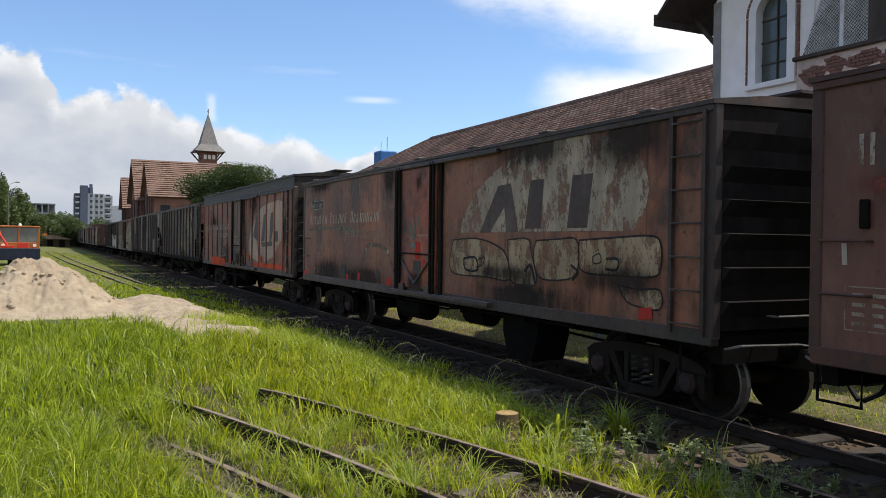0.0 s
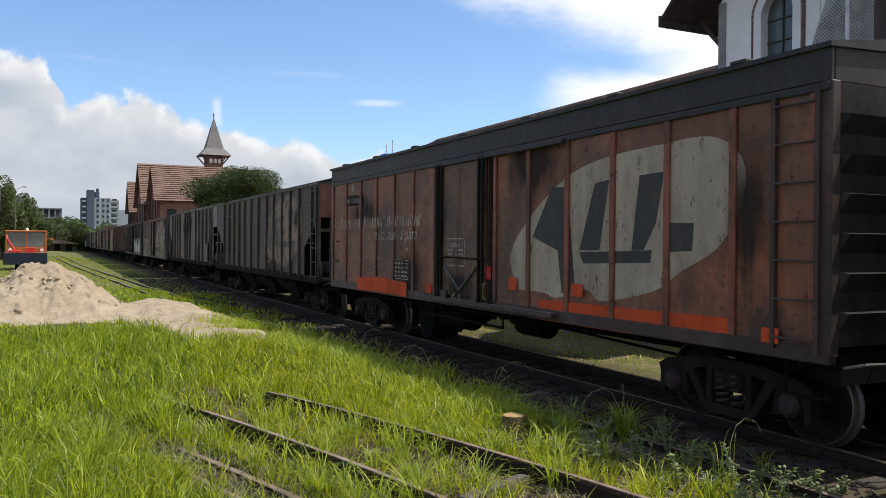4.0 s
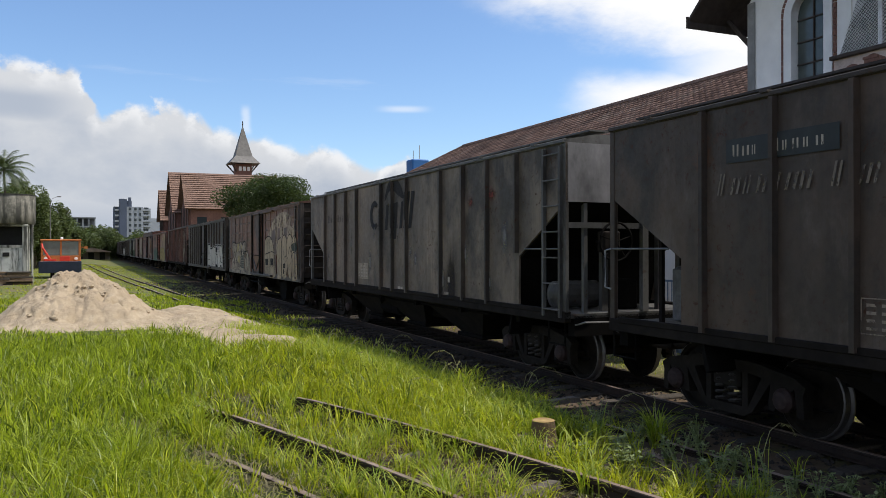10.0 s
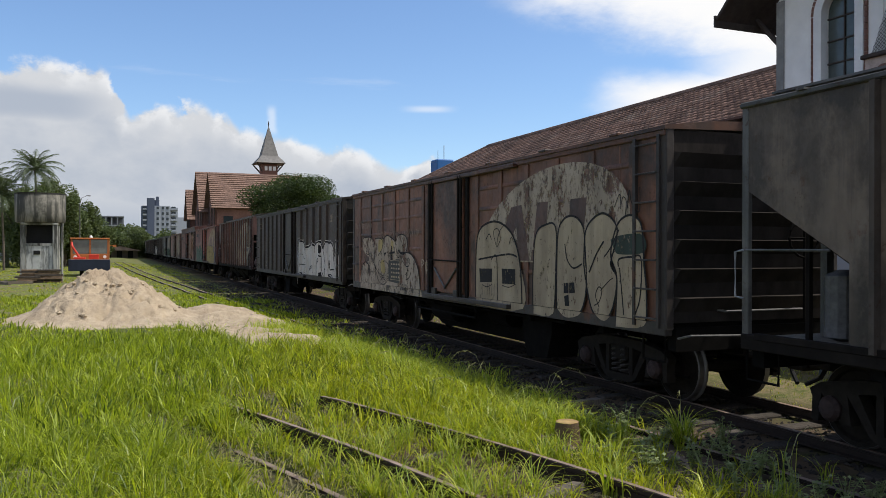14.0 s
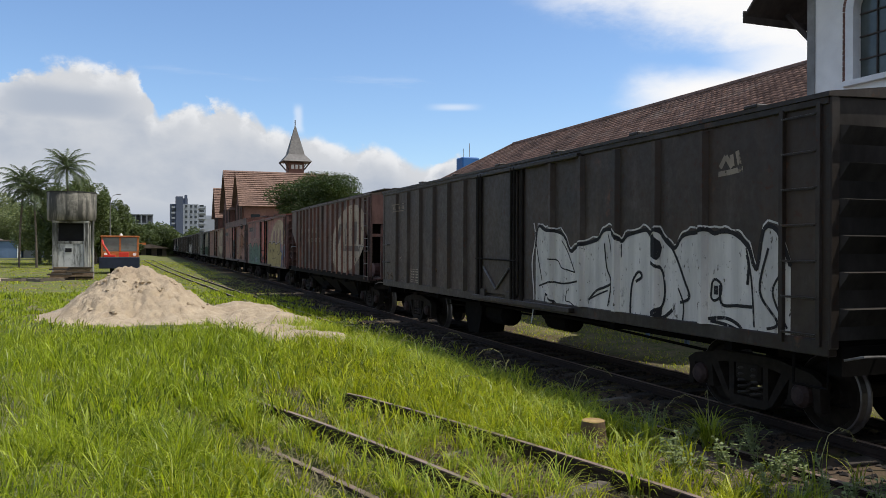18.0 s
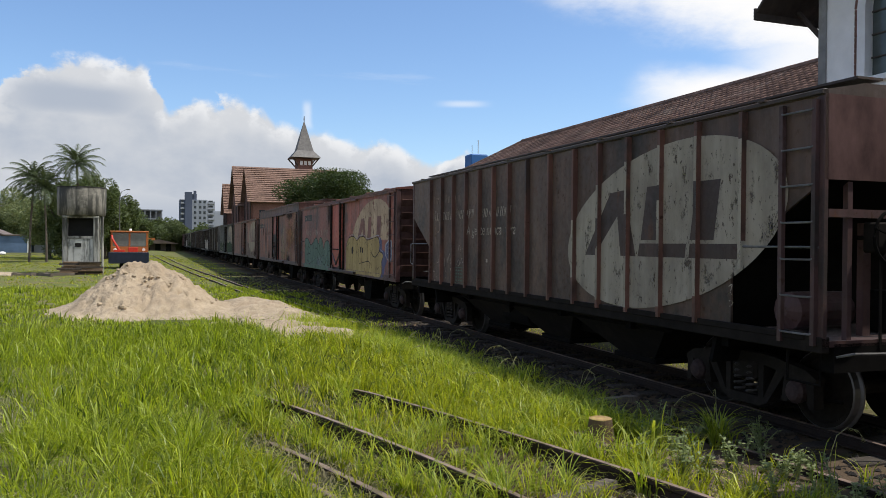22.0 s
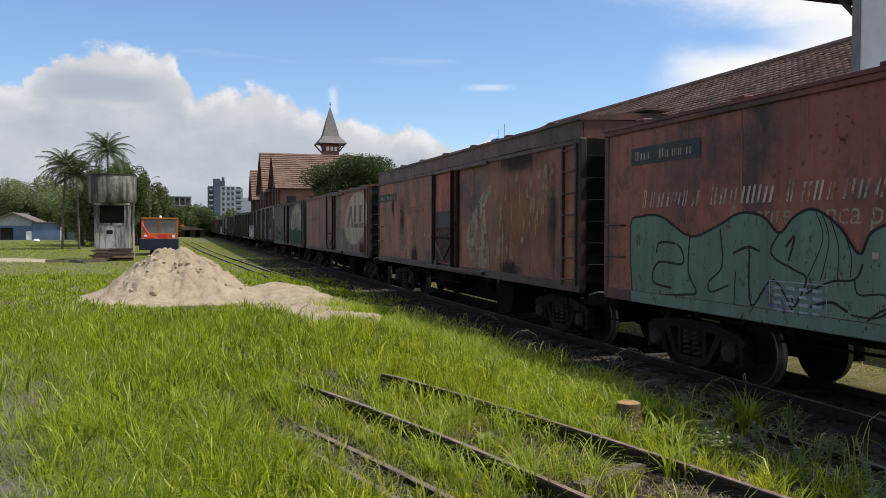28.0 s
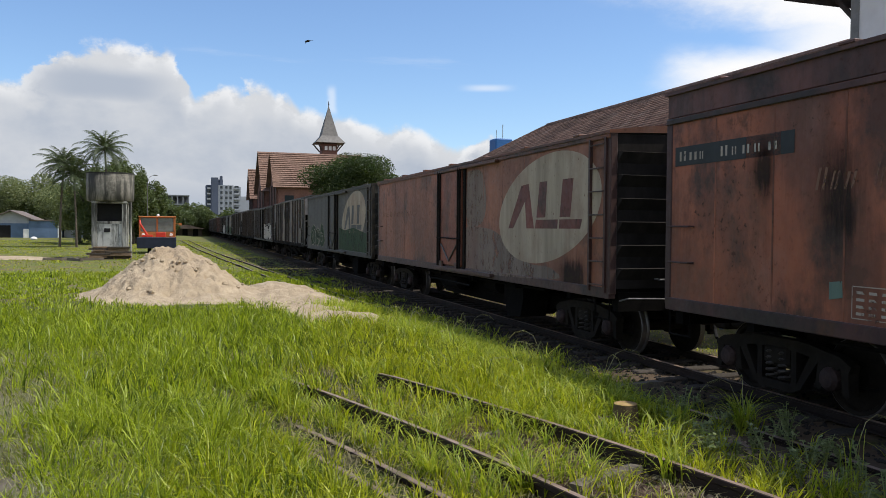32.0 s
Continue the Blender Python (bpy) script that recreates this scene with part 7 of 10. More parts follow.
    strokes = [(edge, 0.05), ([(5.71, 1.64), (5.63, 1.77), (5.21, 1.74), (5.13, 1.51), (5.66, 1.51), (5.79, 1.25), (5.37, 1.19)], 0.05), ([(4.98, 1.84), (5, 1.42), (4.84, 1.18), (5.04, 1.13), (5.97, 1.04)], 0.045), ([(4.39, 1.94), (4.35, 1.52), (4.59, 1.32), (4.55, 1.2), (4.24, 1.3)], 0.04), ([(4.14, 1.68), (3.91, 1.75), (3.72, 1.71)], 0.05), ([(4.11, 1.46), (4.13, 1.08)], 0.03), ([(3.88, 1.76), (3.84, 1.1), (3.48, 1.41), (3.07, 0.89)], 0.045),
               ([(3.42, 1.9), (3.54, 1.73), (3.46, 1.63), (3.19, 1.53), (3.02, 1.44), (3.18, 1.15), (3.22, 1.25)], 0.04), ([(3.31, 1.77), (3.19, 1.88), (3.27, 1.63)], 0.05), ([(2.9, 2.11), (2.81, 1.85), (3.02, 1.44)], 0.02), ([(2.84, 2.13), (2.73, 1.85), (2.83, 1.45)], 0.02), ([(2.72, 2.06), (2.61, 1.78), (2.62, 1.47)], 0.02), ([(2.56, 1.95), (2.46, 1.72), (2.46, 1.5)], 0.02), ([(3.02, 1.3), (2.7, 1.44), (2.41, 1.48), (2.32, 1.63)], 0.035), ([(2.96, 1.17), (2.7, 1.24), (2.5, 1.17)], 0.05), ([(2.41, 1.47), (2.36, 1.34), (2.08, 1.36), (1.99, 1.25), (2.17, 1.14), (2.45, 1.14)], 0.03),
               ([(2.4, 0.89), (2.26, 1.1), (1.99, 1.26), (1.69, 1.27), (1.57, 1.13)], 0.035), ([(2.59, 0.87), (2.5, 0.95), (2.3, 0.94)], 0.04), ([(1.74, 1.44), (1.66, 1.6), (1.46, 1.66), (1.16, 1.67), (0.88, 1.61), (0.74, 1.5)], 0.035), ([(1.39, 1.81), (1.2, 1.87), (1.02, 1.91)], 0.05), ([(1.27, 1.67), (1.13, 1.71), (0.95, 1.76)], 0.04), ([(1.61, 1.07), (1.37, 1.18), (1.21, 1.22)], 0.03)]
    ink(w, strokes, INK, lift=0.004)
    ink(w, [([(3.6, 1.33), (3.53, 1.12), (3.41, 1.24), (3.3, 1.07)], 0.05)], BLUE_SPRAY, "faded blue sprayed letters", 0.0046)
    stencil(w, 3.55, 1.40, 0.8, 0.36, PALE_BLUE, lift=0.005)
    patches(w, [[(2.22, 1.74), (2.14, 1.74), (2.14, 1.68), (2.21, 1.68)], [(2.09, 1.5), (2.02, 1.5), (2.02, 1.44), (2.09, 1.44)], [(0.99, 1.7), (0.94, 1.71), (0.94, 1.63), (0.99, 1.62)]], WORN_WHITE, "small white sticker", lift=0.006)
    bars(w, 6.08, 1.67, 2.24, 2.48, WORN_WHITE, 24, "white painted lettering", 0.05, 15)
    words(w, "A gente nunca p\u00e1ra", 4.3, 2.0, 0.335, FAINT_CREAM, "half-covered painted slogan", lift=-0.005)
    number_plate(w, 6.36, 2.83, 1.57)
    soot(w, 2.02, 0.88, 2, 3.36)
    skin("paint_streak", strip([(2.05, 3.2), (2.03, 2.7), (2.0, 2.3)], 0.03) + strip([(1.92, 3.22), (1.90, 2.4)], 0.035) + strip([(1.8, 3.18), (1.8, 2.6)], 0.025), w, FAINT_CREAM, "pale rain streaks", lift=0.001, kind="stuff")
    return w, L


def orange_boxcar():
    L = 13.65
    w = boxcar("rust-streaked orange-red boxcar with half-lost emblem", L, C[9], raised=True)
    # only the tail of the emblem is left; the rest lies under a rust-brown coat
    crescent = [(-2.95, 2.87), (-2.5, 2.68), (-2.15, 2.45), (-1.75, 2.15), (-1.51, 1.82), (-1.50, 1.60), (-1.60, 1.42), (-1.85, 1.45), (-2.0, 1.70), (-2.19, 1.96), (-2.41, 2.22), (-2.70, 2.50), (-2.96, 2.68)]
    paint(w, crescent, DISC["f2"], "pale crescent left of a painted emblem", 0.0)
    paint(w, [(-1.60, 1.46), (-1.75, 1.28), (-1.97, 1.16), (-2.5, 1.12), (-2.95, 1.14), (-2.95, 1.42), (-2.6, 1.56), (-2.2, 1.60), (-1.9, 1.55)], DISC["f"], "flaked foot of the painted emblem", 0.0008)
    paint(w, [(-2.27, 1.57), (-2.36, 1.95), (-2.58, 2.36), (-2.70, 2.0), (-2.81, 1.54)], DISC["f"], "pale scrap of a painted emblem", 0.0012)
    skin("paint_patch", [rect(-2.6, -6.1, 1.1, 3.3)], w, BROWN_COAT, "rust-brown overpainted half with scraped marks", lift=0.002)
    r = random.Random(6)
    for k in range(46):
        u = r.random()
        y, z = (-5.2 + r.gauss(0, 0.38), r.uniform(1.95, 3.0)) if u < 0.5 else (-3.7 + r.gauss(0, 0.5), r.uniform(1.25, 2.9)) if u < 0.8 else (-3.4 + r.gauss(0, 0.4), r.uniform(1.15, 1.6))
        skin("paint_scrape", [blob(y, z, r.uniform(0.04, 0.15), r.uniform(0.12, 0.46), k, 26, 0.4)], w, SCRAPE, "scraped cream paint", lift=0.003 + 0.0002 * k)
    soot(w, -2.6, -6.1, 2.72, 3.40, 0.014)
    soot(w, -2.98, -4.9, 1.092, 1.5, 0.014)
    soot(w, -5.5, -6.2, 1.1, 3.3, 0.014)
    soot(w, 4.42, 3.48, 1.4, 3.15)
    soot(w, 5.32, 4.78, 2.1, 3.1)
    soot(w, 3.22, 2.18, 1.092, 1.7)
    skin("black_plate", [rect(0.62, -0.62, 1.98, 2.36)], w, PLATE, "black painted band on the door", x=-HALF - 0.058)
    skin("grime_patch", [rect(0.62, -0.62, 1.13, 1.976)], w, GRIME_PATCH, "sooty lower half of the door", x=-HALF - 0.0575)
    number_plate(w, 6.66, 2.76, 2.08)
    bars(w, 4.3, 1.6, 2.36, 2.58, FAINT_TAN, 15, "nearly lost lettering", 0.05, 17)
    stencil(w, 3.80, 1.44, 0.62, 0.30, WORN_WHITE)
    patches(w, [[(-5.58, 1.06), (-5.72, 1.07), (-5.72, 0.99), (-5.58, 0.99)], rect(2.95, 2.88, 1.78, 1.88), rect(1.75, 1.68, 1.75, 1.84), rect(1.35, 1.25, 1.7, 1.8)], WORN_WHITE, "small white label", lift=0.012)
    patches(w, [[(4.08, 1.46), (3.92, 1.48), (3.91, 1.32), (4.08, 1.29)]], TEAL_SPRAY, "faded teal paint square", lift=0.004)
    return w, L


def emblem_boxcar():
    L = 14.45
    w = boxcar("brick-red boxcar with crisp pale grey emblem", L, C[10])
    paint(w, [(-1.05, 2.0), (-2.4, 1.95), (-3.2, 1.75), (-4.2, 1.35), (-5.2, 1.30), (-5.3, 1.10), (-1.05, 1.10)], DISC["g"], "grey worn overpaint", -0.0012)
    paint(w, [(-1.06, 3.2), (-1.9, 3.15), (-2.2, 2.6), (-2.0, 2.1), (-1.06, 2.05)], DISC["g"], "grey worn overpaint", -0.0016)
    logo(w, -4.95, 2.30, 2.02, 0.96, DISC["e"], SOOTY_BAR["red"], lean=0.24)
    bars(w, 6.6, 2.9, 2.28, 2.46, FAINT_TAN, 22, "faded cream lettering", 0.05, 19)
    soot(w, -5.28, -6.82, 1.092, 1.7)
    return w, L


def green_boxcar():
    L = 13.9
    w = boxcar("dark grey boxcar with pale arch emblem and green spray", L, C[11])
    logo(w, -3.9, 2.25, 2.1, 1.03, DISC["e"], SOOTY_BAR["grey"], low=1.75)
    skin("graffiti_panel", [[(-1.3, 1.1), (-6.2, 1.1), (-6.2, 1.75), (-4, 1.95), (-2.4, 1.85), (-1.3, 1.95)]], w, GREEN_SPRAY, "dull green sprayed panel", lift=0.006)
    bubble_tag(w, 5.8, 2.2, 1.12, 2.0, 3, GREEN_SPRAY, WHITE_MARK, "green graffiti letter", 23)
    return w, L


# far end, as read along the line at the start; the near end follows from the length
ORDER = [(red_boxcar_first, -2.25), (brown_boxcar, 13.03), (arch_boxcar, 27.83), (dark_hopper, 42.55), (pale_hopper, 57.20), (tagged_boxcar, 71.82), (dark_boxcar, 86.93),
         (brown_hopper, 102.10), (red_boxcar, 116.95), (orange_boxcar, 131.64), (emblem_boxcar, 147.13), (green_boxcar, 162.2)]
TRAIN = []
for make, centre in ORDER:
    wagon, length = make()
    TRAIN.append((wagon, centre))
# the rest of the long train: repeats of the kinds seen, in a mixed order
TAIL = [4, 6, 3, 4, 11, 6, 7, 3, 4, 4, 11, 6, 3, 7, 4, 11, 4, 3, 6, 3, 7, 4, 3, 4]
centre = 162.2
for k in TAIL:
    centre += 15.0
    twin = copy_thing(TRAIN[k][0], pose(7.35, centre, 0))
    TRAIN.append((twin, centre))
SPEEDS = (4.056, 4.088, 4.106, 4.150, 4.140, 4.090, 4.100, 4.110, 4.082, 4.032, 3.992, 3.956, 3.90, 3.93, 4.04, 4.019, 4.007)


def travelled(t):
    """How far the train has come since the start; its speed is known every two seconds."""
    s, k = 0.0, 0
    while t > 2.0 and k < 15:
        s += SPEEDS[k] + SPEEDS[k + 1]
        t -= 2.0
        k += 1
    return s + SPEEDS[k] * t + (SPEEDS[k + 1] - SPEEDS[k]) * t * t / 4


# ---- buildings and yard ----
TILE = plain("clay_roof_tile", (0.225, 0.142, 0.108), 0.88, 0, 0.5, 5, 0.4)
WALL = plain("pale_grey_render", (0.87, 0.86, 0.83), 0.9, 0, 0.10, 1.2, 0.15)
TRIM = plain("white_window_trim", (0.82, 0.82, 0.81), 0.8, 0, 0.1, 3)
BRICK = plain("red_brick", (0.215, 0.115, 0.09), 0.9, 0, 0.3, 5)
TIMBER = plain("dark_timber", (0.075, 0.060, 0.052), 0.85, 0, 0.35, 6, 0.3, (1, 1, 0.2))


def glass_material():
    m, nt, bs = material("dark_window_glass")
    bs.inputs["Base Color"].default_value = (0.035, 0.045, 0.05, 1)
    bs.inputs["Roughness"].default_value = 0.12
    return m


GLASS = glass_material()
# windscreen base lightened: light reflected and seen through is in the colour
CAB_GLASS = plain("lightened_windscreen", (0.17, 0.20, 0.18), 0.25, 0, 0.25, 2, 0, spec=0.5)
PANE = plain("grey_green_pane", (0.085, 0.105, 0.10), 0.22, 0, 0.3, 1.5, 0, spec=0.5)


def tiled_slope(parent, name, a, b, c, d, rows, mat, thick=0.05):
    """A roof slope between eave a-b and ridge d-c, laid in overlapping courses."""
    a, b, c, d = (Vector(p) for p in (a, b, c, d))
    n = (b - a).cross(d - a).normalized()
    if n.z < 0:
        n = -n
    for k in range(rows):
        t0, t1 = k / rows, min(1.0, (k + 1.25) / rows)
        p, q, r, s = a.lerp(d, t0), b.lerp(c, t0), b.lerp(c, t1), a.lerp(d, t1)
        up, lo = n * thick, n * 0.004
        g = Geo().add([p + lo, q + lo, r + lo, s + lo, p + up, q + up, r + lo * 1.5, s + lo * 1.5], [(0, 1, 2, 3), (4, 5, 6, 7), (0, 1, 5, 4), (1, 2, 6, 5), (2, 3, 7, 6), (3, 0, 4, 7)])
        part("tile_course", g, mat, parent)


def pantile_material():
    """Weathered clay: every tile a little different, with pale lichen and dark moss."""
    m, nt, bs = material("weathered_pantile")
    geo, info = nt.nodes.new("ShaderNodeNewGeometry"), nt.nodes.new("ShaderNodeObjectInfo")
    mixed = nt.nodes.new("ShaderNodeMath")
    mixed.operation = "ADD"
    link(nt, geo.outputs["Random Per Island"], mixed.inputs[0])
    link(nt, info.outputs["Random"], mixed.inputs[1])
    one = nt.nodes.new("ShaderNodeMath")
    one.operation = "FRACT"
    link(nt, mixed.outputs[0], one.inputs[0])
    col = mixc(nt, one.outputs[0], (0.145, 0.088, 0.066), (0.29, 0.175, 0.128))
    col = mixc(nt, ramp(nt, tex(nt, 1.1, 7, 0.65, rand=False), [(0.52, (0, 0, 0)), (0.72, (0.6, 0.6, 0.6))]), col, (0.34, 0.27, 0.21))
    col = mixc(nt, ramp(nt, tex(nt, 0.5, 7, 0.65, rand=False), [(0.50, (0, 0, 0)), (0.70, (0.7, 0.7, 0.7))]), col, (0.075, 0.055, 0.045))
    link(nt, col, bs.inputs["Base Color"])
    bs.inputs["Roughness"].default_value = 0.9
    bs.inputs["Specular IOR Level"].default_value = 0.2
    return m


def pantiles(roof, xe, ze, xr, zr, ya, yb, yc):
    """Barrel tiles in overlapping courses on the slope towards the track; the far end is cut by the hip."""
    mat, r = pantile_material(), random.Random(12)
    rows, wide = 30, 0.25
    run = math.hypot(xr - xe, zr - ze)
    up = Vector((xr - xe, 0, zr - ze)).normalized()
    nrm = Vector((-up.z, 0, up.x))
    step = run / rows
    prof = [(-0.125, 0.012), (-0.085, 0.016), (-0.055, 0.036), (0.0, 0.045), (0.055, 0.036), (0.085, 0.016), (0.125, 0.012)]
    def shell(o, lift):
        vs = []
        for f, h in ((-0.03, 0.030 + lift), (step + 0.02, 0.004 + lift)):
            vs += [o + Vector((0, b, 0)) + up * f + nrm * (c + h) for b, c in prof]
        lip = [o + Vector((0, b, 0)) + up * -0.03 + nrm * (c + 0.014 + lift) for b, c in prof]
        n = len(prof)
        return vs + lip, [(i, i + 1, n + i + 1, n + i) for i in range(n - 1)] + [(i + 1, i, 2 * n + i, 2 * n + i + 1) for i in range(n - 1)]
    one = Geo().add(*shell(Vector((0, 0, 0)), 0.0)).mesh("roof_tile", True)
    rest, near = Geo(), 0
    for j in range(rows):
        end = yc - (yc - yb) * (j + 0.5) / rows
        k = 0
        while ya + 0.125 + wide * k < end - 0.1:
            y = ya + 0.125 + wide * k
            k += 1
            o = Vector((xe, y, ze)) + up * (step * j) + nrm * r.uniform(0, 0.006)
            if 13.9 < y < 18.9 and 15 <= j and near < 300:
                part("roof_tile", one, mat, roof, at=tuple(o))
                near += 1
            else:
                rest.add(*shell(o, 0.0))
    tagged(part("tile_field", rest.mesh("tile_field", True), mat, roof), kind="stuff")


def warehouse():
    w = thing("warehouse", "long low goods shed with brown clay-tiled hipped roof", "building")
    xr, zr, xe, ze, y0, y1, xf = 18.0, 7.26, 11.5, 3.45, 37.6, 44.1, 24.5
    part("wall", Geo().box(xe + 0.6, xf - 0.6, 13.0, y1 - 0.6, -0.1, ze + 0.12), WALL, w)
    r = part("roof", Geo().add([(xe, 12, ze), (xf, 12, ze), (xf, y1, ze), (xe, y1, ze), (xr, 12, zr), (xr, y0, zr)], [(0, 4, 5, 3), (1, 2, 5, 4), (3, 5, 2), (0, 1, 4), (0, 3, 2, 1)]), TILE, w)
    pantiles(r, xe, ze, xr, zr, 12.0, y0, y1)
    part("ridge_cap", Geo().tube([(xr, 12, zr + 0.03), (xr, y0, zr + 0.03)], 0.13, 8).tube([(xr, y0, zr + 0.02), (xe, y1, ze + 0.02)], 0.11, 8), TILE, r)


def station_house():
    """Two-storey house beside the goods shed: gable wall to the track, arched window, deep eaves."""
    h = thing("station_house", "pale rendered station house with arched window and timber eaves", "building")
    x0, ya, yb = 14.0, 13.95, 11.25
    ym = (ya + yb) / 2
    peak = lambda y: 9.2 - abs(y - ym) * 1.6 / (ya - ym)
    # gable wall with an opening for the arched window
    wl, wr, wz0, wz1 = 12.72, 11.86, 5.50, 7.00
    arch = [((wl + wr) / 2 + (wl - wr) / 2 * math.cos(a), wz1 + (wl - wr) / 2 * math.sin(a)) for a in [math.pi * k / 12 for k in range(13)]]
    g = Geo()
    g.slab([(ya, -0.1), (ya, 7.6), (wl, peak(wl)), (wl, wz1), (wl, -0.1)], x0, x0 + 0.3)
    g.slab([(wl, -0.1), (wl, wz0), (wr, wz0), (wr, -0.1)], x0, x0 + 0.3)
    top = [(wl, peak(wl))] + arch + [(wr, peak(wr)), (ym, peak(ym))]
    g.slab(top, x0, x0 + 0.3)
    g.slab([(wr, -0.1), (wr, peak(wr)), (yb, 7.6), (yb, -0.1)], x0, x0 + 0.3)
    part("gable_wall", g, WALL, h)
    part("side_wall", Geo().box(x0 + 0.3, 24, ya - 0.3, ya, -0.1, 7.6), WALL, h)
    part("back_wall", Geo().box(24, 24.3, yb, ya, -0.1, 7.6), WALL, h)
    part("low_wing", Geo().box(x0 + 0.004, 24, 3.0, yb - 0.004, -0.1, 7.0, 0.02), WALL, h, "flat-roofed low wing")
    part("corner_board", Geo().box(x0 - 0.03, x0 - 0.002, ya - 0.20, ya + 0.02, -0.1, 7.6, 0.01).box(x0 - 0.03, x0 + 0.2, ya + 0.002, ya + 0.03, -0.1, 7.6, 0.01), plain("grey_corner_board", (0.30, 0.30, 0.29), 0.85, 0, 0.3, 3), h)
    # window: rendered surround, bricks outside it, frame and panes inside
    win = part("window", Geo().slab([(wl - 0.004, wz0)] + [((wl + wr) / 2 + 0.426 * math.cos(a), wz1 + 0.426 * math.sin(a)) for a in [math.pi * k / 12 for k in range(13)]] + [(wr + 0.004, wz0)], x0 + 0.18, x0 + 0.20), PANE, h, "grey arched window")
    ring = []
    def surround(r0, r1, xa, xb, mat, name, par):
        cy = (wl + wr) / 2
        g = Geo()
        pts0 = [(cy + r0, wz0)] + [(cy + r0 * math.cos(a), wz1 + r0 * math.sin(a)) for a in [math.pi * k / 14 for k in range(15)]] + [(cy - r0, wz0)]
        pts1 = [(cy + r1, wz0)] + [(cy + r1 * math.cos(a), wz1 + r1 * math.sin(a)) for a in [math.pi * k / 14 for k in range(15)]] + [(cy - r1, wz0)]
        for i in range(len(pts0) - 1):
            g.slab([pts0[i], pts0[i + 1], pts1[i + 1], pts1[i]], xa, xb)
        return part(name, g, mat, par)
    surround(0.415, 0.62, x0 - 0.05, x0 + 0.12, TRIM, "window_surround", win)
    cy = (wl + wr) / 2
    for k in range(13):
        z = wz0 + 0.115 * k
        for s in (-1, 1):
            part("brick", Geo().box(x0 - 0.035, x0 + 0.02, cy + s * 0.632, cy + s * 0.705, z, z + 0.105, 0.006), BRICK, win)
    for k in range(19):
        a0, a1 = math.pi * (k + 0.05) / 19, math.pi * (k + 0.95) / 19
        part("brick", Geo().slab([(cy + q * math.cos(a), wz1 + q * math.sin(a)) for q, a in ((0.632, a0), (0.705, a0), (0.705, a1), (0.632, a1))], x0 - 0.035, x0 + 0.02), BRICK, win)
    part("window_sill", Geo().box(x0 - 0.10, x0 + 0.15, cy - 0.66, cy + 0.66, wz0 - 0.12, wz0, 0.01), TRIM, win)
    for k in range(3):
        part("glazing_bar", Geo().box(x0 + 0.15, x0 + 0.18, wr, wl, wz0 + 0.42 + 0.48 * k, wz0 + 0.45 + 0.48 * k), TIMBER, win)
    part("glazing_bar", Geo().box(x0 + 0.148, x0 + 0.178, cy - 0.015, cy + 0.015, wz0, wz1 + 0.4), TIMBER, win)
    # roof with deep overhang, boarded underneath
    xa, ye, ze = 13.0, 14.85, 7.38
    zt = 9.45
    part("roof", Geo().add([(xa, ye, ze), (24.6, ye, ze), (24.6, ym, zt), (xa, ym, zt), (xa, ye, ze - 0.08), (24.6, ye, ze - 0.08), (24.6, ym, zt - 0.12), (xa, ym, zt - 0.12)], [(0, 1, 2, 3), (4, 7, 6, 5), (0, 3, 7, 4), (0, 4, 5, 1), (1, 5, 6, 2)]), TIMBER, h, "dark boarded roof overhang")
    part("roof", Geo().add([(xa, 2 * ym - ye, ze), (24.6, 2 * ym - ye, ze), (24.6, ym, zt), (xa, ym, zt), (xa, 2 * ym - ye, ze - 0.08), (24.6, 2 * ym - ye, ze - 0.08), (24.6, ym, zt - 0.12), (xa, ym, zt - 0.12)], [(0, 3, 2, 1), (4, 5, 6, 7), (0, 4, 7, 3), (0, 1, 5, 4), (1, 2, 6, 5)]), TIMBER, h)
    part("fascia_board", Geo().box(xa - 0.04, 24.6, ye - 0.02, ye + 0.04, ze - 0.22, ze + 0.05, 0.01), TIMBER, h)
    part("eave_bracket", Geo().tube([(x0 + 0.1, ya, 6.6), (x0 + 0.1, ye - 0.15, 7.4)], 0.06, 6), TIMBER, h)
    # lower annex with a netted bay and brick showing through its render
    part("annex_wall", Geo().box(x0 - 0.5, x0 - 0.02, 3.0, 11.24, -0.1, 5.66), plain("patched_render_and_brick", (0.62, 0.50, 0.44), 0.9, 0, 0.5, 1.6), h)
    r = random.Random(5)
    for cy, cz, ry, rz, k in ((10.85, 5.30, 0.28, 0.18, 1), (10.35, 5.42, 0.2, 0.2, 2), (9.75, 5.42, 0.35, 0.16, 3), (9.1, 5.35, 0.3, 0.22, 4)):
        spot = blob(cy, cz, ry, rz, k)
        patch = part("brick_patch", Geo().slab(spot, x0 - 0.503, x0 - 0.499), BRICK, h, "red brick showing through render")
        for row in range(-4, 5):
            z = cz + 0.068 * row
            for col in range(-3, 4):
                y = cy + 0.17 * (col + 0.5 * (row % 2))
                if any(a < z < b for a, b in spans(spot, y)):
                    part("brick", Geo().box(x0 - 0.515 - r.uniform(0, 0.006), x0 - 0.503, y - 0.078, y + 0.078, z - 0.028, z + 0.028, 0.004), BRICK, patch)
    part("annex_ledge", Geo().box(x0 - 0.58, x0 - 0.02, 4.5, 11.30, 5.66, 5.74, 0.015), TIMBER, h)
    net = plain("grey_netting", (0.68, 0.68, 0.67), 0.8, 0, 0.3, 30, 0.5)
    part("netting", Geo().slab([(11.2, 5.74), (10.75, 6.9), (10.72, 7.0), (9.75, 7.0), (9.75, 5.74)], x0 - 0.4, x0 - 0.38), net, h)
    wires = Geo()
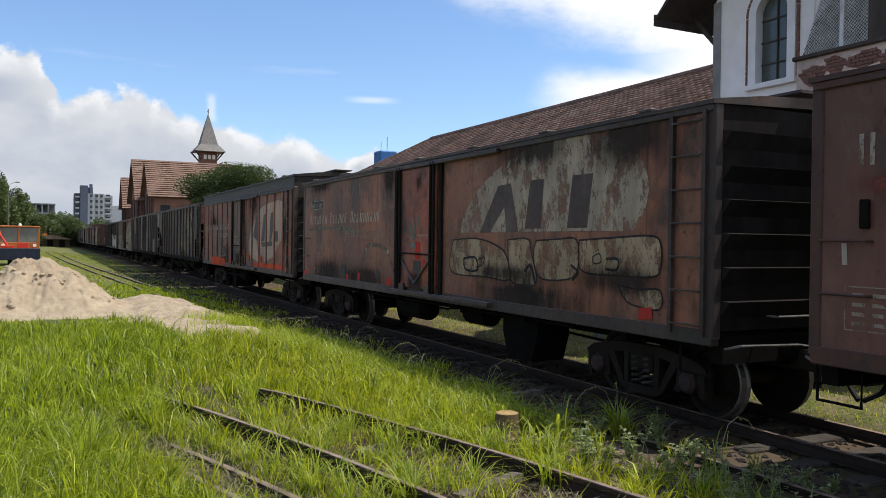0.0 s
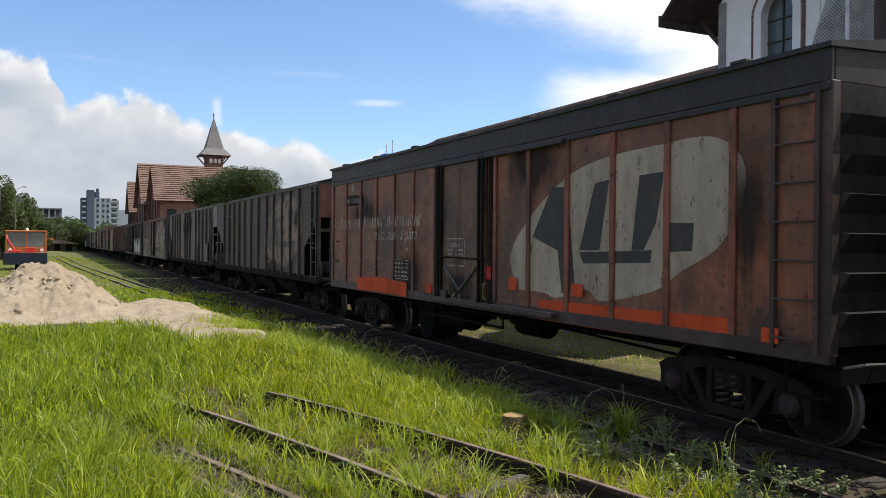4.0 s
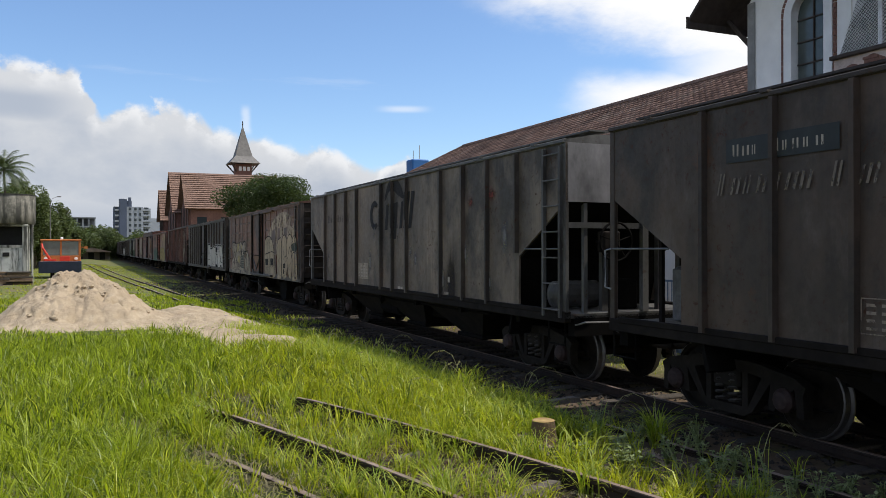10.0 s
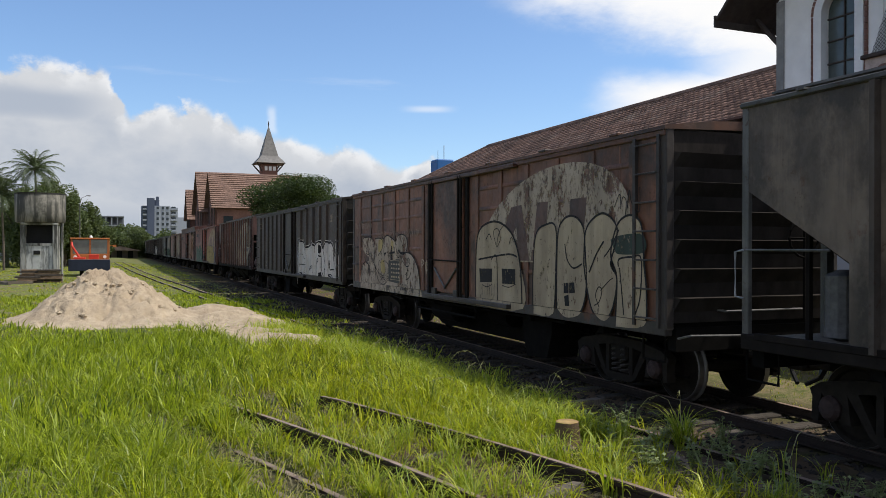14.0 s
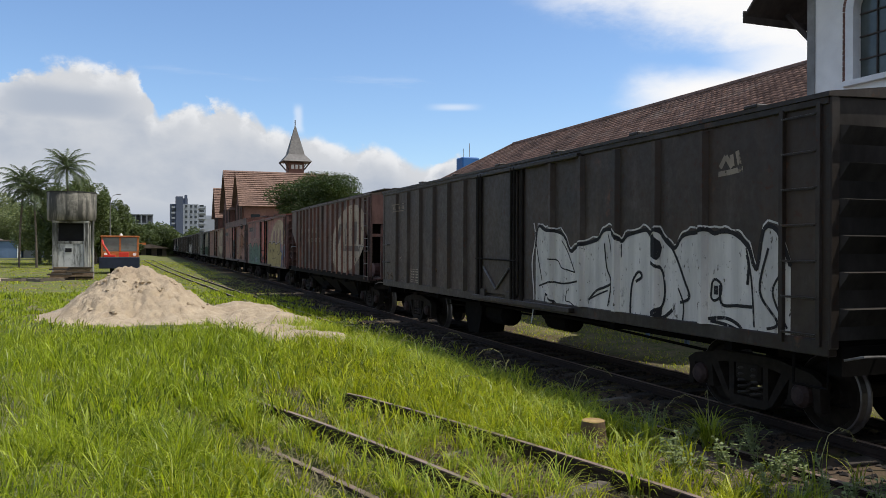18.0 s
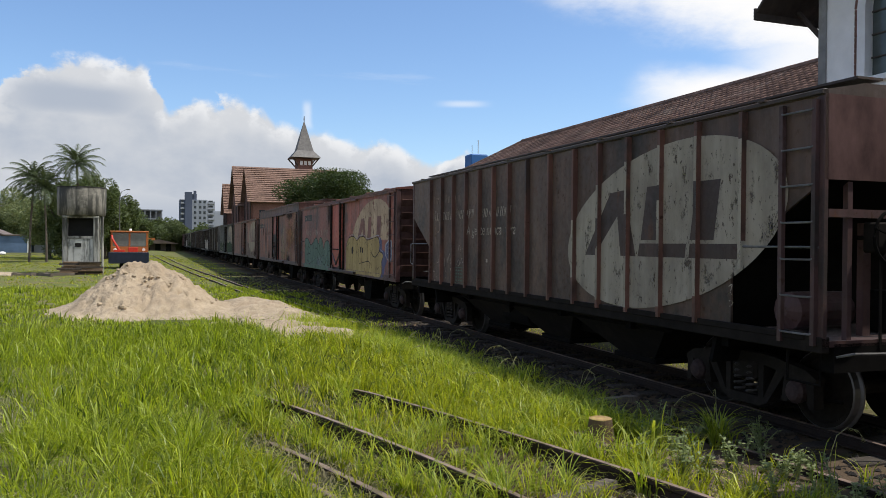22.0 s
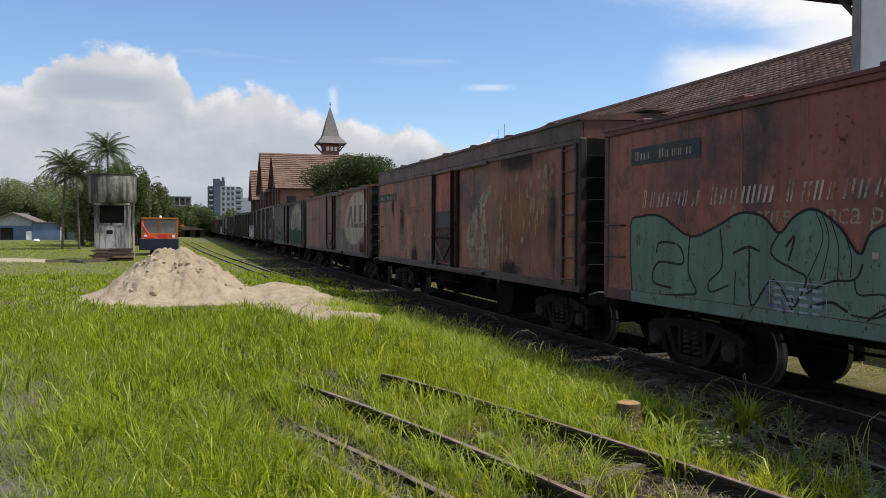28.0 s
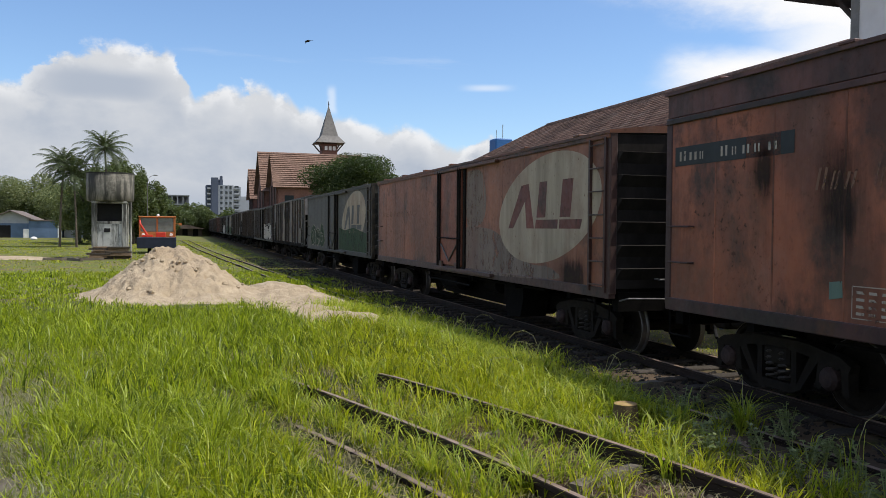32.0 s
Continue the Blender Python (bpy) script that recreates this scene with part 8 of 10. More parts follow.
    for k in range(-14, 26):
        for d in (-1, 1):
            a = 9.75 + 0.07 * k
            pts = [(a + d * 1.26 * q, 5.74 + 1.26 * q) for q in (0.0, 1.0)]
            pts = [(y, z) for y, z in fine(pts, 0.03) if 9.75 < y < 11.2 - 0.388 * (z - 5.74)]
            if len(pts) > 1:
                wires.slab([(pts[0][0] - 0.004, pts[0][1]), (pts[0][0] + 0.004, pts[0][1]), (pts[-1][0] + 0.004, pts[-1][1]), (pts[-1][0] - 0.004, pts[-1][1])], x0 - 0.412, x0 - 0.404)
    tagged(part("net_mesh", wires, MAT["black"], h, "fine dark wire mesh"), kind="stuff")
    part("netting_post", Geo().box(x0 - 0.44, x0 - 0.36, 10.25, 10.33, 5.74, 7.0), net, h)
    part("dark_bay", Geo().box(x0 - 0.42, x0 - 0.3, 6.0, 9.75, 5.74, 7.0), TIMBER, h)


def old_station():
    """The distant station: brick half-timbered wings under steep tiled roofs, and a slender tower."""
    st = thing("old_station", "brick half-timbered station with steep tiled roofs", "building")
    body = Geo().box(12.2, 24, 108.5, 142, -0.1, 6.6)
    part("wall", body, BRICK, st)
    for yr, xl, zr, ye, zel, half in ((112, 11.6, 12.25, 107.2, 7.2, 4.8), (122, 10.9, 13.2, 116.0, 7.0, 6.0), (140, 10.95, 11.8, 136.2, 6.6, 3.8)):
        wing = part("roof_wing", Geo().add([(xl, yr - half, zel), (xl, yr, zr), (xl, yr + half, zel), (24.5, yr - half, zel), (24.5, yr, zr), (24.5, yr + half, zel)], [(0, 3, 4, 1), (1, 4, 5, 2), (3, 5, 4)]), TILE, st, "brown tiled steep roof")
        tiled_slope(wing, "tile_course", (xl, yr - half, zel), (24.5, yr - half, zel), (24.5, yr, zr), (xl, yr, zr), 18, TILE, 0.12)
        part("gable_wall", Geo().slab([(yr - half * 0.8, 0), (yr - half * 0.8, zel), (yr, zr - 1.0), (yr + half * 0.8, zel), (yr + half * 0.8, 0)], xl + 0.55, xl + 0.8), BRICK, st)
        for k in range(5):
            part("timber_post", Geo().box(xl + 0.45, xl + 0.54, yr - half * 0.8 + 0.39 * half * k - 0.1, yr - half * 0.8 + 0.39 * half * k + 0.1, 2.5, zel + 0.5), TIMBER, st)
        for k in range(4):
            part("window", Geo().box(xl + 1.6 + 3.0 * k, xl + 2.8 + 3.0 * k, yr - half * 0.9 - 0.05, yr - half * 0.9 + 0.05, 4.2, 6.2), GLASS, st)
        part("front_wall", Geo().box(xl + 0.8, 24, yr - half * 0.88, yr - half * 0.78, 0, zel), BRICK, st)
    t = thing("station_tower", "slender brick clock tower with pointed grey spire", "tower", (20.85, 118, 0))
    slate = plain("grey_slate_spire", (0.20, 0.19, 0.18), 0.8, 0, 0.25, 3)
    part("shaft", Geo().box(-1.12, 1.12, -1.12, 1.12, 0, 14.3, 0.05), BRICK, t)
    part("tower_eave", Geo().add([(a * 2.15, b * 2.15, 14.35) for a, b in ((-1, -1), (1, -1), (1, 1), (-1, 1))] + [(a * 1.15, b * 1.15, 15.5) for a, b in ((-1, -1), (1, -1), (1, 1), (-1, 1))], [(0, 1, 2, 3), (4, 7, 6, 5), (0, 4, 5, 1), (1, 5, 6, 2), (2, 6, 7, 3), (3, 7, 4, 0)]), slate, t, "grey flared tower eave")
    part("spire", Geo().add([(a * 1.2, b * 1.2, 15.45) for a, b in ((-1, -1), (1, -1), (1, 1), (-1, 1))] + [(0, 0, 20.0)], [(0, 3, 2, 1), (0, 1, 4), (1, 2, 4), (2, 3, 4), (3, 0, 4)]), slate, t, "tall pointed grey spire")
    part("finial", Geo().tube([(0, 0, 19.8), (0, 0, 20.6)], 0.06, 6).lathe([(0.02, -0.12), (0.13, 0), (0.02, 0.12)], 10, "z", (0, 0, 20.2)), TIMBER, t)
    for a in (-1, 1):
        for b in (-1, 1):
            part("bracket", Geo().tube([(a * 1.1, b * 1.1, 13.2), (a * 1.95, b * 1.95, 14.35)], 0.10, 6), TIMBER, t)
    for k in range(3):
        part("tower_window", Geo().box(-0.75 + 0.6 * k, -0.35 + 0.6 * k, -1.18, -1.10, 13.3, 13.9), TRIM, t)


warehouse()
station_house()
old_station()


# ---- sand ----
def sand_material():
    m, nt, bs = material("heaped_sand")
    a, b, c = tex(nt, 3.0, 8, 0.7, rand=False), tex(nt, 30, 6, 0.7, rand=False), tex(nt, 0.5, 4, 0.5, rand=False)
    col = mixc(nt, ramp(nt, a, [(0.3, (0, 0, 0)), (0.7, (1, 1, 1))]), (0.35, 0.275, 0.185), (0.56, 0.455, 0.325))
    col = mixc(nt, ramp(nt, b, [(0.66, (0, 0, 0)), (0.74, (1, 1, 1))]), col, (0.20, 0.15, 0.10))
    col = mixc(nt, ramp(nt, c, [(0.45, (0, 0, 0)), (0.7, (0.5, 0.5, 0.5))]), col, (0.34, 0.26, 0.18))
    link(nt, col, bs.inputs["Base Color"])
    bs.inputs["Roughness"].default_value = 1.0
    bs.inputs["Specular IOR Level"].default_value = 0.05
    bump(nt, bs, mixc(nt, 0.4, a, mixc(nt, 0.5, b, tex(nt, 9, 8, 0.75, rand=False))), 1.0, 0.14)
    return m


SAND = sand_material()


def lumps(x, y, s):
    return (noise.fractal(Vector((x * s, y * s, 3.7)), 0.9, 2.1, 4))


def build_sand():
    # heap: a short ridge with straight slumped flanks, pitted by footprints
    g, nx, ny = Geo(), 150, 120
    r = random.Random(9)
    pits = [(r.uniform(-1.6, 1.7), r.uniform(20.2, 23.6), r.uniform(0.06, 0.15), r.uniform(0.05, 0.12)) for _ in range(70)]
    pits += [(r.gauss(-0.35, 0.28), r.gauss(23.0, 0.3), r.uniform(0.06, 0.11), r.uniform(0.06, 0.12)) for _ in range(16)]
    for j in range(ny + 1):
        for i in range(nx + 1):
            x, y = -3.4 + 6.6 * i / nx, 18.4 + 8.6 * j / ny
            px = min(max(x, -0.62), 0.12)
            sx = (x - px) * (0.80 if x < 0 else 0.66)
            sy = (y - 23.5 - 0.25 * px) * (0.40 if y < 23.5 + 0.25 * px else 0.62)
            d = math.hypot(sx, sy)
            h = 1.40 - 1.0 * d - 0.05 * math.sin(2.2 * x + 0.7 * y) * min(1, d)
            if h < 0.30:  # slumped skirt
                h = 0.30 * math.exp((h - 0.30) / 0.42)
            edge = min(1, max(0, h - 0.04) * 2.2)
            h += edge * (0.10 * lumps(x, y, 0.8) + 0.085 * lumps(x, y, 2.3) + 0.055 * lumps(x, y, 6) + 0.034 * lumps(x, y, 14))
            for a, b, rad, dep in pits:
                q = ((x - a) ** 2 + ((y - b) * 0.8) ** 2) / (rad * rad)
                if q < 6:
                    h -= edge * dep * (math.exp(-q) - 0.35 * math.exp(-(q - 2.2) ** 2))
            g.v.append((x, y, float(ground_z(x, y)) - 0.10 + h))
    n = nx + 1
    g.f = [(j * n + i, j * n + i + 1, (j + 1) * n + i + 1, (j + 1) * n + i) for j in range(ny) for i in range(nx)]
    solid("sand_mound", g, SAND, "large pile of pale building sand on grass", "sand heap", smooth=True)
    # flattened spread with wheel ruts beside it
    g, nx, ny = Geo(), 110, 110
    for j in range(ny + 1):
        for i in range(nx + 1):
            x, y = 0.6 + 4.0 * i / nx, 13.6 + 13.4 * j / ny
            mid = 2.75 + 0.05 * (y - 20) + 0.55 * smoothstep(18.5, 15, y)
            w = 1.35 - 0.014 * (y - 19.5) ** 2 + 0.3 * lumps(x * 0.4, y, 0.9)
            d = 1 - abs(x - mid) / max(w, 0.05)
            h = 0.085 * max(-1.0, min(1, d * 2.0, (y - 14.4) * 0.8, (26.6 - y) * 0.8))
            rut = math.sin(3.4 * y + 1.5 * x + 2.5 * lumps(x * 0.5, y, 0.6)) + math.sin(8.3 * y - 1.8 * x + 3 * lumps(x, y, 0.5)) * 0.7
            h += (0.066 * rut + 0.045 * lumps(x, y, 1.9) + 0.02 * lumps(x, y, 6)) * (d > -0.2)
            g.v.append((x, y, float(ground_z(x, y)) - 0.03 + h))
    n = nx + 1
    g.f = [(j * n + i, j * n + i + 1, (j + 1) * n + i + 1, (j + 1) * n + i) for j in range(ny) for i in range(nx)]
    solid("sand_spread", g, SAND, "flattened spread of sand with wheel ruts", "sand", kind="structure", smooth=True)
    # crusted clods on the heap
    r = random.Random(3)
    for k in range(46):
        x, y = r.uniform(-1.7, 1.8), r.uniform(20.6, 23.2)
        px = min(max(x, -0.62), 0.12)
        h = 1.40 - math.hypot((x - px) * (0.80 if x < 0 else 0.66), (y - 23.5 - 0.25 * px) * 0.40)
        if h < 0.3:
            continue
        ob = part("sand_clod", blob_rock(r.uniform(0.03, 0.08), k), SAND, None)
        ob.location = (x, y, float(ground_z(x, y)) - 0.10 + h)
        tagged(ob, "crusted clod of sand on the heap", "sand clod", "clods on the sand heap")
    # bare sandy strip in the far meadow
    g, nx, ny = Geo(), 40, 20
    for j in range(ny + 1):
        for i in range(nx + 1):
            x, y = -13.5 + 8.0 * i / nx, 45.0 + 10.0 * j / ny
            d = 1 - math.hypot((x + 9.3) / 3.6, (y - 50.2 + 0.9 * (x + 9.3)) / 2.4) + 0.3 * lumps(x, y, 0.8)
            g.v.append((x, y, float(ground_z(x, y)) - 0.02 + 0.09 * max(-1, min(1, 2 * d))))
    n = nx + 1
    g.f = [(j * n + i, j * n + i + 1, (j + 1) * n + i + 1, (j + 1) * n + i) for j in range(ny) for i in range(nx)]
    solid("bare_sand", g, SAND, "bare pale sandy strip in the grass", "sand", kind="structure", smooth=True)


def blob_rock(s, seed):
    r = random.Random(seed)
    g = Geo()
    vs = []
    for k in range(3):
        z = (-0.6, 0.05, 0.6)[k] * s
        rad = (0.75, 1.0, 0.6)[k] * s
        for i in range(6):
            a = 2 * math.pi * i / 6 + 0.3 * k
            q = rad * r.uniform(0.7, 1.25)
            vs.append((q * math.cos(a), q * math.sin(a), z * r.uniform(0.7, 1.2)))
    fs = [(k * 6 + i, k * 6 + (i + 1) % 6, (k + 1) * 6 + (i + 1) % 6, (k + 1) * 6 + i) for k in range(2) for i in range(6)]
    return g.add(vs, fs + [tuple(range(6))[::-1], tuple(range(12, 18))])


build_sand()


# ---- grass and weeds ----
def leaf_material(name, base, tip, trans=0.5, var=0.35):
    """Thin leaves: light passes through them."""
    m = bpy.data.materials.new(name)
    m.use_nodes = True
    nt = m.node_tree
    nt.nodes.clear()
    out = nt.nodes.new("ShaderNodeOutputMaterial")
    geo = nt.nodes.new("ShaderNodeNewGeometry")
    col = mixc(nt, geo.outputs["Random Per Island"], base, tip)
    patch = tex(nt, 0.9, 4, 0.6, rand=False)
    col = mixc(nt, ramp(nt, patch, [(0.42, (0, 0, 0)), (0.68, (var,) * 3)]), col, scaled(tip, 0.75) if tip[0] > 0.2 else (0.19, 0.17, 0.06))
    d, t, gl, mx, mg = (nt.nodes.new("ShaderNode" + k) for k in ("BsdfDiffuse", "BsdfTranslucent", "BsdfGlossy", "MixShader", "MixShader"))
    link(nt, col, d.inputs["Color"])
    link(nt, mixc(nt, 1.0, col, (1.25, 1.25, 0.55), "MULTIPLY"), t.inputs["Color"])
    gl.inputs["Roughness"].default_value = 0.45
    gl.inputs["Color"].default_value = (0.6, 0.6, 0.6, 1)
    mx.inputs[0].default_value = trans
    link(nt, d.outputs[0], mx.inputs[1])
    link(nt, t.outputs[0], mx.inputs[2])
    mg.inputs[0].default_value = 0.04
    link(nt, mx.outputs[0], mg.inputs[1])
    link(nt, gl.outputs[0], mg.inputs[2])
    link(nt, mg.outputs[0], out.inputs["Surface"])
    return m


GRASS = leaf_material("yard_grass", (0.036, 0.080, 0.006), (0.60, 0.62, 0.038), 0.52)
MEADOW = leaf_material("meadow_grass", (0.032, 0.078, 0.008), (0.50, 0.58, 0.044), 0.52)
WEED = leaf_material("tall_weed_grass", (0.16, 0.25, 0.018), (0.50, 0.53, 0.070), 0.52)
STALK = leaf_material("pale_seed_stalk", (0.30, 0.30, 0.13), (0.42, 0.40, 0.22), 0.3)
DRY = leaf_material("dry_grass", (0.20, 0.175, 0.095), (0.33, 0.29, 0.17), 0.3)
BLEACHED = leaf_material("bleached_grass", (0.13, 0.15, 0.07), (0.42, 0.39, 0.24), 0.35)
rng = np.random.default_rng(4)


def blades(x, y, z, h, w, lean, name, mat, label, out=None):
    """Curved tapering blades, one mesh."""
    n = len(x)
    a = rng.uniform(0, 2 * np.pi, n)
    b = (a if out is None else out) + rng.normal(0, 0.5, n)
    sx, sy = np.cos(a + np.pi / 2) * w / 2, np.sin(a + np.pi / 2) * w / 2
    dx, dy = np.cos(b) * lean * h, np.sin(b) * lean * h
    P = np.zeros((n, 5, 3))
    for k, (f, g, hh) in enumerate(((0, 1, 0), (0, -1, 0), (0.35, 0.85, 0.58), (0.35, -0.85, 0.58), (1, 0, 1))):
        P[:, k, 0] = x + dx * f + sx * g
        P[:, k, 1] = y + dy * f + sy * g
        P[:, k, 2] = z + h * hh * (1 - 0.35 * lean * (hh == 1))
    base = (np.arange(n) * 5)[:, None]
    tri = np.concatenate([base + np.array([0, 1, 3]), base + np.array([0, 3, 2]), base + np.array([2, 3, 4])], 1).reshape(-1, 3)
    me = bpy.data.meshes.new(name)
    me.vertices.add(n * 5)
    me.vertices.foreach_set("co", P.reshape(-1).astype(np.float32))
    me.loops.add(len(tri) * 3)
    me.loops.foreach_set("vertex_index", tri.reshape(-1).astype(np.int32))
    me.polygons.add(len(tri))
    me.polygons.foreach_set("loop_start", (np.arange(len(tri)) * 3).astype(np.int32))
    me.polygons.foreach_set("use_smooth", np.ones(len(tri), bool))
    me.update()
    me.validate()
    me.materials.append(mat)
    ob = new(name, me)
    return tagged(ob, label, "grass", kind="stuff")


def patchy(x, y, s, seed):
    """Cheap smooth value noise in -1..1."""
    v = np.zeros_like(x)
    for k in range(4):
        f = s * 1.9 ** k
        v += np.sin(x * f * 1.3 + seed * 1.7 + 2 * np.sin(y * f * 0.7 + k)) * np.sin(y * f + seed + 1.6 * np.sin(x * f * 0.9 + k)) / 1.5 ** k
    return v / 2.2


def wedge(n, d0, d1, a0=-0.06, a1=1.02):
    """Points over the ground that the viewer faces, even per area, between two distances."""
    d = np.sqrt(rng.uniform(d0 * d0, d1 * d1, n))
    a = rng.uniform(a0, a1, n)
    return d * np.sin(a), d * np.cos(a)


def keep_grass(x, y, sparse=0.25):
    """How likely grass stands here."""
    p = np.ones_like(x) * 0.95
    p *= 1 - 0.96 * smoothstep(4.2, 5.0, x - 0.045 * np.clip(y - 9, 0, 22) + 0.35 * patchy(x, y, 1.7, 2))  # the bed of the line is nearly bare
    between = (x > siding_x(y) + 0.02) & (x < siding_x(y) + 1.10) & (y < 13)
    p = np.where(between, p * np.where(y < 6.6, 0.05, 0.24), p)
    left = (x > siding_x(y) - 1.1) & (x < siding_x(y)) & (y < 8)
    p = np.where(left, p * 0.24, p)
    p = np.where((np.hypot(x - 4.0, y - 6.5) < 0.45) | (np.hypot(x + 9.0, y - 50.0 + 0.9 * (x + 9.0)) < 2.8), p * 0.08, p)
    off = x - siding_x(y)  # dark bare gaps along the near side of each siding rail
    by_rail = np.min(np.abs(np.stack([off + 0.10, off - 1.02, off + 0.75, off + 1.02])), 0) < 0.11
    p = np.where(by_rail & (y < 9.2), p * 0.10, p)
    p = np.where((x > siding_x(y) + 1.12) & (y < 6.7), p * np.where(x > 3.95, 0.06, 0.22), p)
    heap = (np.hypot((x - 0.2) / 2.6, (y - 23.2) / 4.2) < 1) | ((np.abs(x - 2.75 - 0.05 * (y - 20) - 0.55 * smoothstep(18.5, 15, y)) < 1.2 - 0.014 * (y - 19.5) ** 2) & (y > 14.6) & (y < 26.4))
    p = np.where(heap, p * 0.02, p)
    path = np.exp(-((x + 0.2 * y + 0.02 + 0.25 * patchy(x, y, 2.2, 6)) / 0.46) ** 2) * smoothstep(15.5, 11.5, y)
    p *= 1 - 0.93 * path
    p *= 1 - 0.62 * np.exp(-((x + 0.2 * y - 0.55 + 0.3 * patchy(x, y, 1.3, 12)) / 0.50) ** 2) * smoothstep(13.5, 9.0, y)
    p *= np.clip(0.62 + 0.55 * patchy(x, y, 0.9, 5) + 0.55 * patchy(x, y, 3.4, 8), 0.06, 1.0)
    return p


def tufted(n, per, d0, d1, a0, a1, spread):
    """Blades gathered in tufts: places, and the way each leans out of its tuft."""
    x, y = wedge(n, d0, d1, a0, a1)
    m = (rng.uniform(0, 1, n) < keep_grass(x, y)) & (x < 5.9)
    x, y = x[m], y[m]
    size = np.clip(0.80 + 0.45 * patchy(x, y, 0.8, 9) + 0.40 * patchy(x, y, 3.1, 4) + rng.normal(0, 0.26, len(x)), 0.22, 1.9)
    k = np.repeat(np.arange(len(x)), per)
    a = rng.uniform(0, 2 * np.pi, len(k))
    q = np.abs(rng.normal(0, spread, len(k)))
    return x[k] + q * np.cos(a), y[k] + q * np.sin(a), size[k], a


def build_grass():
    for n, per, d0, d1, w, h0, h1, lean, sp in ((12500, 18, 3.2, 8.0, 0.0092, 0.05, 0.32, 0.85, 0.034), (20000, 16, 8.0, 16.5, 0.0135, 0.07, 0.34, 0.7, 0.05), (13000, 13, 16.5, 34, 0.022, 0.05, 0.21, 0.6, 0.09), (20000, 10, 34, 110, 0.034, 0.03, 0.10, 0.6, 0.30)):
        x, y, size, a = tufted(n, per, d0, d1, -0.34 if d0 > 20 else -0.22, 0.95 if d0 < 20 else 0.5, sp)
        h = rng.uniform(h0, h1, len(x)) * size
        meadow = smoothstep(1.0, -0.5, x - 0.25 * (y - 5)) * (d1 < 20)
        h = h * (1 + 0.35 * meadow)
        deep = rng.uniform(0, 1, len(x)) < np.clip(smoothstep(1.6, -0.8, x - 0.22 * (y - 5)) + 0.35 * patchy(x, y, 0.5, 3), 0, 1) * (d1 < 40)
        for m, mat, label in ((~deep, GRASS, "lush bright green yard grass"), (deep, MEADOW, "deep green long meadow grass")):
            k = int(m.sum())
            if k:
                blades(x[m], y[m], ground_z(x[m], y[m]) - 0.01, h[m], w * rng.uniform(0.6, 1.5, k), lean * rng.uniform(0.2, 1.5, k), "grass", mat, label, a[m])
    # taller, arching grass along the loop line and round the siding
    n = 26000
    y = rng.uniform(4.6, 19, n)
    x = 4.45 - 0.02 * y + rng.normal(0, 0.42, n) - 0.045 * np.clip(y - 9, 0, 40)
    m = (rng.uniform(0, 1, n) < np.clip(0.25 + 0.95 * patchy(x, y, 1.1, 13), 0, 1)) & (y > 5.6 + 2.2 * (x - 3.9)) & (np.hypot(x - 3.95, y - 6.45) > 0.42)
    x, y = x[m], y[m]
    blades(x, y, ground_z(x, y) - 0.01, rng.uniform(0.16, 0.46, len(x)), 0.011 * rng.uniform(0.7, 1.5, len(x)), rng.uniform(0.4, 1.5, len(x)), "tall_grass", WEED, "tall arching grass beside the rails")
    # sparse weeds over the bed beside the running line
    n = 16000
    y = 8.5 + 24 * rng.uniform(0, 1, n) ** 1.3
    x = rng.uniform(4.3, 6.15, n)
    m = rng.uniform(0, 1, n) < np.clip(-0.15 + 1.3 * patchy(x, y, 1.5, 27), 0, 1)
    x, y = x[m], y[m]
    blades(x, y, ground_z(x, y) - 0.01, rng.uniform(0.06, 0.26, len(x)), 0.013 * rng.uniform(0.7, 1.4, len(x)), rng.uniform(0.5, 1.6, len(x)), "tall_grass", WEED, "sparse weeds on the track bed")
    # dry stems among the sleepers, and grass beyond the train
    n = 9000
    y = rng.uniform(3.4, 12, n)
    x = siding_x(y) + rng.uniform(-1.2, 1.3, n)
    blades(x, y, ground_z(x, y), rng.uniform(0.03, 0.13, n), 0.008 * np.ones(n), rng.uniform(0.8, 2.5, n), "dry_grass", DRY, "dry brown grass between the rails")
    # bleached grass along the worn footpath
    n = 42000
    y = rng.uniform(4.2, 12.5, n)
    x = -0.2 * y + 0.50 + rng.normal(0, 0.42, n)
    m = rng.uniform(0, 1, n) < np.clip(0.45 + 0.7 * patchy(x, y, 2.6, 17), 0.05, 1)
    x, y = x[m], y[m]
    blades(x, y, ground_z(x, y), rng.uniform(0.05, 0.22, len(x)), 0.0075 * np.ones(len(x)), rng.uniform(0.5, 2.2, len(x)), "dry_grass", BLEACHED, "bleached dry grass beside the footpath")
    n = 110000
    x, y = rng.uniform(8.2, 13.2, n), 2 + 58 * rng.uniform(0, 1, n) ** 1.6
    m = rng.uniform(0, 1, n) < np.clip(0.35 + 0.6 * patchy(x, y, 0.7, 21), 0, 1) * (1 - 0.6 * smoothstep(8.7, 8.1, x))
    x, y = x[m], y[m]
    blades(x, y, ground_z(x, y) - 0.01, rng.uniform(0.03, 0.10, len(x)), 0.010 * np.ones(len(x)), rng.uniform(0.3, 1.2, len(x)), "grass", GRASS, "short sunlit grass beyond the train")


build_grass()


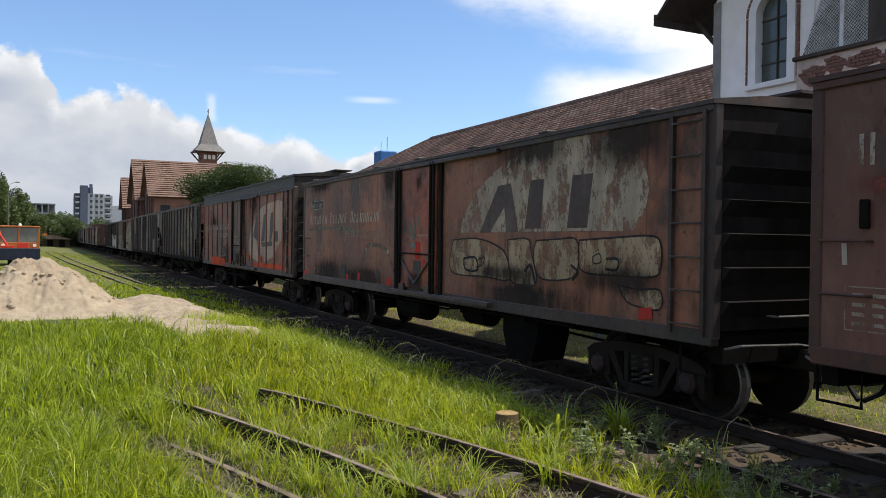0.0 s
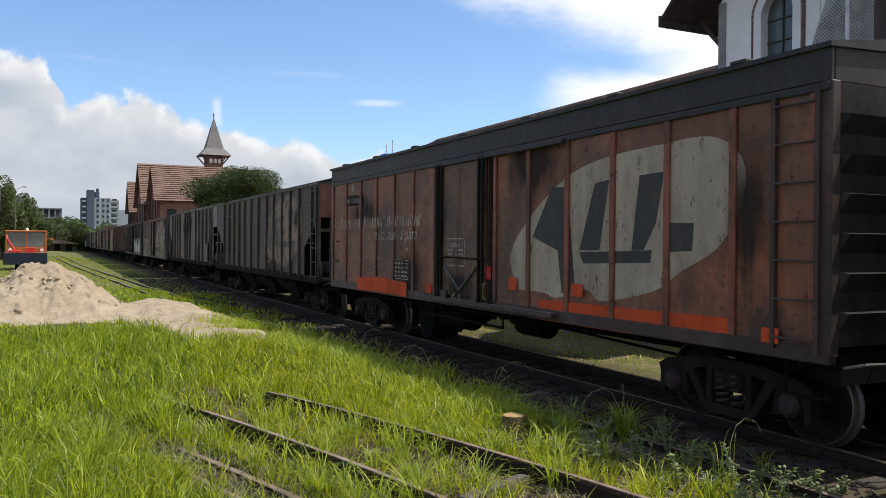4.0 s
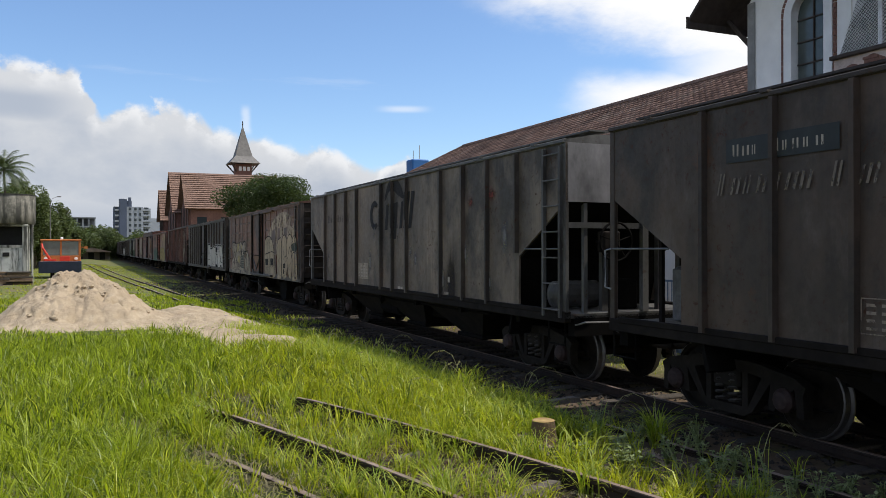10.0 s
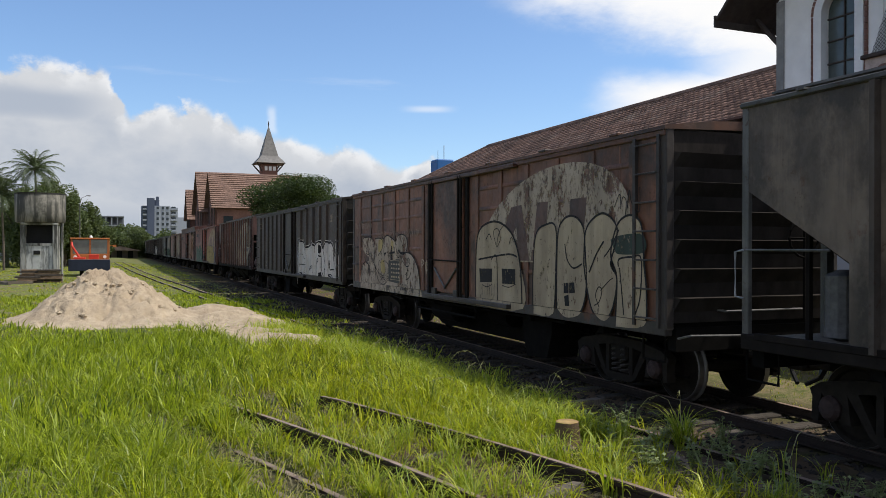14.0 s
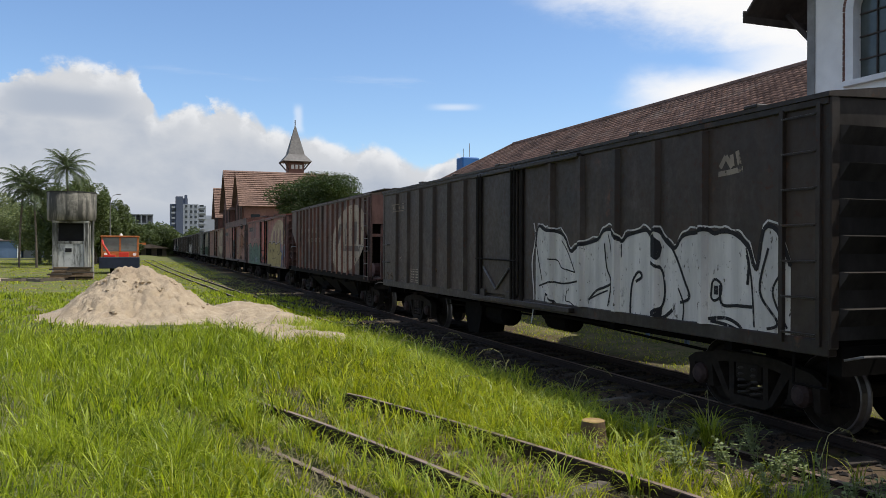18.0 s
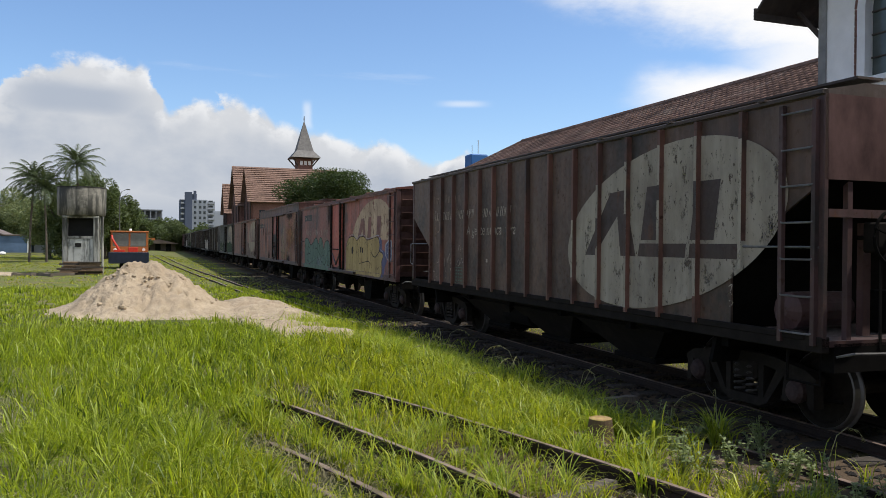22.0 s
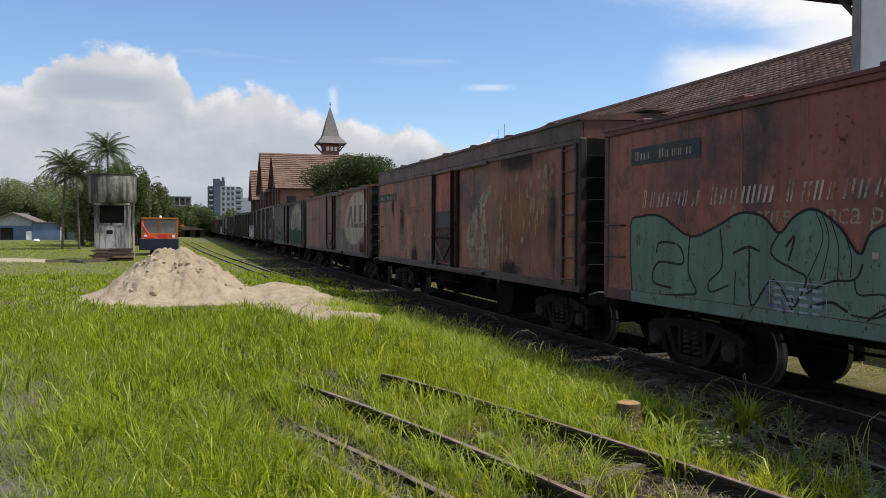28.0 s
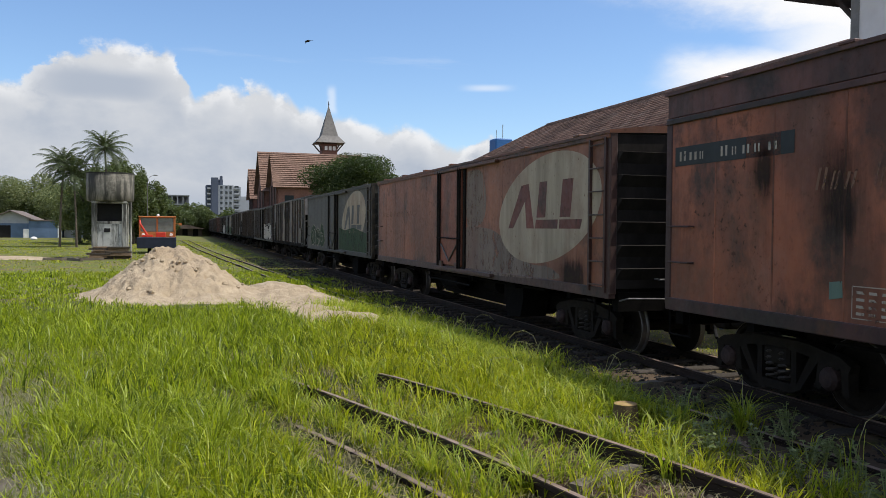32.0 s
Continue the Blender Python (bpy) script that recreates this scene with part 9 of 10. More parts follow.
def tuft(name, label, x, y, n, h, w, spread, seed, mat=None, stalks=0, dz=0.0):
    """One clump of long arching leaves."""
    r = random.Random(seed)
    t = thing(name, label, "weed", (x, y, float(ground_z(x, y)) - 0.02 + dz))
    g = Geo()
    for k in range(n):
        a = r.uniform(0, 6.283)
        H = h * r.uniform(0.55, 1.1)
        reach = spread * r.uniform(0.3, 1.2)
        ww = w * r.uniform(0.6, 1.2)
        px, py = 0.04 * r.gauss(0, 1), 0.04 * r.gauss(0, 1)
        ux, uy = -math.sin(a) * ww / 2, math.cos(a) * ww / 2
        vs, m = [], 6
        for i in range(m):
            f = i / m
            c = (px + math.cos(a) * reach * f ** 1.6, py + math.sin(a) * reach * f ** 1.6, H * (1.55 * f - 0.75 * f ** 2.4))
            q = 1 - 0.75 * f
            vs += [(c[0] - ux * q, c[1] - uy * q, c[2]), (c[0] + ux * q, c[1] + uy * q, c[2])]
        vs.append((px + math.cos(a) * reach, py + math.sin(a) * reach, H * 0.78))
        fs = [(2 * i, 2 * i + 1, 2 * i + 3, 2 * i + 2) for i in range(m - 1)] + [(2 * m - 2, 2 * m - 1, 2 * m)]
        g.add(vs, fs)
    me = g.mesh("leaves", True)
    tagged(part("leaves", me, mat or WEED, t), kind="stuff")
    for k in range((stalks + 1) // 2):
        # a long thin stalk that arches over, its seed head hanging
        a, q = r.uniform(0, 6.28), r.uniform(0.16, 0.38)
        ca, sa, H = math.cos(a), math.sin(a), h * r.uniform(1.0, 1.3)
        arc = [Vector((0, 0, 0)), Vector((q * 0.18 * ca, q * 0.18 * sa, H * 0.55)), Vector((q * 0.5 * ca, q * 0.5 * sa, H * 0.9)), Vector((q * 0.9 * ca, q * 0.9 * sa, H)), Vector((q * 1.3 * ca, q * 1.3 * sa, H * 0.95)), Vector((q * 1.6 * ca, q * 1.6 * sa, H * 0.80))]
        s = part("stalk", Geo().tube(arc, [0.0035, 0.003, 0.003, 0.0025, 0.002, 0.0015], 5), STALK, t, "thin pale arching seed stalk")
        g = Geo()
        for j in range(16):
            p = arc[3].lerp(arc[4], j / 8) if j < 8 else arc[4].lerp(arc[5], j / 8 - 1)
            b = r.uniform(0, 6.28)
            g.add([p, p + Vector((0.022 * math.cos(b), 0.022 * math.sin(b), -0.025)), p + Vector((0.008, 0.006, -0.012))], [(0, 1, 2)])
        part("seed_head", g.mesh("seed_head"), STALK, s)
    return t


def herb(name, label, x, y, h, n, seed, mat):
    """A branching broad-leaved weed."""
    r = random.Random(seed)
    t = thing(name, label, "weed", (x, y, float(ground_z(x, y)) - 0.02))
    stems, leaves = Geo(), Geo()
    for k in range(n):
        a, reach, H = r.uniform(0, 6.28), r.uniform(0.05, 0.5) * h, h * r.uniform(0.55, 1.05)
        p0, p1, p2 = Vector((0, 0, 0)), Vector((math.cos(a) * reach * 0.5, math.sin(a) * reach * 0.5, H * 0.6)), Vector((math.cos(a) * reach, math.sin(a) * reach, H))
        stems.tube([p0, p1, p2], [0.007, 0.005, 0.003], 4)
        for j in range(14):
            f = 0.25 + 0.75 * j / 13
            c = p0.lerp(p1, f * 2) if f < 0.5 else p1.lerp(p2, f * 2 - 1)
            b, s = r.uniform(0, 6.28), r.uniform(0.03, 0.06)
            d = Vector((math.cos(b), math.sin(b), r.uniform(-0.3, 0.5))) * s
            u = d.cross(Vector((0, 0, 1))).normalized() * s * 0.3
            leaves.add([c, c + d * 0.5 + u, c + d, c + d * 0.5 - u], [(0, 1, 2, 3)])
    tagged(part("stem", stems, mat, t), kind="stuff")
    tagged(part("leaves", leaves.mesh("leaves"), mat, t), kind="stuff")
    return t


HERB = leaf_material("broad_weed_leaf", (0.15, 0.20, 0.075), (0.33, 0.37, 0.18), 0.35)
tuft("grass_clump", "tall bushy grass clump with drooping seed stalks", 5.55, 6.85, 90, 0.50, 0.016, 0.55, 1, stalks=4)
tuft("grass_clump", "broad spear-leaved grass shoot in gravel", 4.50, 6.45, 5, 0.55, 0.05, 0.22, 2)
tuft("grass_clump", "arching pale grass clump by the rails", 4.55, 9.5, 70, 0.52, 0.013, 0.65, 3, stalks=5)
tuft("grass_clump", "arching pale grass clump by the rails", 4.75, 8.35, 80, 0.48, 0.013, 0.62, 4, stalks=4)
tuft("grass_clump", "arching pale grass clump by the rails", 4.50, 12.4, 70, 0.50, 0.014, 0.5, 5, stalks=3)
tuft("grass_clump", "bright low grass clump beside the siding", 3.05, 6.5, 60, 0.30, 0.014, 0.45, 6)
tuft("grass_clump", "bright grass clump growing over a rail", 3.42, 5.00, 60, 0.40, 0.012, 0.40, 7)
tuft("grass_clump", "bright grass clump growing over a rail", 2.30, 5.05, 70, 0.36, 0.012, 0.42, 8)
tuft("grass_clump", "bright grass clump growing over a rail", 1.75, 5.6, 70, 0.34, 0.012, 0.42, 9)
tuft("grass_clump", "bright low grass clump beside the siding", 4.50, 6.55, 60, 0.36, 0.014, 0.5, 10)
tuft("grass_clump", "single tall grass tuft in shade", 5.05, 4.95, 9, 0.60, 0.014, 0.14, 11, stalks=2)
tuft("grass_clump", "low yellow-green grass tuft in gravel", 4.55, 4.65, 10, 0.32, 0.016, 0.34, 12)
for k in range(52):
    y = random.uniform(4.9, 9.2)
    x = siding_x(y) + random.choice((-1.25, -0.4, -0.3, 0.12, 0.3, 0.55, 0.8, 1.25, 1.4)) + random.uniform(-0.12, 0.12)
    tuft("grass_clump", "bright grass clump between old rails", x, y, 34, random.uniform(0.22, 0.40), 0.012, random.uniform(0.25, 0.45), 100 + k)
for k in range(16):
    y = random.uniform(8.7, 9.9)
    tuft("grass_clump", "bright grass clump closing over a rail end", siding_x(y) + random.choice((-0.12, 0.05, 1.0, 1.15)) + random.uniform(-0.1, 0.1), y, 30, random.uniform(0.2, 0.34), 0.012, random.uniform(0.25, 0.4), 400 + k)
for k in range(26):
    y = random.uniform(5.6, 17)
    x = 4.35 - 0.03 * y + random.uniform(-0.5, 0.35)
    if math.hypot(x - 3.9, y - 6.35) < 0.75:
        continue
    tuft("grass_clump", "arching grass clump at the track edge", x, y, 44, random.uniform(0.28, 0.48), 0.013, random.uniform(0.35, 0.6), 200 + k, stalks=k % 3)
herb("weed", "pale-leaved bushy weed in gravel", 4.30, 5.75, 0.34, 9, 1, HERB)
herb("weed", "dark leafy weed beside the track", 5.95, 6.65, 0.38, 10, 2, HERB)
herb("weed", "spindly leafy weed beside the track", 5.10, 4.85, 0.50, 4, 3, HERB)
for k in range(48):
    y = random.uniform(3.0, 7.6)
    x = random.uniform(3.5 + 0.12 * (y - 3), 6.15)
    if np.hypot(x - 4.12, y - 6.95) > 0.35:
        herb("weed", "small leafy weed in track gravel", x, y, random.uniform(0.10, 0.30), random.randint(3, 7), 50 + k, HERB)
for k in range(36):
    y = random.uniform(3.4, 9.5)
    x = random.uniform(4.5, 6.0)
    herb("weed", "spindly leafy weed in shaded gravel", x, y, random.uniform(0.14, 0.36), random.randint(3, 6), 150 + k, HERB)
for k in range(14):
    y = random.uniform(3.2, 9.0)
    tuft("grass_clump", "low grass tuft in shaded gravel", random.uniform(4.2 if y > 5 else 3.7, 6.0), y, 16, random.uniform(0.16, 0.34), 0.013, random.uniform(0.2, 0.4), 300 + k)


def gravel(name, label, n, place, smin, smax, mat, seed):
    r = random.Random(seed)
    g = Geo()
    for k in range(n):
        x, y = place(r)
        s = r.uniform(smin, smax)
        z = float(ground_z(x, y)) + s * 0.15
        vs = [(x + s * r.uniform(0.5, 1) * a, y + s * r.uniform(0.5, 1) * b, z + s * r.uniform(0.3, 0.7) * c) for a, b, c in ((1, 0.2, 0), (0.2, 1, 0), (-1, 0.3, 0), (-0.3, -1, 0), (0.1, 0.1, 1), (0, 0, -1))]
        g.add(vs, [(0, 1, 4), (1, 2, 4), (2, 3, 4), (3, 0, 4), (1, 0, 5), (2, 1, 5), (3, 2, 5), (0, 3, 5)])
    me = g.mesh(name)
    me.materials.append(mat)
    ob = new(name, me)
    tagged(ob, label, "gravel", kind="stuff")


def far_bed(r):
    y = 10.5 + 44 * r.random() ** 1.4
    return r.uniform(loop_x(y) - 0.1, 6.7), y


STONE = plain("brown_grey_stone", (0.25, 0.19, 0.14), 0.95, 0, 0.5, 9, 0.4)
gravel("gravel", "loose brown-grey stones beside the track", 3600, lambda r: (r.uniform(3.3, 5.3), r.uniform(2.6, 11)), 0.012, 0.05, STONE, 1)
gravel("gravel", "dark gravel and litter on the far bed", 3000, far_bed, 0.03, 0.09, plain("dull_bed_stone", (0.048, 0.038, 0.030), 0.95, 0, 0.6, 9, 0.4), 6)
gravel("ballast", "dark ballast between the running rails", 5200, lambda r: (r.uniform(5.9, 8.5), r.uniform(2.5, 26)), 0.02, 0.06, MAT["ballast"], 2)


def siding_stone(r):
    y = r.uniform(3.2, 7.5)
    return siding_x(y) + r.uniform(0.05, 1.05), y


gravel("gravel", "brown stones and bark between siding rails", 3000, siding_stone, 0.012, 0.05, plain("reddish_ballast", (0.12, 0.078, 0.058), 0.95, 0, 0.5, 9, 0.4), 3)


def path_stone(r):
    y = r.uniform(5.0, 13.5)
    return 0.02 - 0.2 * y + r.gauss(0, 0.26), y


gravel("gravel", "pale gravel on a worn footpath", 600, path_stone, 0.01, 0.03, plain("pale_path_gravel", (0.26, 0.215, 0.165), 0.95, 0, 0.4, 9, 0.4), 4)

# ---- small things in the foreground ----
CUT = plain("fresh_cut_wood", (0.36, 0.24, 0.10), 0.85, 0, 0.3, 12, 0.3)
BARK = plain("brown_bark", (0.17, 0.115, 0.065), 0.95, 0, 0.4, 9, 0.8)
st = thing("tree_stump", "low sawn tree stump with orange-yellow cut face", "stump", (4.06, 6.69, float(ground_z(4.06, 6.69)) - 0.03))
part("bark", Geo().lathe([(0.17, 0.0), (0.13, 0.08), (0.114, 0.21), (0.110, 0.23)], 18), BARK, st)
part("cut_face", Geo().lathe([(0.105, 0.226), (0.110, 0.236), (0.095, 0.242), (0.02, 0.240)], 18), CUT, st, "orange-yellow sawn face")


def plank(name, label, p, q, w, t, seed):
    """A split, weathered piece of timber."""
    r = random.Random(seed)
    p, q = Vector(p), Vector(q)
    d = (q - p).normalized()
    u = d.cross(Vector((0, 0, 1))).normalized()
    g, n = Geo(), 9
    for i in range(n):
        c = p.lerp(q, i / (n - 1))
        a, b = w / 2 * r.uniform(0.75, 1.1), w / 2 * r.uniform(0.75, 1.1)
        h = t * r.uniform(0.8, 1.15)
        g.v += [tuple(c - u * a), tuple(c + u * b), tuple(c + u * b * 0.8 + Vector((0, 0, h))), tuple(c - u * a * 0.7 + Vector((0, 0, h * r.uniform(0.8, 1.1))))]
        if i:
            k = 4 * i
            g.f += [(k - 4 + j, k - 4 + (j + 1) % 4, k + (j + 1) % 4, k + j) for j in range(4)]
    g.f += [(0, 1, 2, 3), (4 * n - 1, 4 * n - 2, 4 * n - 3, 4 * n - 4)]
    solid(name, g, MAT["sleeper"], label, "timber")


plank("broken_sleeper", "broken weathered sleeper end between rails", (2.62, 4.98, 0.11), (3.30, 5.28, 0.12), 0.16, 0.055, 1)
plank("broken_sleeper", "short weathered board in the grass", (2.45, 6.5, 0.10), (2.75, 6.62, 0.11), 0.12, 0.035, 2)
plank("broken_sleeper", "split plank beside the running rails", (5.0, 8.6, -0.02), (5.9, 8.9, -0.06), 0.16, 0.06, 3)


# ---- yard buildings and far things ----
BOARD = plain("weathered_brown_board", (0.22, 0.155, 0.10), 0.9, 0, 0.5, 6, 0.4, (1, 6, 6))


def streaked(name, base, lo=0.50):
    """Weathered concrete with black algae runs and blotches."""
    m, nt, bs = material(name)
    col = mixc(nt, tex(nt, 1.3, 7, 0.65), scaled(base, 0.55), scaled(base, 1.35))
    col = mixc(nt, ramp(nt, tex(nt, 2.4, 8, 0.68, (1, 1, 0.14)), [(lo - 0.05, (0, 0, 0)), (lo + 0.08, (0.9, 0.9, 0.9))]), col, (0.028, 0.028, 0.024))
    col = mixc(nt, ramp(nt, tex(nt, 0.9, 8, 0.7), [(lo + 0.03, (0, 0, 0)), (lo + 0.16, (0.8, 0.8, 0.8))]), col, (0.045, 0.045, 0.036))
    link(nt, col, bs.inputs["Base Color"])
    bs.inputs["Roughness"].default_value = 0.95
    return m


def water_tower():
    t = thing("water_tower", "stained concrete water tank on square pillars", "water tower", (-3.84, 50.0, float(ground_z(-3.84, 50))))
    stain = streaked("black_streaked_concrete", (0.23, 0.215, 0.18), 0.46)
    grimy = streaked("grimy_pillar_concrete", (0.36, 0.36, 0.33), 0.52)
    rim = streaked("algae_black_concrete", (0.07, 0.07, 0.06), 0.42)
    z0, z1 = 3.26, 4.90
    prof = [(0.3, z0), (1.20, z0), (1.27, z0 + 0.05), (1.29, z0 + 0.5), (1.30, z1 - 0.06), (1.15, z1 - 0.06), (1.15, z1 - 0.3), (0.2, z1 - 0.3)]
    tank = part("tank", Geo().lathe(prof, 48), stain, t, "round concrete tank with black rain streaks", True)
    part("rim", Geo().lathe([(1.16, z1 - 0.056), (1.32, z1 - 0.056), (1.32, z1), (1.16, z1), (1.16, z1 - 0.056)], 48), rim, tank, "blackened tank rim")
    for a in (-1, 1):
        for b in (-1, 1):
            part("pillar", Geo().box(a * 0.80 - 0.13, a * 0.80 + 0.13, b * 0.80 - 0.13, b * 0.80 + 0.13, 0, z0, 0.02), grimy, t)
    part("ring_beam", Geo().box(-0.95, 0.95, -0.95, 0.95, z0 - 0.12, z0 - 0.002, 0.02), grimy, t)
    for s in (-1, 1):
        part("tie_beam", Geo().box(-0.665, 0.665, s * 0.80 - 0.07, s * 0.80 + 0.07, 1.98, 2.12), grimy, t)
    # solid black block stands for the shade inside the empty chamber
    part("dark_core", Geo().box(-0.66, 0.66, -0.45, 0.65, 2.13, z0 - 0.13), MAT["black"], t, "black block for the shaded empty pump chamber")
    part("infill_wall", Geo().box(-0.665, 0.665, -0.84, 0.76, 0, 1.975, 0.01), streaked("grimy_whitewash", (0.50, 0.51, 0.485), 0.56), t, "grimy whitewashed infill wall")
    # black plate stands for the dark of the vent
    part("vent_opening", Geo().box(-0.28, 0.05, -0.87, -0.845, 1.50, 1.72), MAT["black"], t)
    part("downpipe", Geo().tube([(1.12, -0.5, 0), (1.12, -0.5, z0)], 0.07, 8), grimy, t)
    # stacked boards at its foot
    for k in range(16):
        half = random.uniform(0.42, 0.70)
        ob = solid("timber_board", Geo().box(-half, half, -0.18, 0.18, 0, 0.085, 0.008), BOARD if k % 3 else MAT["old_sleeper"], "weathered board stacked by the water tower", "timber", group="boards by the water tower")
        ob.location = (-3.75 + (0.48 if k % 2 else -0.40) + random.uniform(-0.15, 0.15), 47.6 + random.uniform(-0.12, 0.12), float(ground_z(-4, 47.6)) + 0.088 * (k // 2))
        ob.rotation_euler = (0, 0, random.uniform(-0.10, 0.10))
    for k in range(4):
        a = -5.5 - 0.45 * k
        plank("timber_beam", "old beam lying in the grass", (a, 46.5 + random.uniform(-1, 1), 0.1), (a + 1.6, 45.6 + random.uniform(-1, 1), 0.1), 0.18, 0.14, 20 + k)


def track_trolley():
    """An orange maintenance railcar with a hoist, facing the viewer."""
    o = plain("orange_machine_paint", (0.42, 0.15, 0.045), 0.55, 0, 0.2, 3)
    navy = plain("navy_machine_paint", (0.020, 0.027, 0.050), 0.55, 0, 0.3, 3)
    redp = plain("red_machine_paint", (0.55, 0.05, 0.03), 0.5, 0, 0.2, 3)
    t = thing("maintenance_railcar", "orange railway maintenance car with navy front apron", "rail vehicle", (-1.50, 56.5, float(ground_z(-1.5, 56.5)) + 0.02))
    part("chassis", Geo().box(-1.1, 1.1, 0.2, 5.2, 0.45, 0.75, 0.03), navy, t)
    part("front_apron", Geo().box(-1.24, 1.24, -0.05, 0.20, 0.35, 1.10, 0.03), navy, t, "navy blue front apron")
    part("deck", Geo().box(-1.2, 1.2, 0.2, 1.5, 1.0, 1.10, 0.02), o, t)
    cab = part("cab", Geo().box(-1.18, 1.18, 1.5, 3.6, 1.02, 1.45, 0.02).box(-1.18, -1.06, 1.5, 3.6, 1.45, 2.42).box(1.06, 1.18, 1.5, 3.6, 1.45, 2.42).box(-0.05, 0.05, 1.5, 1.6, 1.45, 2.42).box(-1.06, 1.06, 3.5, 3.6, 1.45, 2.42), o, t, "boxy orange cab")
    part("cab_roof", Geo().box(-1.22, 1.22, 1.42, 3.7, 2.42, 2.52, 0.03), o, t)
    for a in (-1, 1):
        part("windscreen", Geo().box(a * 0.06, a * 1.05, 1.53, 1.56, 1.47, 2.40), CAB_GLASS, cab, "grey-green windscreen pane lightened for reflected light")
        part("headlamp", Geo().lathe([(0.10, -0.02), (0.11, 0.03), (0.08, 0.06)], 12, "y", (a * 0.9, 1.45, 1.25)), TRIM, t)
        for y in (0.9, 4.2):
            part("wheel", Geo().lathe([(0.30, -0.06), (0.36, -0.06), (0.36, 0.06), (0.30, 0.06)], 18, "x", (a * 0.53, y, 0.36)), MAT["bogie"], t)
    part("beacon", Geo().lathe([(0.09, 2.52), (0.09, 2.62), (0.04, 2.68)], 10, "z", (0.05, 1.9, 0)), TRIM, t, "small white roof beacon")
    part("hoist_arm", Geo().tube([(-0.55, 0.9, 1.12), (-1.05, 1.0, 1.95), (-1.1, 1.2, 2.2)], 0.07, 8), redp, t, "red hoist arm")
    part("hoist_base", Geo().box(-0.95, -0.25, 0.6, 1.1, 1.10, 1.24, 0.02), redp, t, "red hoist base")
    part("tool_chest", Geo().box(-0.05, 0.55, 0.65, 1.15, 1.10, 1.42, 0.02), redp, t, "red tool chest")
    part("side_mirror", Geo().tube([(1.18, 1.6, 2.0), (1.5, 1.45, 2.0)], 0.02, 5).box(1.4, 1.62, 1.40, 1.44, 1.9, 2.06), o, t)


def blue_house():
    h = thing("workshop_house", "low grey-blue workshop with dark gabled roof", "building", (0, 0, 0))
    y = 131.0
    wall = plain("grey_blue_render", (0.40, 0.43, 0.47), 0.9, 0, 0.2, 0.7)
    blue = plain("blue_painted_wall", (0.13, 0.20, 0.32), 0.85, 0, 0.3, 0.7)
    roof = plain("dark_sheet_roof", (0.17, 0.14, 0.125), 0.8, 0, 0.3, 0.8)
    part("gable_wall", Geo().add([(-27, y, 0), (-21.2, y, 0), (-21.2, y, 2.9), (-23.6, y, 3.95), (-27, y, 2.6), (-27, y + 9, 0), (-21.2, y + 9, 0), (-21.2, y + 9, 2.9), (-23.6, y + 9, 3.95), (-27, y + 9, 2.6)], [(0, 1, 2, 3, 4), (9, 8, 7, 6, 5), (0, 5, 6, 1), (1, 6, 7, 2), (0, 4, 9, 5)]), wall, h)
    for a, b in (((-27.8, 2.30), (-23.6, 4.15)), ((-23.6, 4.15), (-20.3, 2.72))):
        part("roof_slope", Geo().add([(a[0], y - 0.7, a[1]), (b[0], y - 0.7, b[1]), (b[0], y + 9.5, b[1]), (a[0], y + 9.5, a[1]), (a[0], y - 0.7, a[1] - 0.14), (b[0], y - 0.7, b[1] - 0.14), (b[0], y + 9.5, b[1] - 0.14), (a[0], y + 9.5, a[1] - 0.14)], [(0, 1, 2, 3), (4, 7, 6, 5), (0, 4, 5, 1), (1, 5, 6, 2), (2, 6, 7, 3), (3, 7, 4, 0)]), roof, h)
    part("lower_wall", Geo().box(-26.9, -21.25, y - 0.12, y - 0.01, 0, 2.2), blue, h, "blue-painted lower wall")
    # black plate stands for the unlit doorway
    part("door_opening", Geo().box(-25.3, -23.6, y - 0.16, y - 0.13, 0, 1.9), MAT["black"], h)
    part("white_panel", Geo().box(-21.9, -20.9, y - 0.35, y - 0.18, 0, 1.4), TRIM, h)
    part("shed", Geo().box(-21.15, -16.9, y - 0.4, y + 6, 0, 2.55), blue, h, "blue lean-to shed")
    part("shed_corner", Geo().box(-17.3, -16.8, y - 0.45, y - 0.41, 0, 2.5), TRIM, h)
    part("shed_roof", Geo().box(-21.0, -12.5, y - 0.6, y + 7, 2.56, 2.75, 0.03), roof, h)
    part("back_wall", Geo().box(-16.7, -13.0, y + 1.5, y + 6, 0, 2.5), wall, h)
    solid("white_sack", Geo().lathe([(0.2, 0), (0.45, 0.12), (0.35, 0.3), (0.12, 0.42)], 9, "z", (-17.6, 112, 0.08)), TRIM, "white sack lying in the grass", "sack", smooth=True)
    s = thing("lineside_shed", "low sheds with grey roofs beside the line", "building")
    part("shed_wall", Geo().box(-2.0, 4.2, 168, 176, 0, 1.5), plain("brown_shed_wall", (0.13, 0.11, 0.095), 0.9, 0, 0.3, 0.7), s)
    part("shed_roof", Geo().prism([(-2.6, 1.5), (1.0, 2.35), (4.8, 1.5)], 166, 177), plain("grey_sheet_roof", (0.15, 0.115, 0.095), 0.85, 0, 0.4, 0.6), s)
    for k in range(3):
        part("door", Geo().box(-1.6 + 2 * k, -0.6 + 2 * k, 167.9, 167.99, 0, 1.4), MAT["black"], s)


DULL = plain("dull_far_concrete", (0.24, 0.26, 0.29), 0.9, 0, 0.3, 0.4)


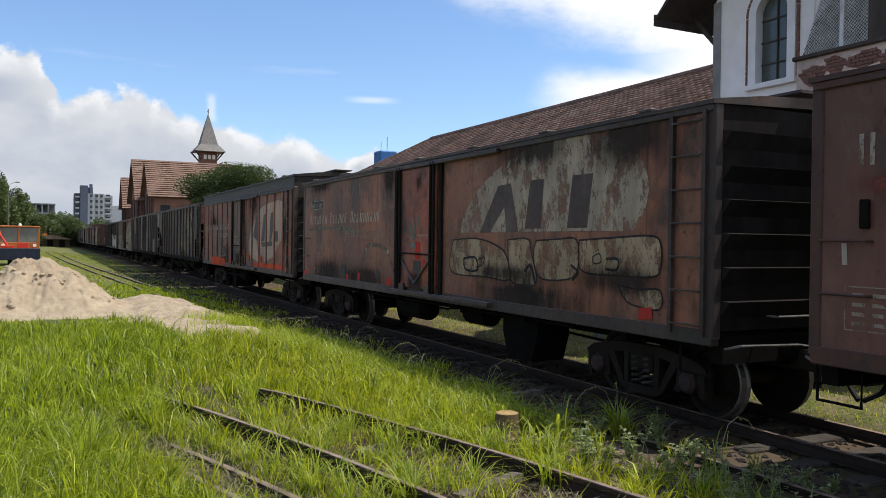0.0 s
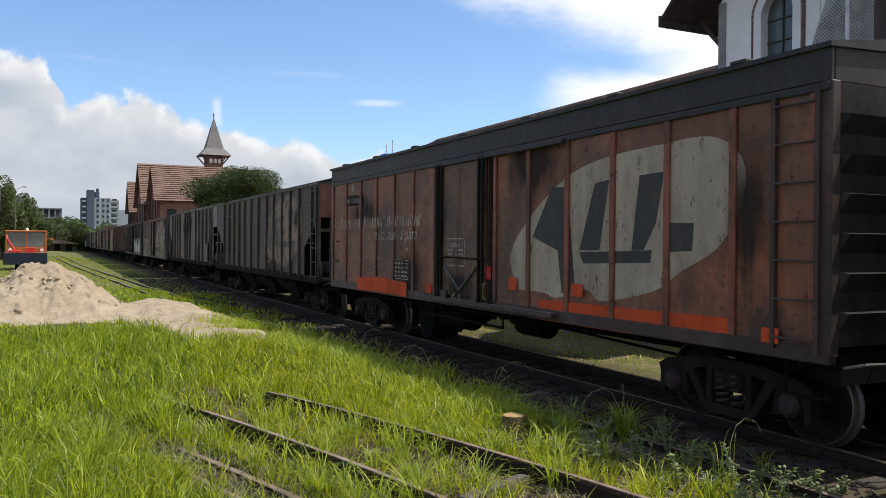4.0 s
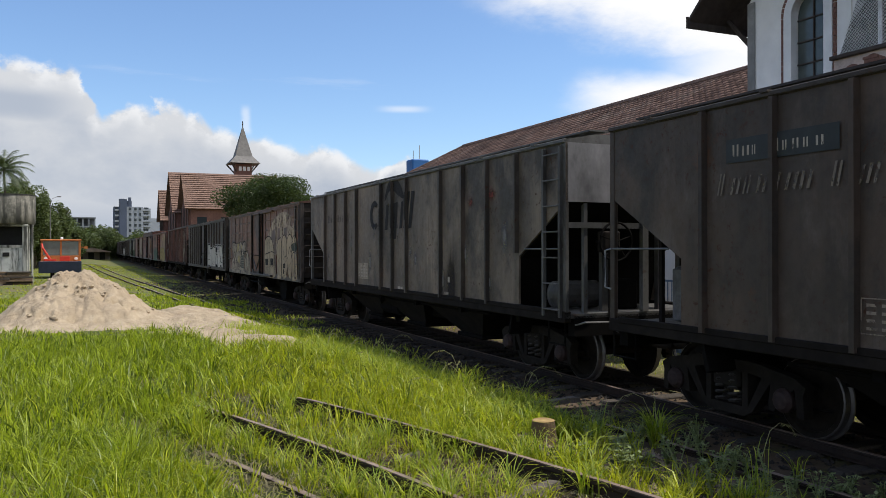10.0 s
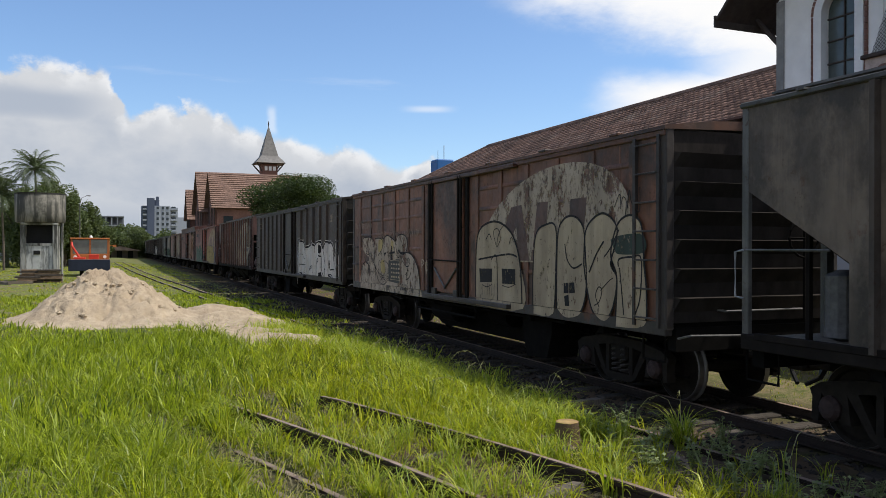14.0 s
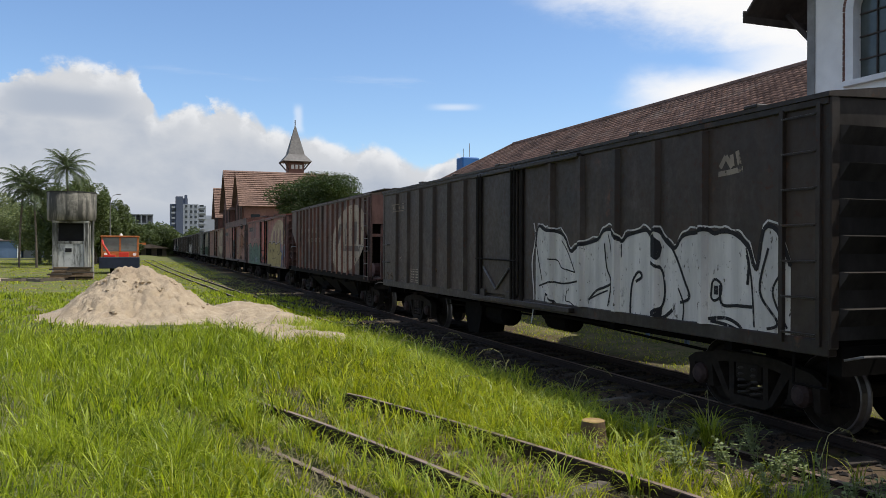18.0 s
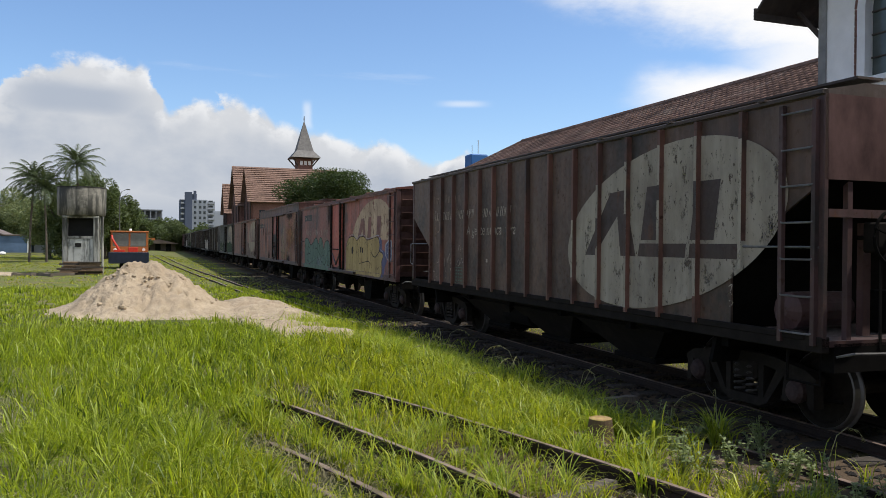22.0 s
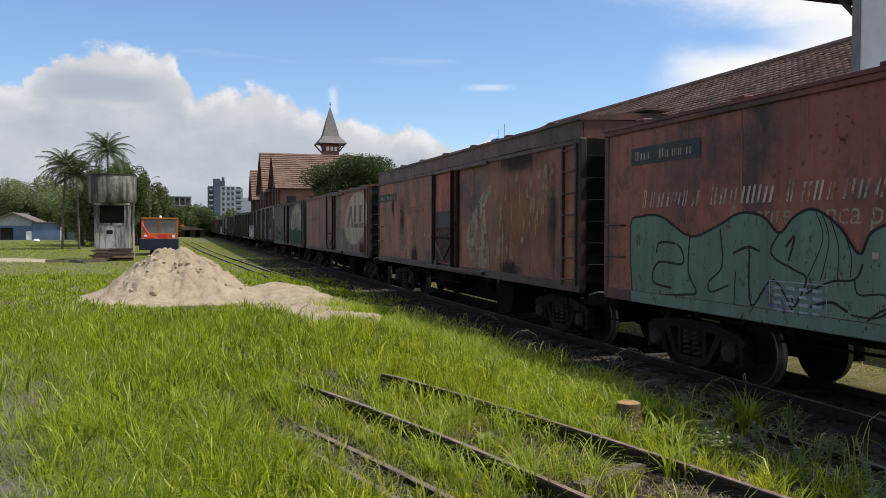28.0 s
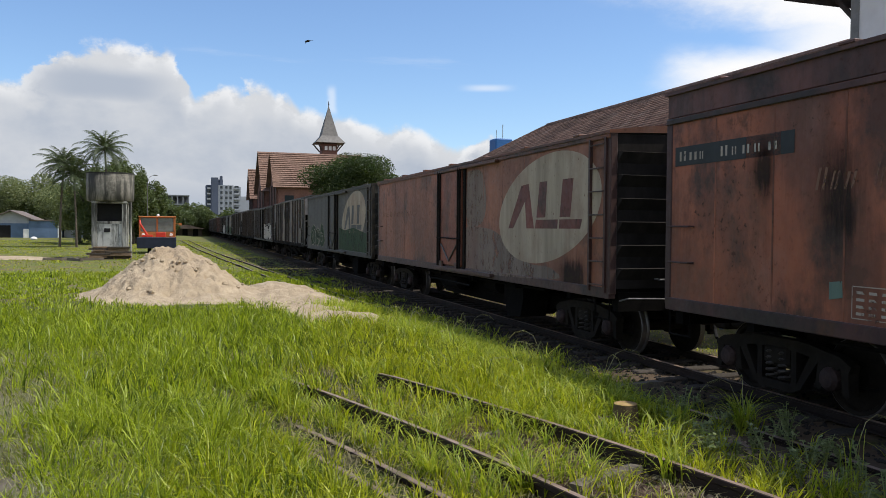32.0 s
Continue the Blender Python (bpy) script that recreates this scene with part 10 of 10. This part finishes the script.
def highrise():
    """Far apartment block: stepped white body, dark stair tower, balconies."""
    white = plain("apartment_white", (0.33, 0.36, 0.41), 0.85, 0, 0.1, 0.2, 0)
    dark = plain("apartment_dark_blue", (0.085, 0.105, 0.155), 0.8, 0, 0.15, 0.2, 0)
    h = thing("apartment_block", "far white apartment block with dark stair tower", "building", (0, 400, 0))
    base = 0
    part("main_wall", Geo().box(17.0, 24.5, 0, 12, base, 22.0), white, h)
    part("dark_wing", Geo().box(11.8, 17.0, 0.8, 12, base, 22.0), dark, h)
    part("stair_tower", Geo().box(14.2, 17.4, -0.4, 6, base, 25.6).box(18.2, 19.4, 1, 4, 22, 26.4).box(14.2, 19.6, 1.2, 6, 22, 24.8), dark, h)
    part("side_wing", Geo().box(24.5, 28.0, 1.5, 14, base, 21.4), white, h)
    part("rear_wing", Geo().box(28.0, 33.0, 8, 20, base, 17.0), white, h)
    for k in range(8):
        z = 2.5 + 2.55 * k
        for x in (12.4, 18.3, 20.6, 22.6):
            w = part("window", Geo().box(x, x + 1.1, -0.08 if x > 17 else 0.70, -0.02 if x > 17 else 0.78, z, z + 1.3), GLASS, h)
            part("window_sill", Geo().box(x - 0.1, x + 1.2, -0.22 if x > 17 else 0.58, -0.03 if x > 17 else 0.77, z - 0.14, z - 0.02), white, w)
        b = part("balcony", Geo().box(24.6, 27.6, 0.3, 1.5, z - 0.3, z - 0.1).box(24.6, 27.6, 0.25, 0.32, z - 0.1, z + 0.6), white, h)
        part("balcony_door", Geo().box(25.0, 27.0, 1.42, 1.49, z - 0.1, z + 1.5), GLASS, b)
        part("balcony", Geo().box(12.2, 13.9, -0.2, 0.75, z - 0.4, z - 0.2).box(12.2, 13.9, -0.25, -0.2, z - 0.2, z + 0.4), white, h)
    u = thing("concrete_frame", "far unfinished concrete storey block", "building", (0, 300, 0))
    for k in range(3):
        part("floor_slab", Geo().box(-6.9, 3.1, 0, 10, 6.6 + 3.1 * k, 6.95 + 3.1 * k), DULL, u)
    for k in range(6):
        part("column", Geo().box(-6.7 + 1.86 * k, -6.3 + 1.86 * k, 0.1, 0.5, 0, 12.8), DULL, u)
    part("rear_wall", Geo().box(-6.8, 3.0, 6, 6.3, 0, 12.7), plain("hollow_block_wall", (0.13, 0.14, 0.16), 0.9, 0, 0.3, 0.5), u)


def tank_on_roof():
    t = thing("roof_tank", "blue plastic water tank on a brick stand", "water tank", (32.8, 80, 0))
    part("brick_stand", Geo().box(-1.1, 1.1, -1.0, 1.0, 0, 10.0), BRICK, t)
    part("tank", Geo().box(-0.98, 0.98, -0.95, 0.95, 10.0, 11.6, 0.12), plain("blue_plastic", (0.03, 0.13, 0.36), 0.5, 0, 0.1, 1), t, "blue box-shaped tank")
    part("antenna", Geo().tube([(0.2, 0, 11.6), (0.2, 0, 13.2)], 0.04, 5).tube([(-0.5, 0, 11.6), (-0.5, 0, 12.6)], 0.03, 5), MAT["pipe"], t)


def street_lamp():
    t = thing("street_lamp", "thin concrete street lamp with curved arm", "street lamp", (-2.75, 75, 0.05))
    part("pole", Geo().tube([(0, 0, 0), (0, 0, 5.7)], [0.06, 0.035], 8), MAT["dull_pipe"], t)
    part("arm", Geo().tube([(0, 0, 5.6), (0.15, 0, 6.2), (0.55, 0, 6.4)], 0.02, 6), MAT["dull_pipe"], t)
    part("lamp_head", Geo().box(0.5, 0.85, -0.08, 0.08, 6.35, 6.43, 0.03), MAT["dull_pipe"], t)


def yard_fence():
    """Blue railing and pale wall beyond the train, seen through the couplings."""
    f = thing("metal_fence", "pale blue metal railing fence beyond the tracks", "fence")
    blue = plain("pale_blue_metal", (0.16, 0.24, 0.36), 0.5, 0.2, 0.2, 6)
    part("rail", Geo().box(10.46, 10.50, 4.0, 15.0, 1.30, 1.34), blue, f)
    part("rail", Geo().box(10.46, 10.50, 4.0, 15.0, 0.12, 0.16), blue, f)
    post = Geo().box(-0.035, 0.035, -0.035, 0.035, -0.1, 1.42).mesh("post")
    bar = Geo().tube([(0, 0, 0.14), (0, 0, 1.32)], 0.011, 5).mesh("bar")
    for k in range(9):
        part("post", post, blue, f, at=(10.48, 4.0 + 1.375 * k, 0))
    for k in range(90):
        part("bar", bar, blue, f, at=(10.48, 4.1 + 0.121 * k, 0))
    w = thing("yard_wall", "pale blue-grey rendered wall behind the fence", "wall", kind="structure")
    part("wall", Geo().box(13.2, 13.4, 2.0, 13.9, -0.1, 2.6), plain("pale_blue_render", (0.44, 0.47, 0.50), 0.9, 0, 0.12, 1.0), w)


water_tower()
track_trolley()
blue_house()
highrise()
tank_on_roof()
street_lamp()
yard_fence()


# ---- trees ----
LEAF = leaf_material("tree_leaf", (0.042, 0.068, 0.028), (0.130, 0.168, 0.068), 0.36, 0.15)
LEAF3 = leaf_material("feathery_tree_leaf", (0.018, 0.038, 0.012), (0.060, 0.094, 0.030), 0.36, 0.15)
LEAF2 = leaf_material("olive_tree_leaf", (0.095, 0.13, 0.065), (0.28, 0.31, 0.16), 0.36, 0.2)
FROND = leaf_material("palm_leaf", (0.040, 0.064, 0.034), (0.115, 0.145, 0.080), 0.28, 0.1)
TRUNK = plain("tree_bark", (0.12, 0.10, 0.08), 0.95, 0, 0.4, 5, 0.6)


def leaf_cloud(centres, n, size, seed):
    """Many small folded leaf sprays scattered in and on clumps."""
    r = np.random.default_rng(seed)
    P = []
    for (cx, cy, cz, rx, ry, rz), share in centres:
        m = int(n * share)
        u = r.normal(size=(m, 3))
        u /= np.linalg.norm(u, axis=1)[:, None]
        rad = r.uniform(0.35, 1.05, m) ** 0.5
        c = np.array([cx, cy, cz]) + u * rad[:, None] * np.array([rx, ry, rz])
        d = r.normal(size=(m, 3))
        d[:, 2] *= 0.5
        d /= np.linalg.norm(d, axis=1)[:, None]
        e = np.cross(d, r.normal(size=(m, 3)))
        e /= np.linalg.norm(e, axis=1)[:, None]
        s = size * r.uniform(0.5, 1.3, m)[:, None]
        q = np.stack([c - d * s, c + e * s * 0.42, c + d * s, c - e * s * 0.42], 1)
        P.append(q.reshape(-1, 3))
    P = np.concatenate(P)
    k = len(P) // 4
    me = bpy.data.meshes.new("crown")
    me.vertices.add(len(P))
    me.vertices.foreach_set("co", P.reshape(-1).astype(np.float32))
    me.loops.add(4 * k)
    me.loops.foreach_set("vertex_index", np.arange(4 * k, dtype=np.int32))
    me.polygons.add(k)
    me.polygons.foreach_set("loop_start", (np.arange(k) * 4).astype(np.int32))
    me.update()
    me.validate()
    return me


def tree(label, x, y, h, rx, rz, seed, mat=LEAF, n=5200, size=0.30, flat=1.0, clumps=13):
    r = random.Random(seed)
    t = thing("tree", label, "tree", (x, y, 0.0))
    zc = h - rz
    cl = []
    limbs = []
    for k in range(clumps):
        a, q = r.uniform(0, 6.28), r.uniform(0.25, 0.78)
        z = zc + rz * r.uniform(-0.55, 0.62) * (1 - 0.5 * q)
        s = r.uniform(0.30, 0.48)
        c = (rx * q * math.cos(a), rx * q * math.sin(a), z)
        cl.append(((*c, rx * s, rx * s, rz * s * flat), 1.0 / (clumps + 1.4)))
        limbs.append(c)
    cl.append(((0, 0, zc, rx * 0.55, rx * 0.55, rz * 0.6), 1.4 / (clumps + 1.4)))
    g = Geo().tube([(0, 0, -0.1), (0.1, 0, zc * 0.4), (0, 0.1, zc * 0.75)], [0.035 * h, 0.028 * h, 0.022 * h], 8)
    trunk = part("trunk", g, TRUNK, t)
    for c in limbs[:7]:
        part("limb", Geo().tube([(0, 0, zc * 0.6), (c[0] * 0.5, c[1] * 0.5, (zc * 0.6 + c[2]) / 2 + 0.2), c], [0.016 * h, 0.011 * h, 0.004 * h], 6), TRUNK, trunk)
    part("crown", leaf_cloud(cl, int(n * 3.0), size * 0.52, seed), mat, t)
    return t


def palm(label, x, y, h, seed, fronds=20, reach=2.6):
    r = random.Random(seed)
    t = thing("palm_tree", label, "palm", (x, y, 0))
    lean = r.uniform(-0.4, 0.4)
    part("trunk", Geo().tube([(0, 0, -0.1), (lean * 0.3, 0, h * 0.5), (lean, 0, h)], [0.10, 0.085, 0.08], 9), TRUNK, t, "slender grey palm trunk")
    for k in range(fronds):
        a = 2.4 * k + r.uniform(-0.2, 0.2)
        rise = -0.45 + 1.85 * (k + 0.5) / fronds + r.uniform(-0.12, 0.12)  # low fronds hang, the newest stand up
        bend = r.uniform(0.9, 1.45)
        L = reach * r.uniform(0.82, 1.1)
        ca, sa = math.cos(a), math.sin(a)
        pts = [Vector((lean, 0, h))]
        for i in range(9):
            e = rise - bend * (i / 8) ** 1.4
            pts.append(pts[-1] + Vector((ca * math.cos(e), sa * math.cos(e), math.sin(e))) * (L / 9))
        g = Geo().tube(pts, [0.03 - 0.0028 * i for i in range(10)], 4)
        side = Vector((-sa, ca, 0))
        for i in range(36):
            f = 0.16 + 0.83 * i / 35
            j = min(8, int(f * 9))
            p = pts[j].lerp(pts[j + 1], f * 9 - j)
            d = (pts[j + 1] - pts[j]).normalized()
            ll = 0.42 * math.sin(math.pi * min(1, 0.22 + f * 0.70)) + 0.12
            for s in (-1, 1):
                e = p + (side * s * 0.70 + d * 0.55 + Vector((0, 0, -0.25 - r.uniform(0, 0.4)))) * ll * r.uniform(0.8, 1.2)
                g.add([p, p + d * 0.05, e], [(0, 1, 2)])
        part("frond", g.mesh("frond"), FROND, t)
    return t


tree("broad spreading dark green tree beside the old station", 16.7, 82.0, 11.0, 4.9, 4.2, 1, LEAF3, 14000, 0.24, 0.72, 40)
tree("lower dark green tree beside the old station", 20.4, 84.0, 8.3, 3.0, 2.2, 2, LEAF3, 7000, 0.24, 0.7, 22)
tree("dense dark tree behind the water tower", -5.6, 84, 9.3, 3.0, 4.6, 3, LEAF, 9000, 0.26, 1.0, 18)
tree("dense dark tree behind the water tower", -4.7, 88, 6.6, 2.7, 3.4, 4, LEAF, 7000, 0.26)
tree("dense dark tree behind the water tower", -8.0, 86, 8.6, 3.2, 4.6, 5, LEAF, 8000, 0.26, 1.0, 16)
tree("dark tree beside the palms", -10.2, 92, 6.8, 3.2, 3.4, 6, LEAF2, 7000, 0.28)
tree("spreading olive-green tree behind the workshop", -19.0, 152, 10.2, 5.2, 4.6, 7, LEAF2, 8000, 0.32)
tree("spreading olive-green tree behind the workshop", -25.5, 158, 12.2, 6.0, 5.0, 8, LEAF2, 9000, 0.36, 1.0, 18)
tree("bushy tree behind the workshop", -14.0, 150, 8.4, 5.0, 4.2, 9, LEAF2, 7000, 0.36)
tree("bushy tree behind the workshop", -20.5, 156, 9.4, 5.4, 4.6, 10, LEAF, 7000, 0.36)
tree("bushy tree behind the workshop", -12.2, 118, 6.6, 3.6, 3.2, 11, LEAF2, 6000, 0.30)
tree("bushy tree behind the workshop", -33.0, 160, 12.2, 6.0, 5.2, 12, LEAF, 8000, 0.38, 1.0, 18)
tree("bushy tree behind the workshop", -8.2, 128, 7.2, 4.2, 3.6, 13, LEAF, 7000, 0.33)
tree("dense dark tree behind the water tower", -4.3, 90, 8.3, 1.9, 4.2, 31, LEAF, 8000, 0.25, 1.0, 16)
tree("dense dark tree behind the water tower", -3.1, 91, 7.4, 1.7, 3.7, 32, LEAF, 7000, 0.25, 1.0, 14)
tree("low dense dark tree behind the railcar", -1.7, 94, 5.4, 1.7, 2.7, 33, LEAF, 6000, 0.25, 1.0, 12)
tree("low tree at the end of the yard", -5.2, 140, 5.0, 3.4, 2.8, 14, LEAF, 7000, 0.36)
tree("low tree at the end of the yard", 3.4, 185, 7.4, 4.4, 3.8, 15, LEAF, 6000, 0.40)
palm("tall feathery palm behind the water tower", -5.9, 75, 8.55, 1, 42, 2.55)
palm("feathery palm beside the water tower", -9.8, 75, 7.15, 2, 42, 2.5)
palm("feathery palm beside the water tower", -8.35, 74, 6.2, 3, 38, 2.4)


def far_wood():
    """A low belt of dark trees and banana plants where the yard ends."""
    r = random.Random(9)
    cl = []
    for k in range(64):
        x = -22 + 44 * k / 63
        h = 4.6 + 1.6 * math.sin(k * 0.9) * math.sin(k * 0.37) + r.uniform(-0.5, 0.7) + (2.2 if x < -2 else 0) + (1.6 if -6 < x < 6 else 0)
        y = 195 + r.uniform(-8, 12)
        cl.append(((x, y, h * 0.5, 2.0, 2.0, h * 0.55), 1 / 64))
    me = leaf_cloud(cl, 40000, 0.36, 5)
    me.materials.append(LEAF)
    ob = new("far_wood", me)
    tagged(ob, "low belt of dark green trees closing the yard", "woods", kind="stuff")


far_wood()

# ---- a bird that crosses the sky at the end ----
FEATHER = plain("dark_feathers", (0.02, 0.02, 0.022), 0.8, 0, 0.3, 8)
BIRD = thing("bird", "small dark bird gliding across the sky", "bird", (0, 0, 0))
part("body", Geo().lathe([(0.01, -0.22), (0.05, -0.12), (0.07, 0.02), (0.05, 0.14), (0.015, 0.24)], 10, "x"), FEATHER, BIRD, "", True)
WINGS = []
for s in (-1, 1):
    g = Geo().add([(-0.06, 0, 0), (0.09, 0, 0), (0.06, s * 0.28, 0.02), (-0.02, s * 0.50, 0.0), (-0.08, s * 0.26, 0.02), (-0.06, 0, 0.015), (0.09, 0, 0.02), (0.06, s * 0.28, 0.03)], [(0, 1, 2, 3, 4), (5, 4, 3, 7, 6), (0, 5, 6, 1), (1, 6, 7, 2)])
    WINGS.append((part("wing", g, FEATHER, BIRD), s))
part("tail", Geo().add([(-0.20, -0.03, 0), (-0.20, 0.03, 0), (-0.36, 0.06, 0), (-0.36, -0.06, 0), (-0.2, 0, 0.02)], [(0, 1, 2, 3), (0, 4, 1), (1, 4, 2), (2, 4, 3), (3, 4, 0)]), FEATHER, BIRD)


# ---- everything that moves ----
def motions():
    keys = [0, 1, 2, 3, 4, 6, 8, 10, 12, 14, 16, 18, 20, 22, 24, 26, 28, 30, 31, 32]
    for wagon, centre in TRAIN:
        walk(wagon, [(t, pose(7.35, centre - travelled(t), 0)) for t in keys])
    step = 0.15
    times = [step * k for k in range(int(32 / step) + 1)] + [32.0]
    for wheel, q in SPINNING:
        walk(wheel, [(t, pose(0, q, WHEEL_R, math.degrees(travelled(t) / WHEEL_R) % 360.0)) for t in times])

    # the bird drops into view late in the clip, then glides off to the left, beating its wings
    flight = [(0, 40.0, 90.0), (16, 26.0, 62.0), (26, 15.0, 42.0), (30, 10.5, 30.0), (31.0, 9.85, 23.0), (31.2, 9.79, 20.34), (31.4, 9.80, 17.56), (31.6, 9.90, 15.25), (31.8, 9.02, 14.95), (32, 8.28, 14.67)]
    walk(BIRD, [(t, pose(x, 55.0, z, 0, 12, 198)) for t, x, z in flight])
    for wing, s in WINGS:
        walk(wing, [(0.25 * k, pose(0, 0, 0.03, s * (24 if k % 2 else -14))) for k in range(129)])


motions()
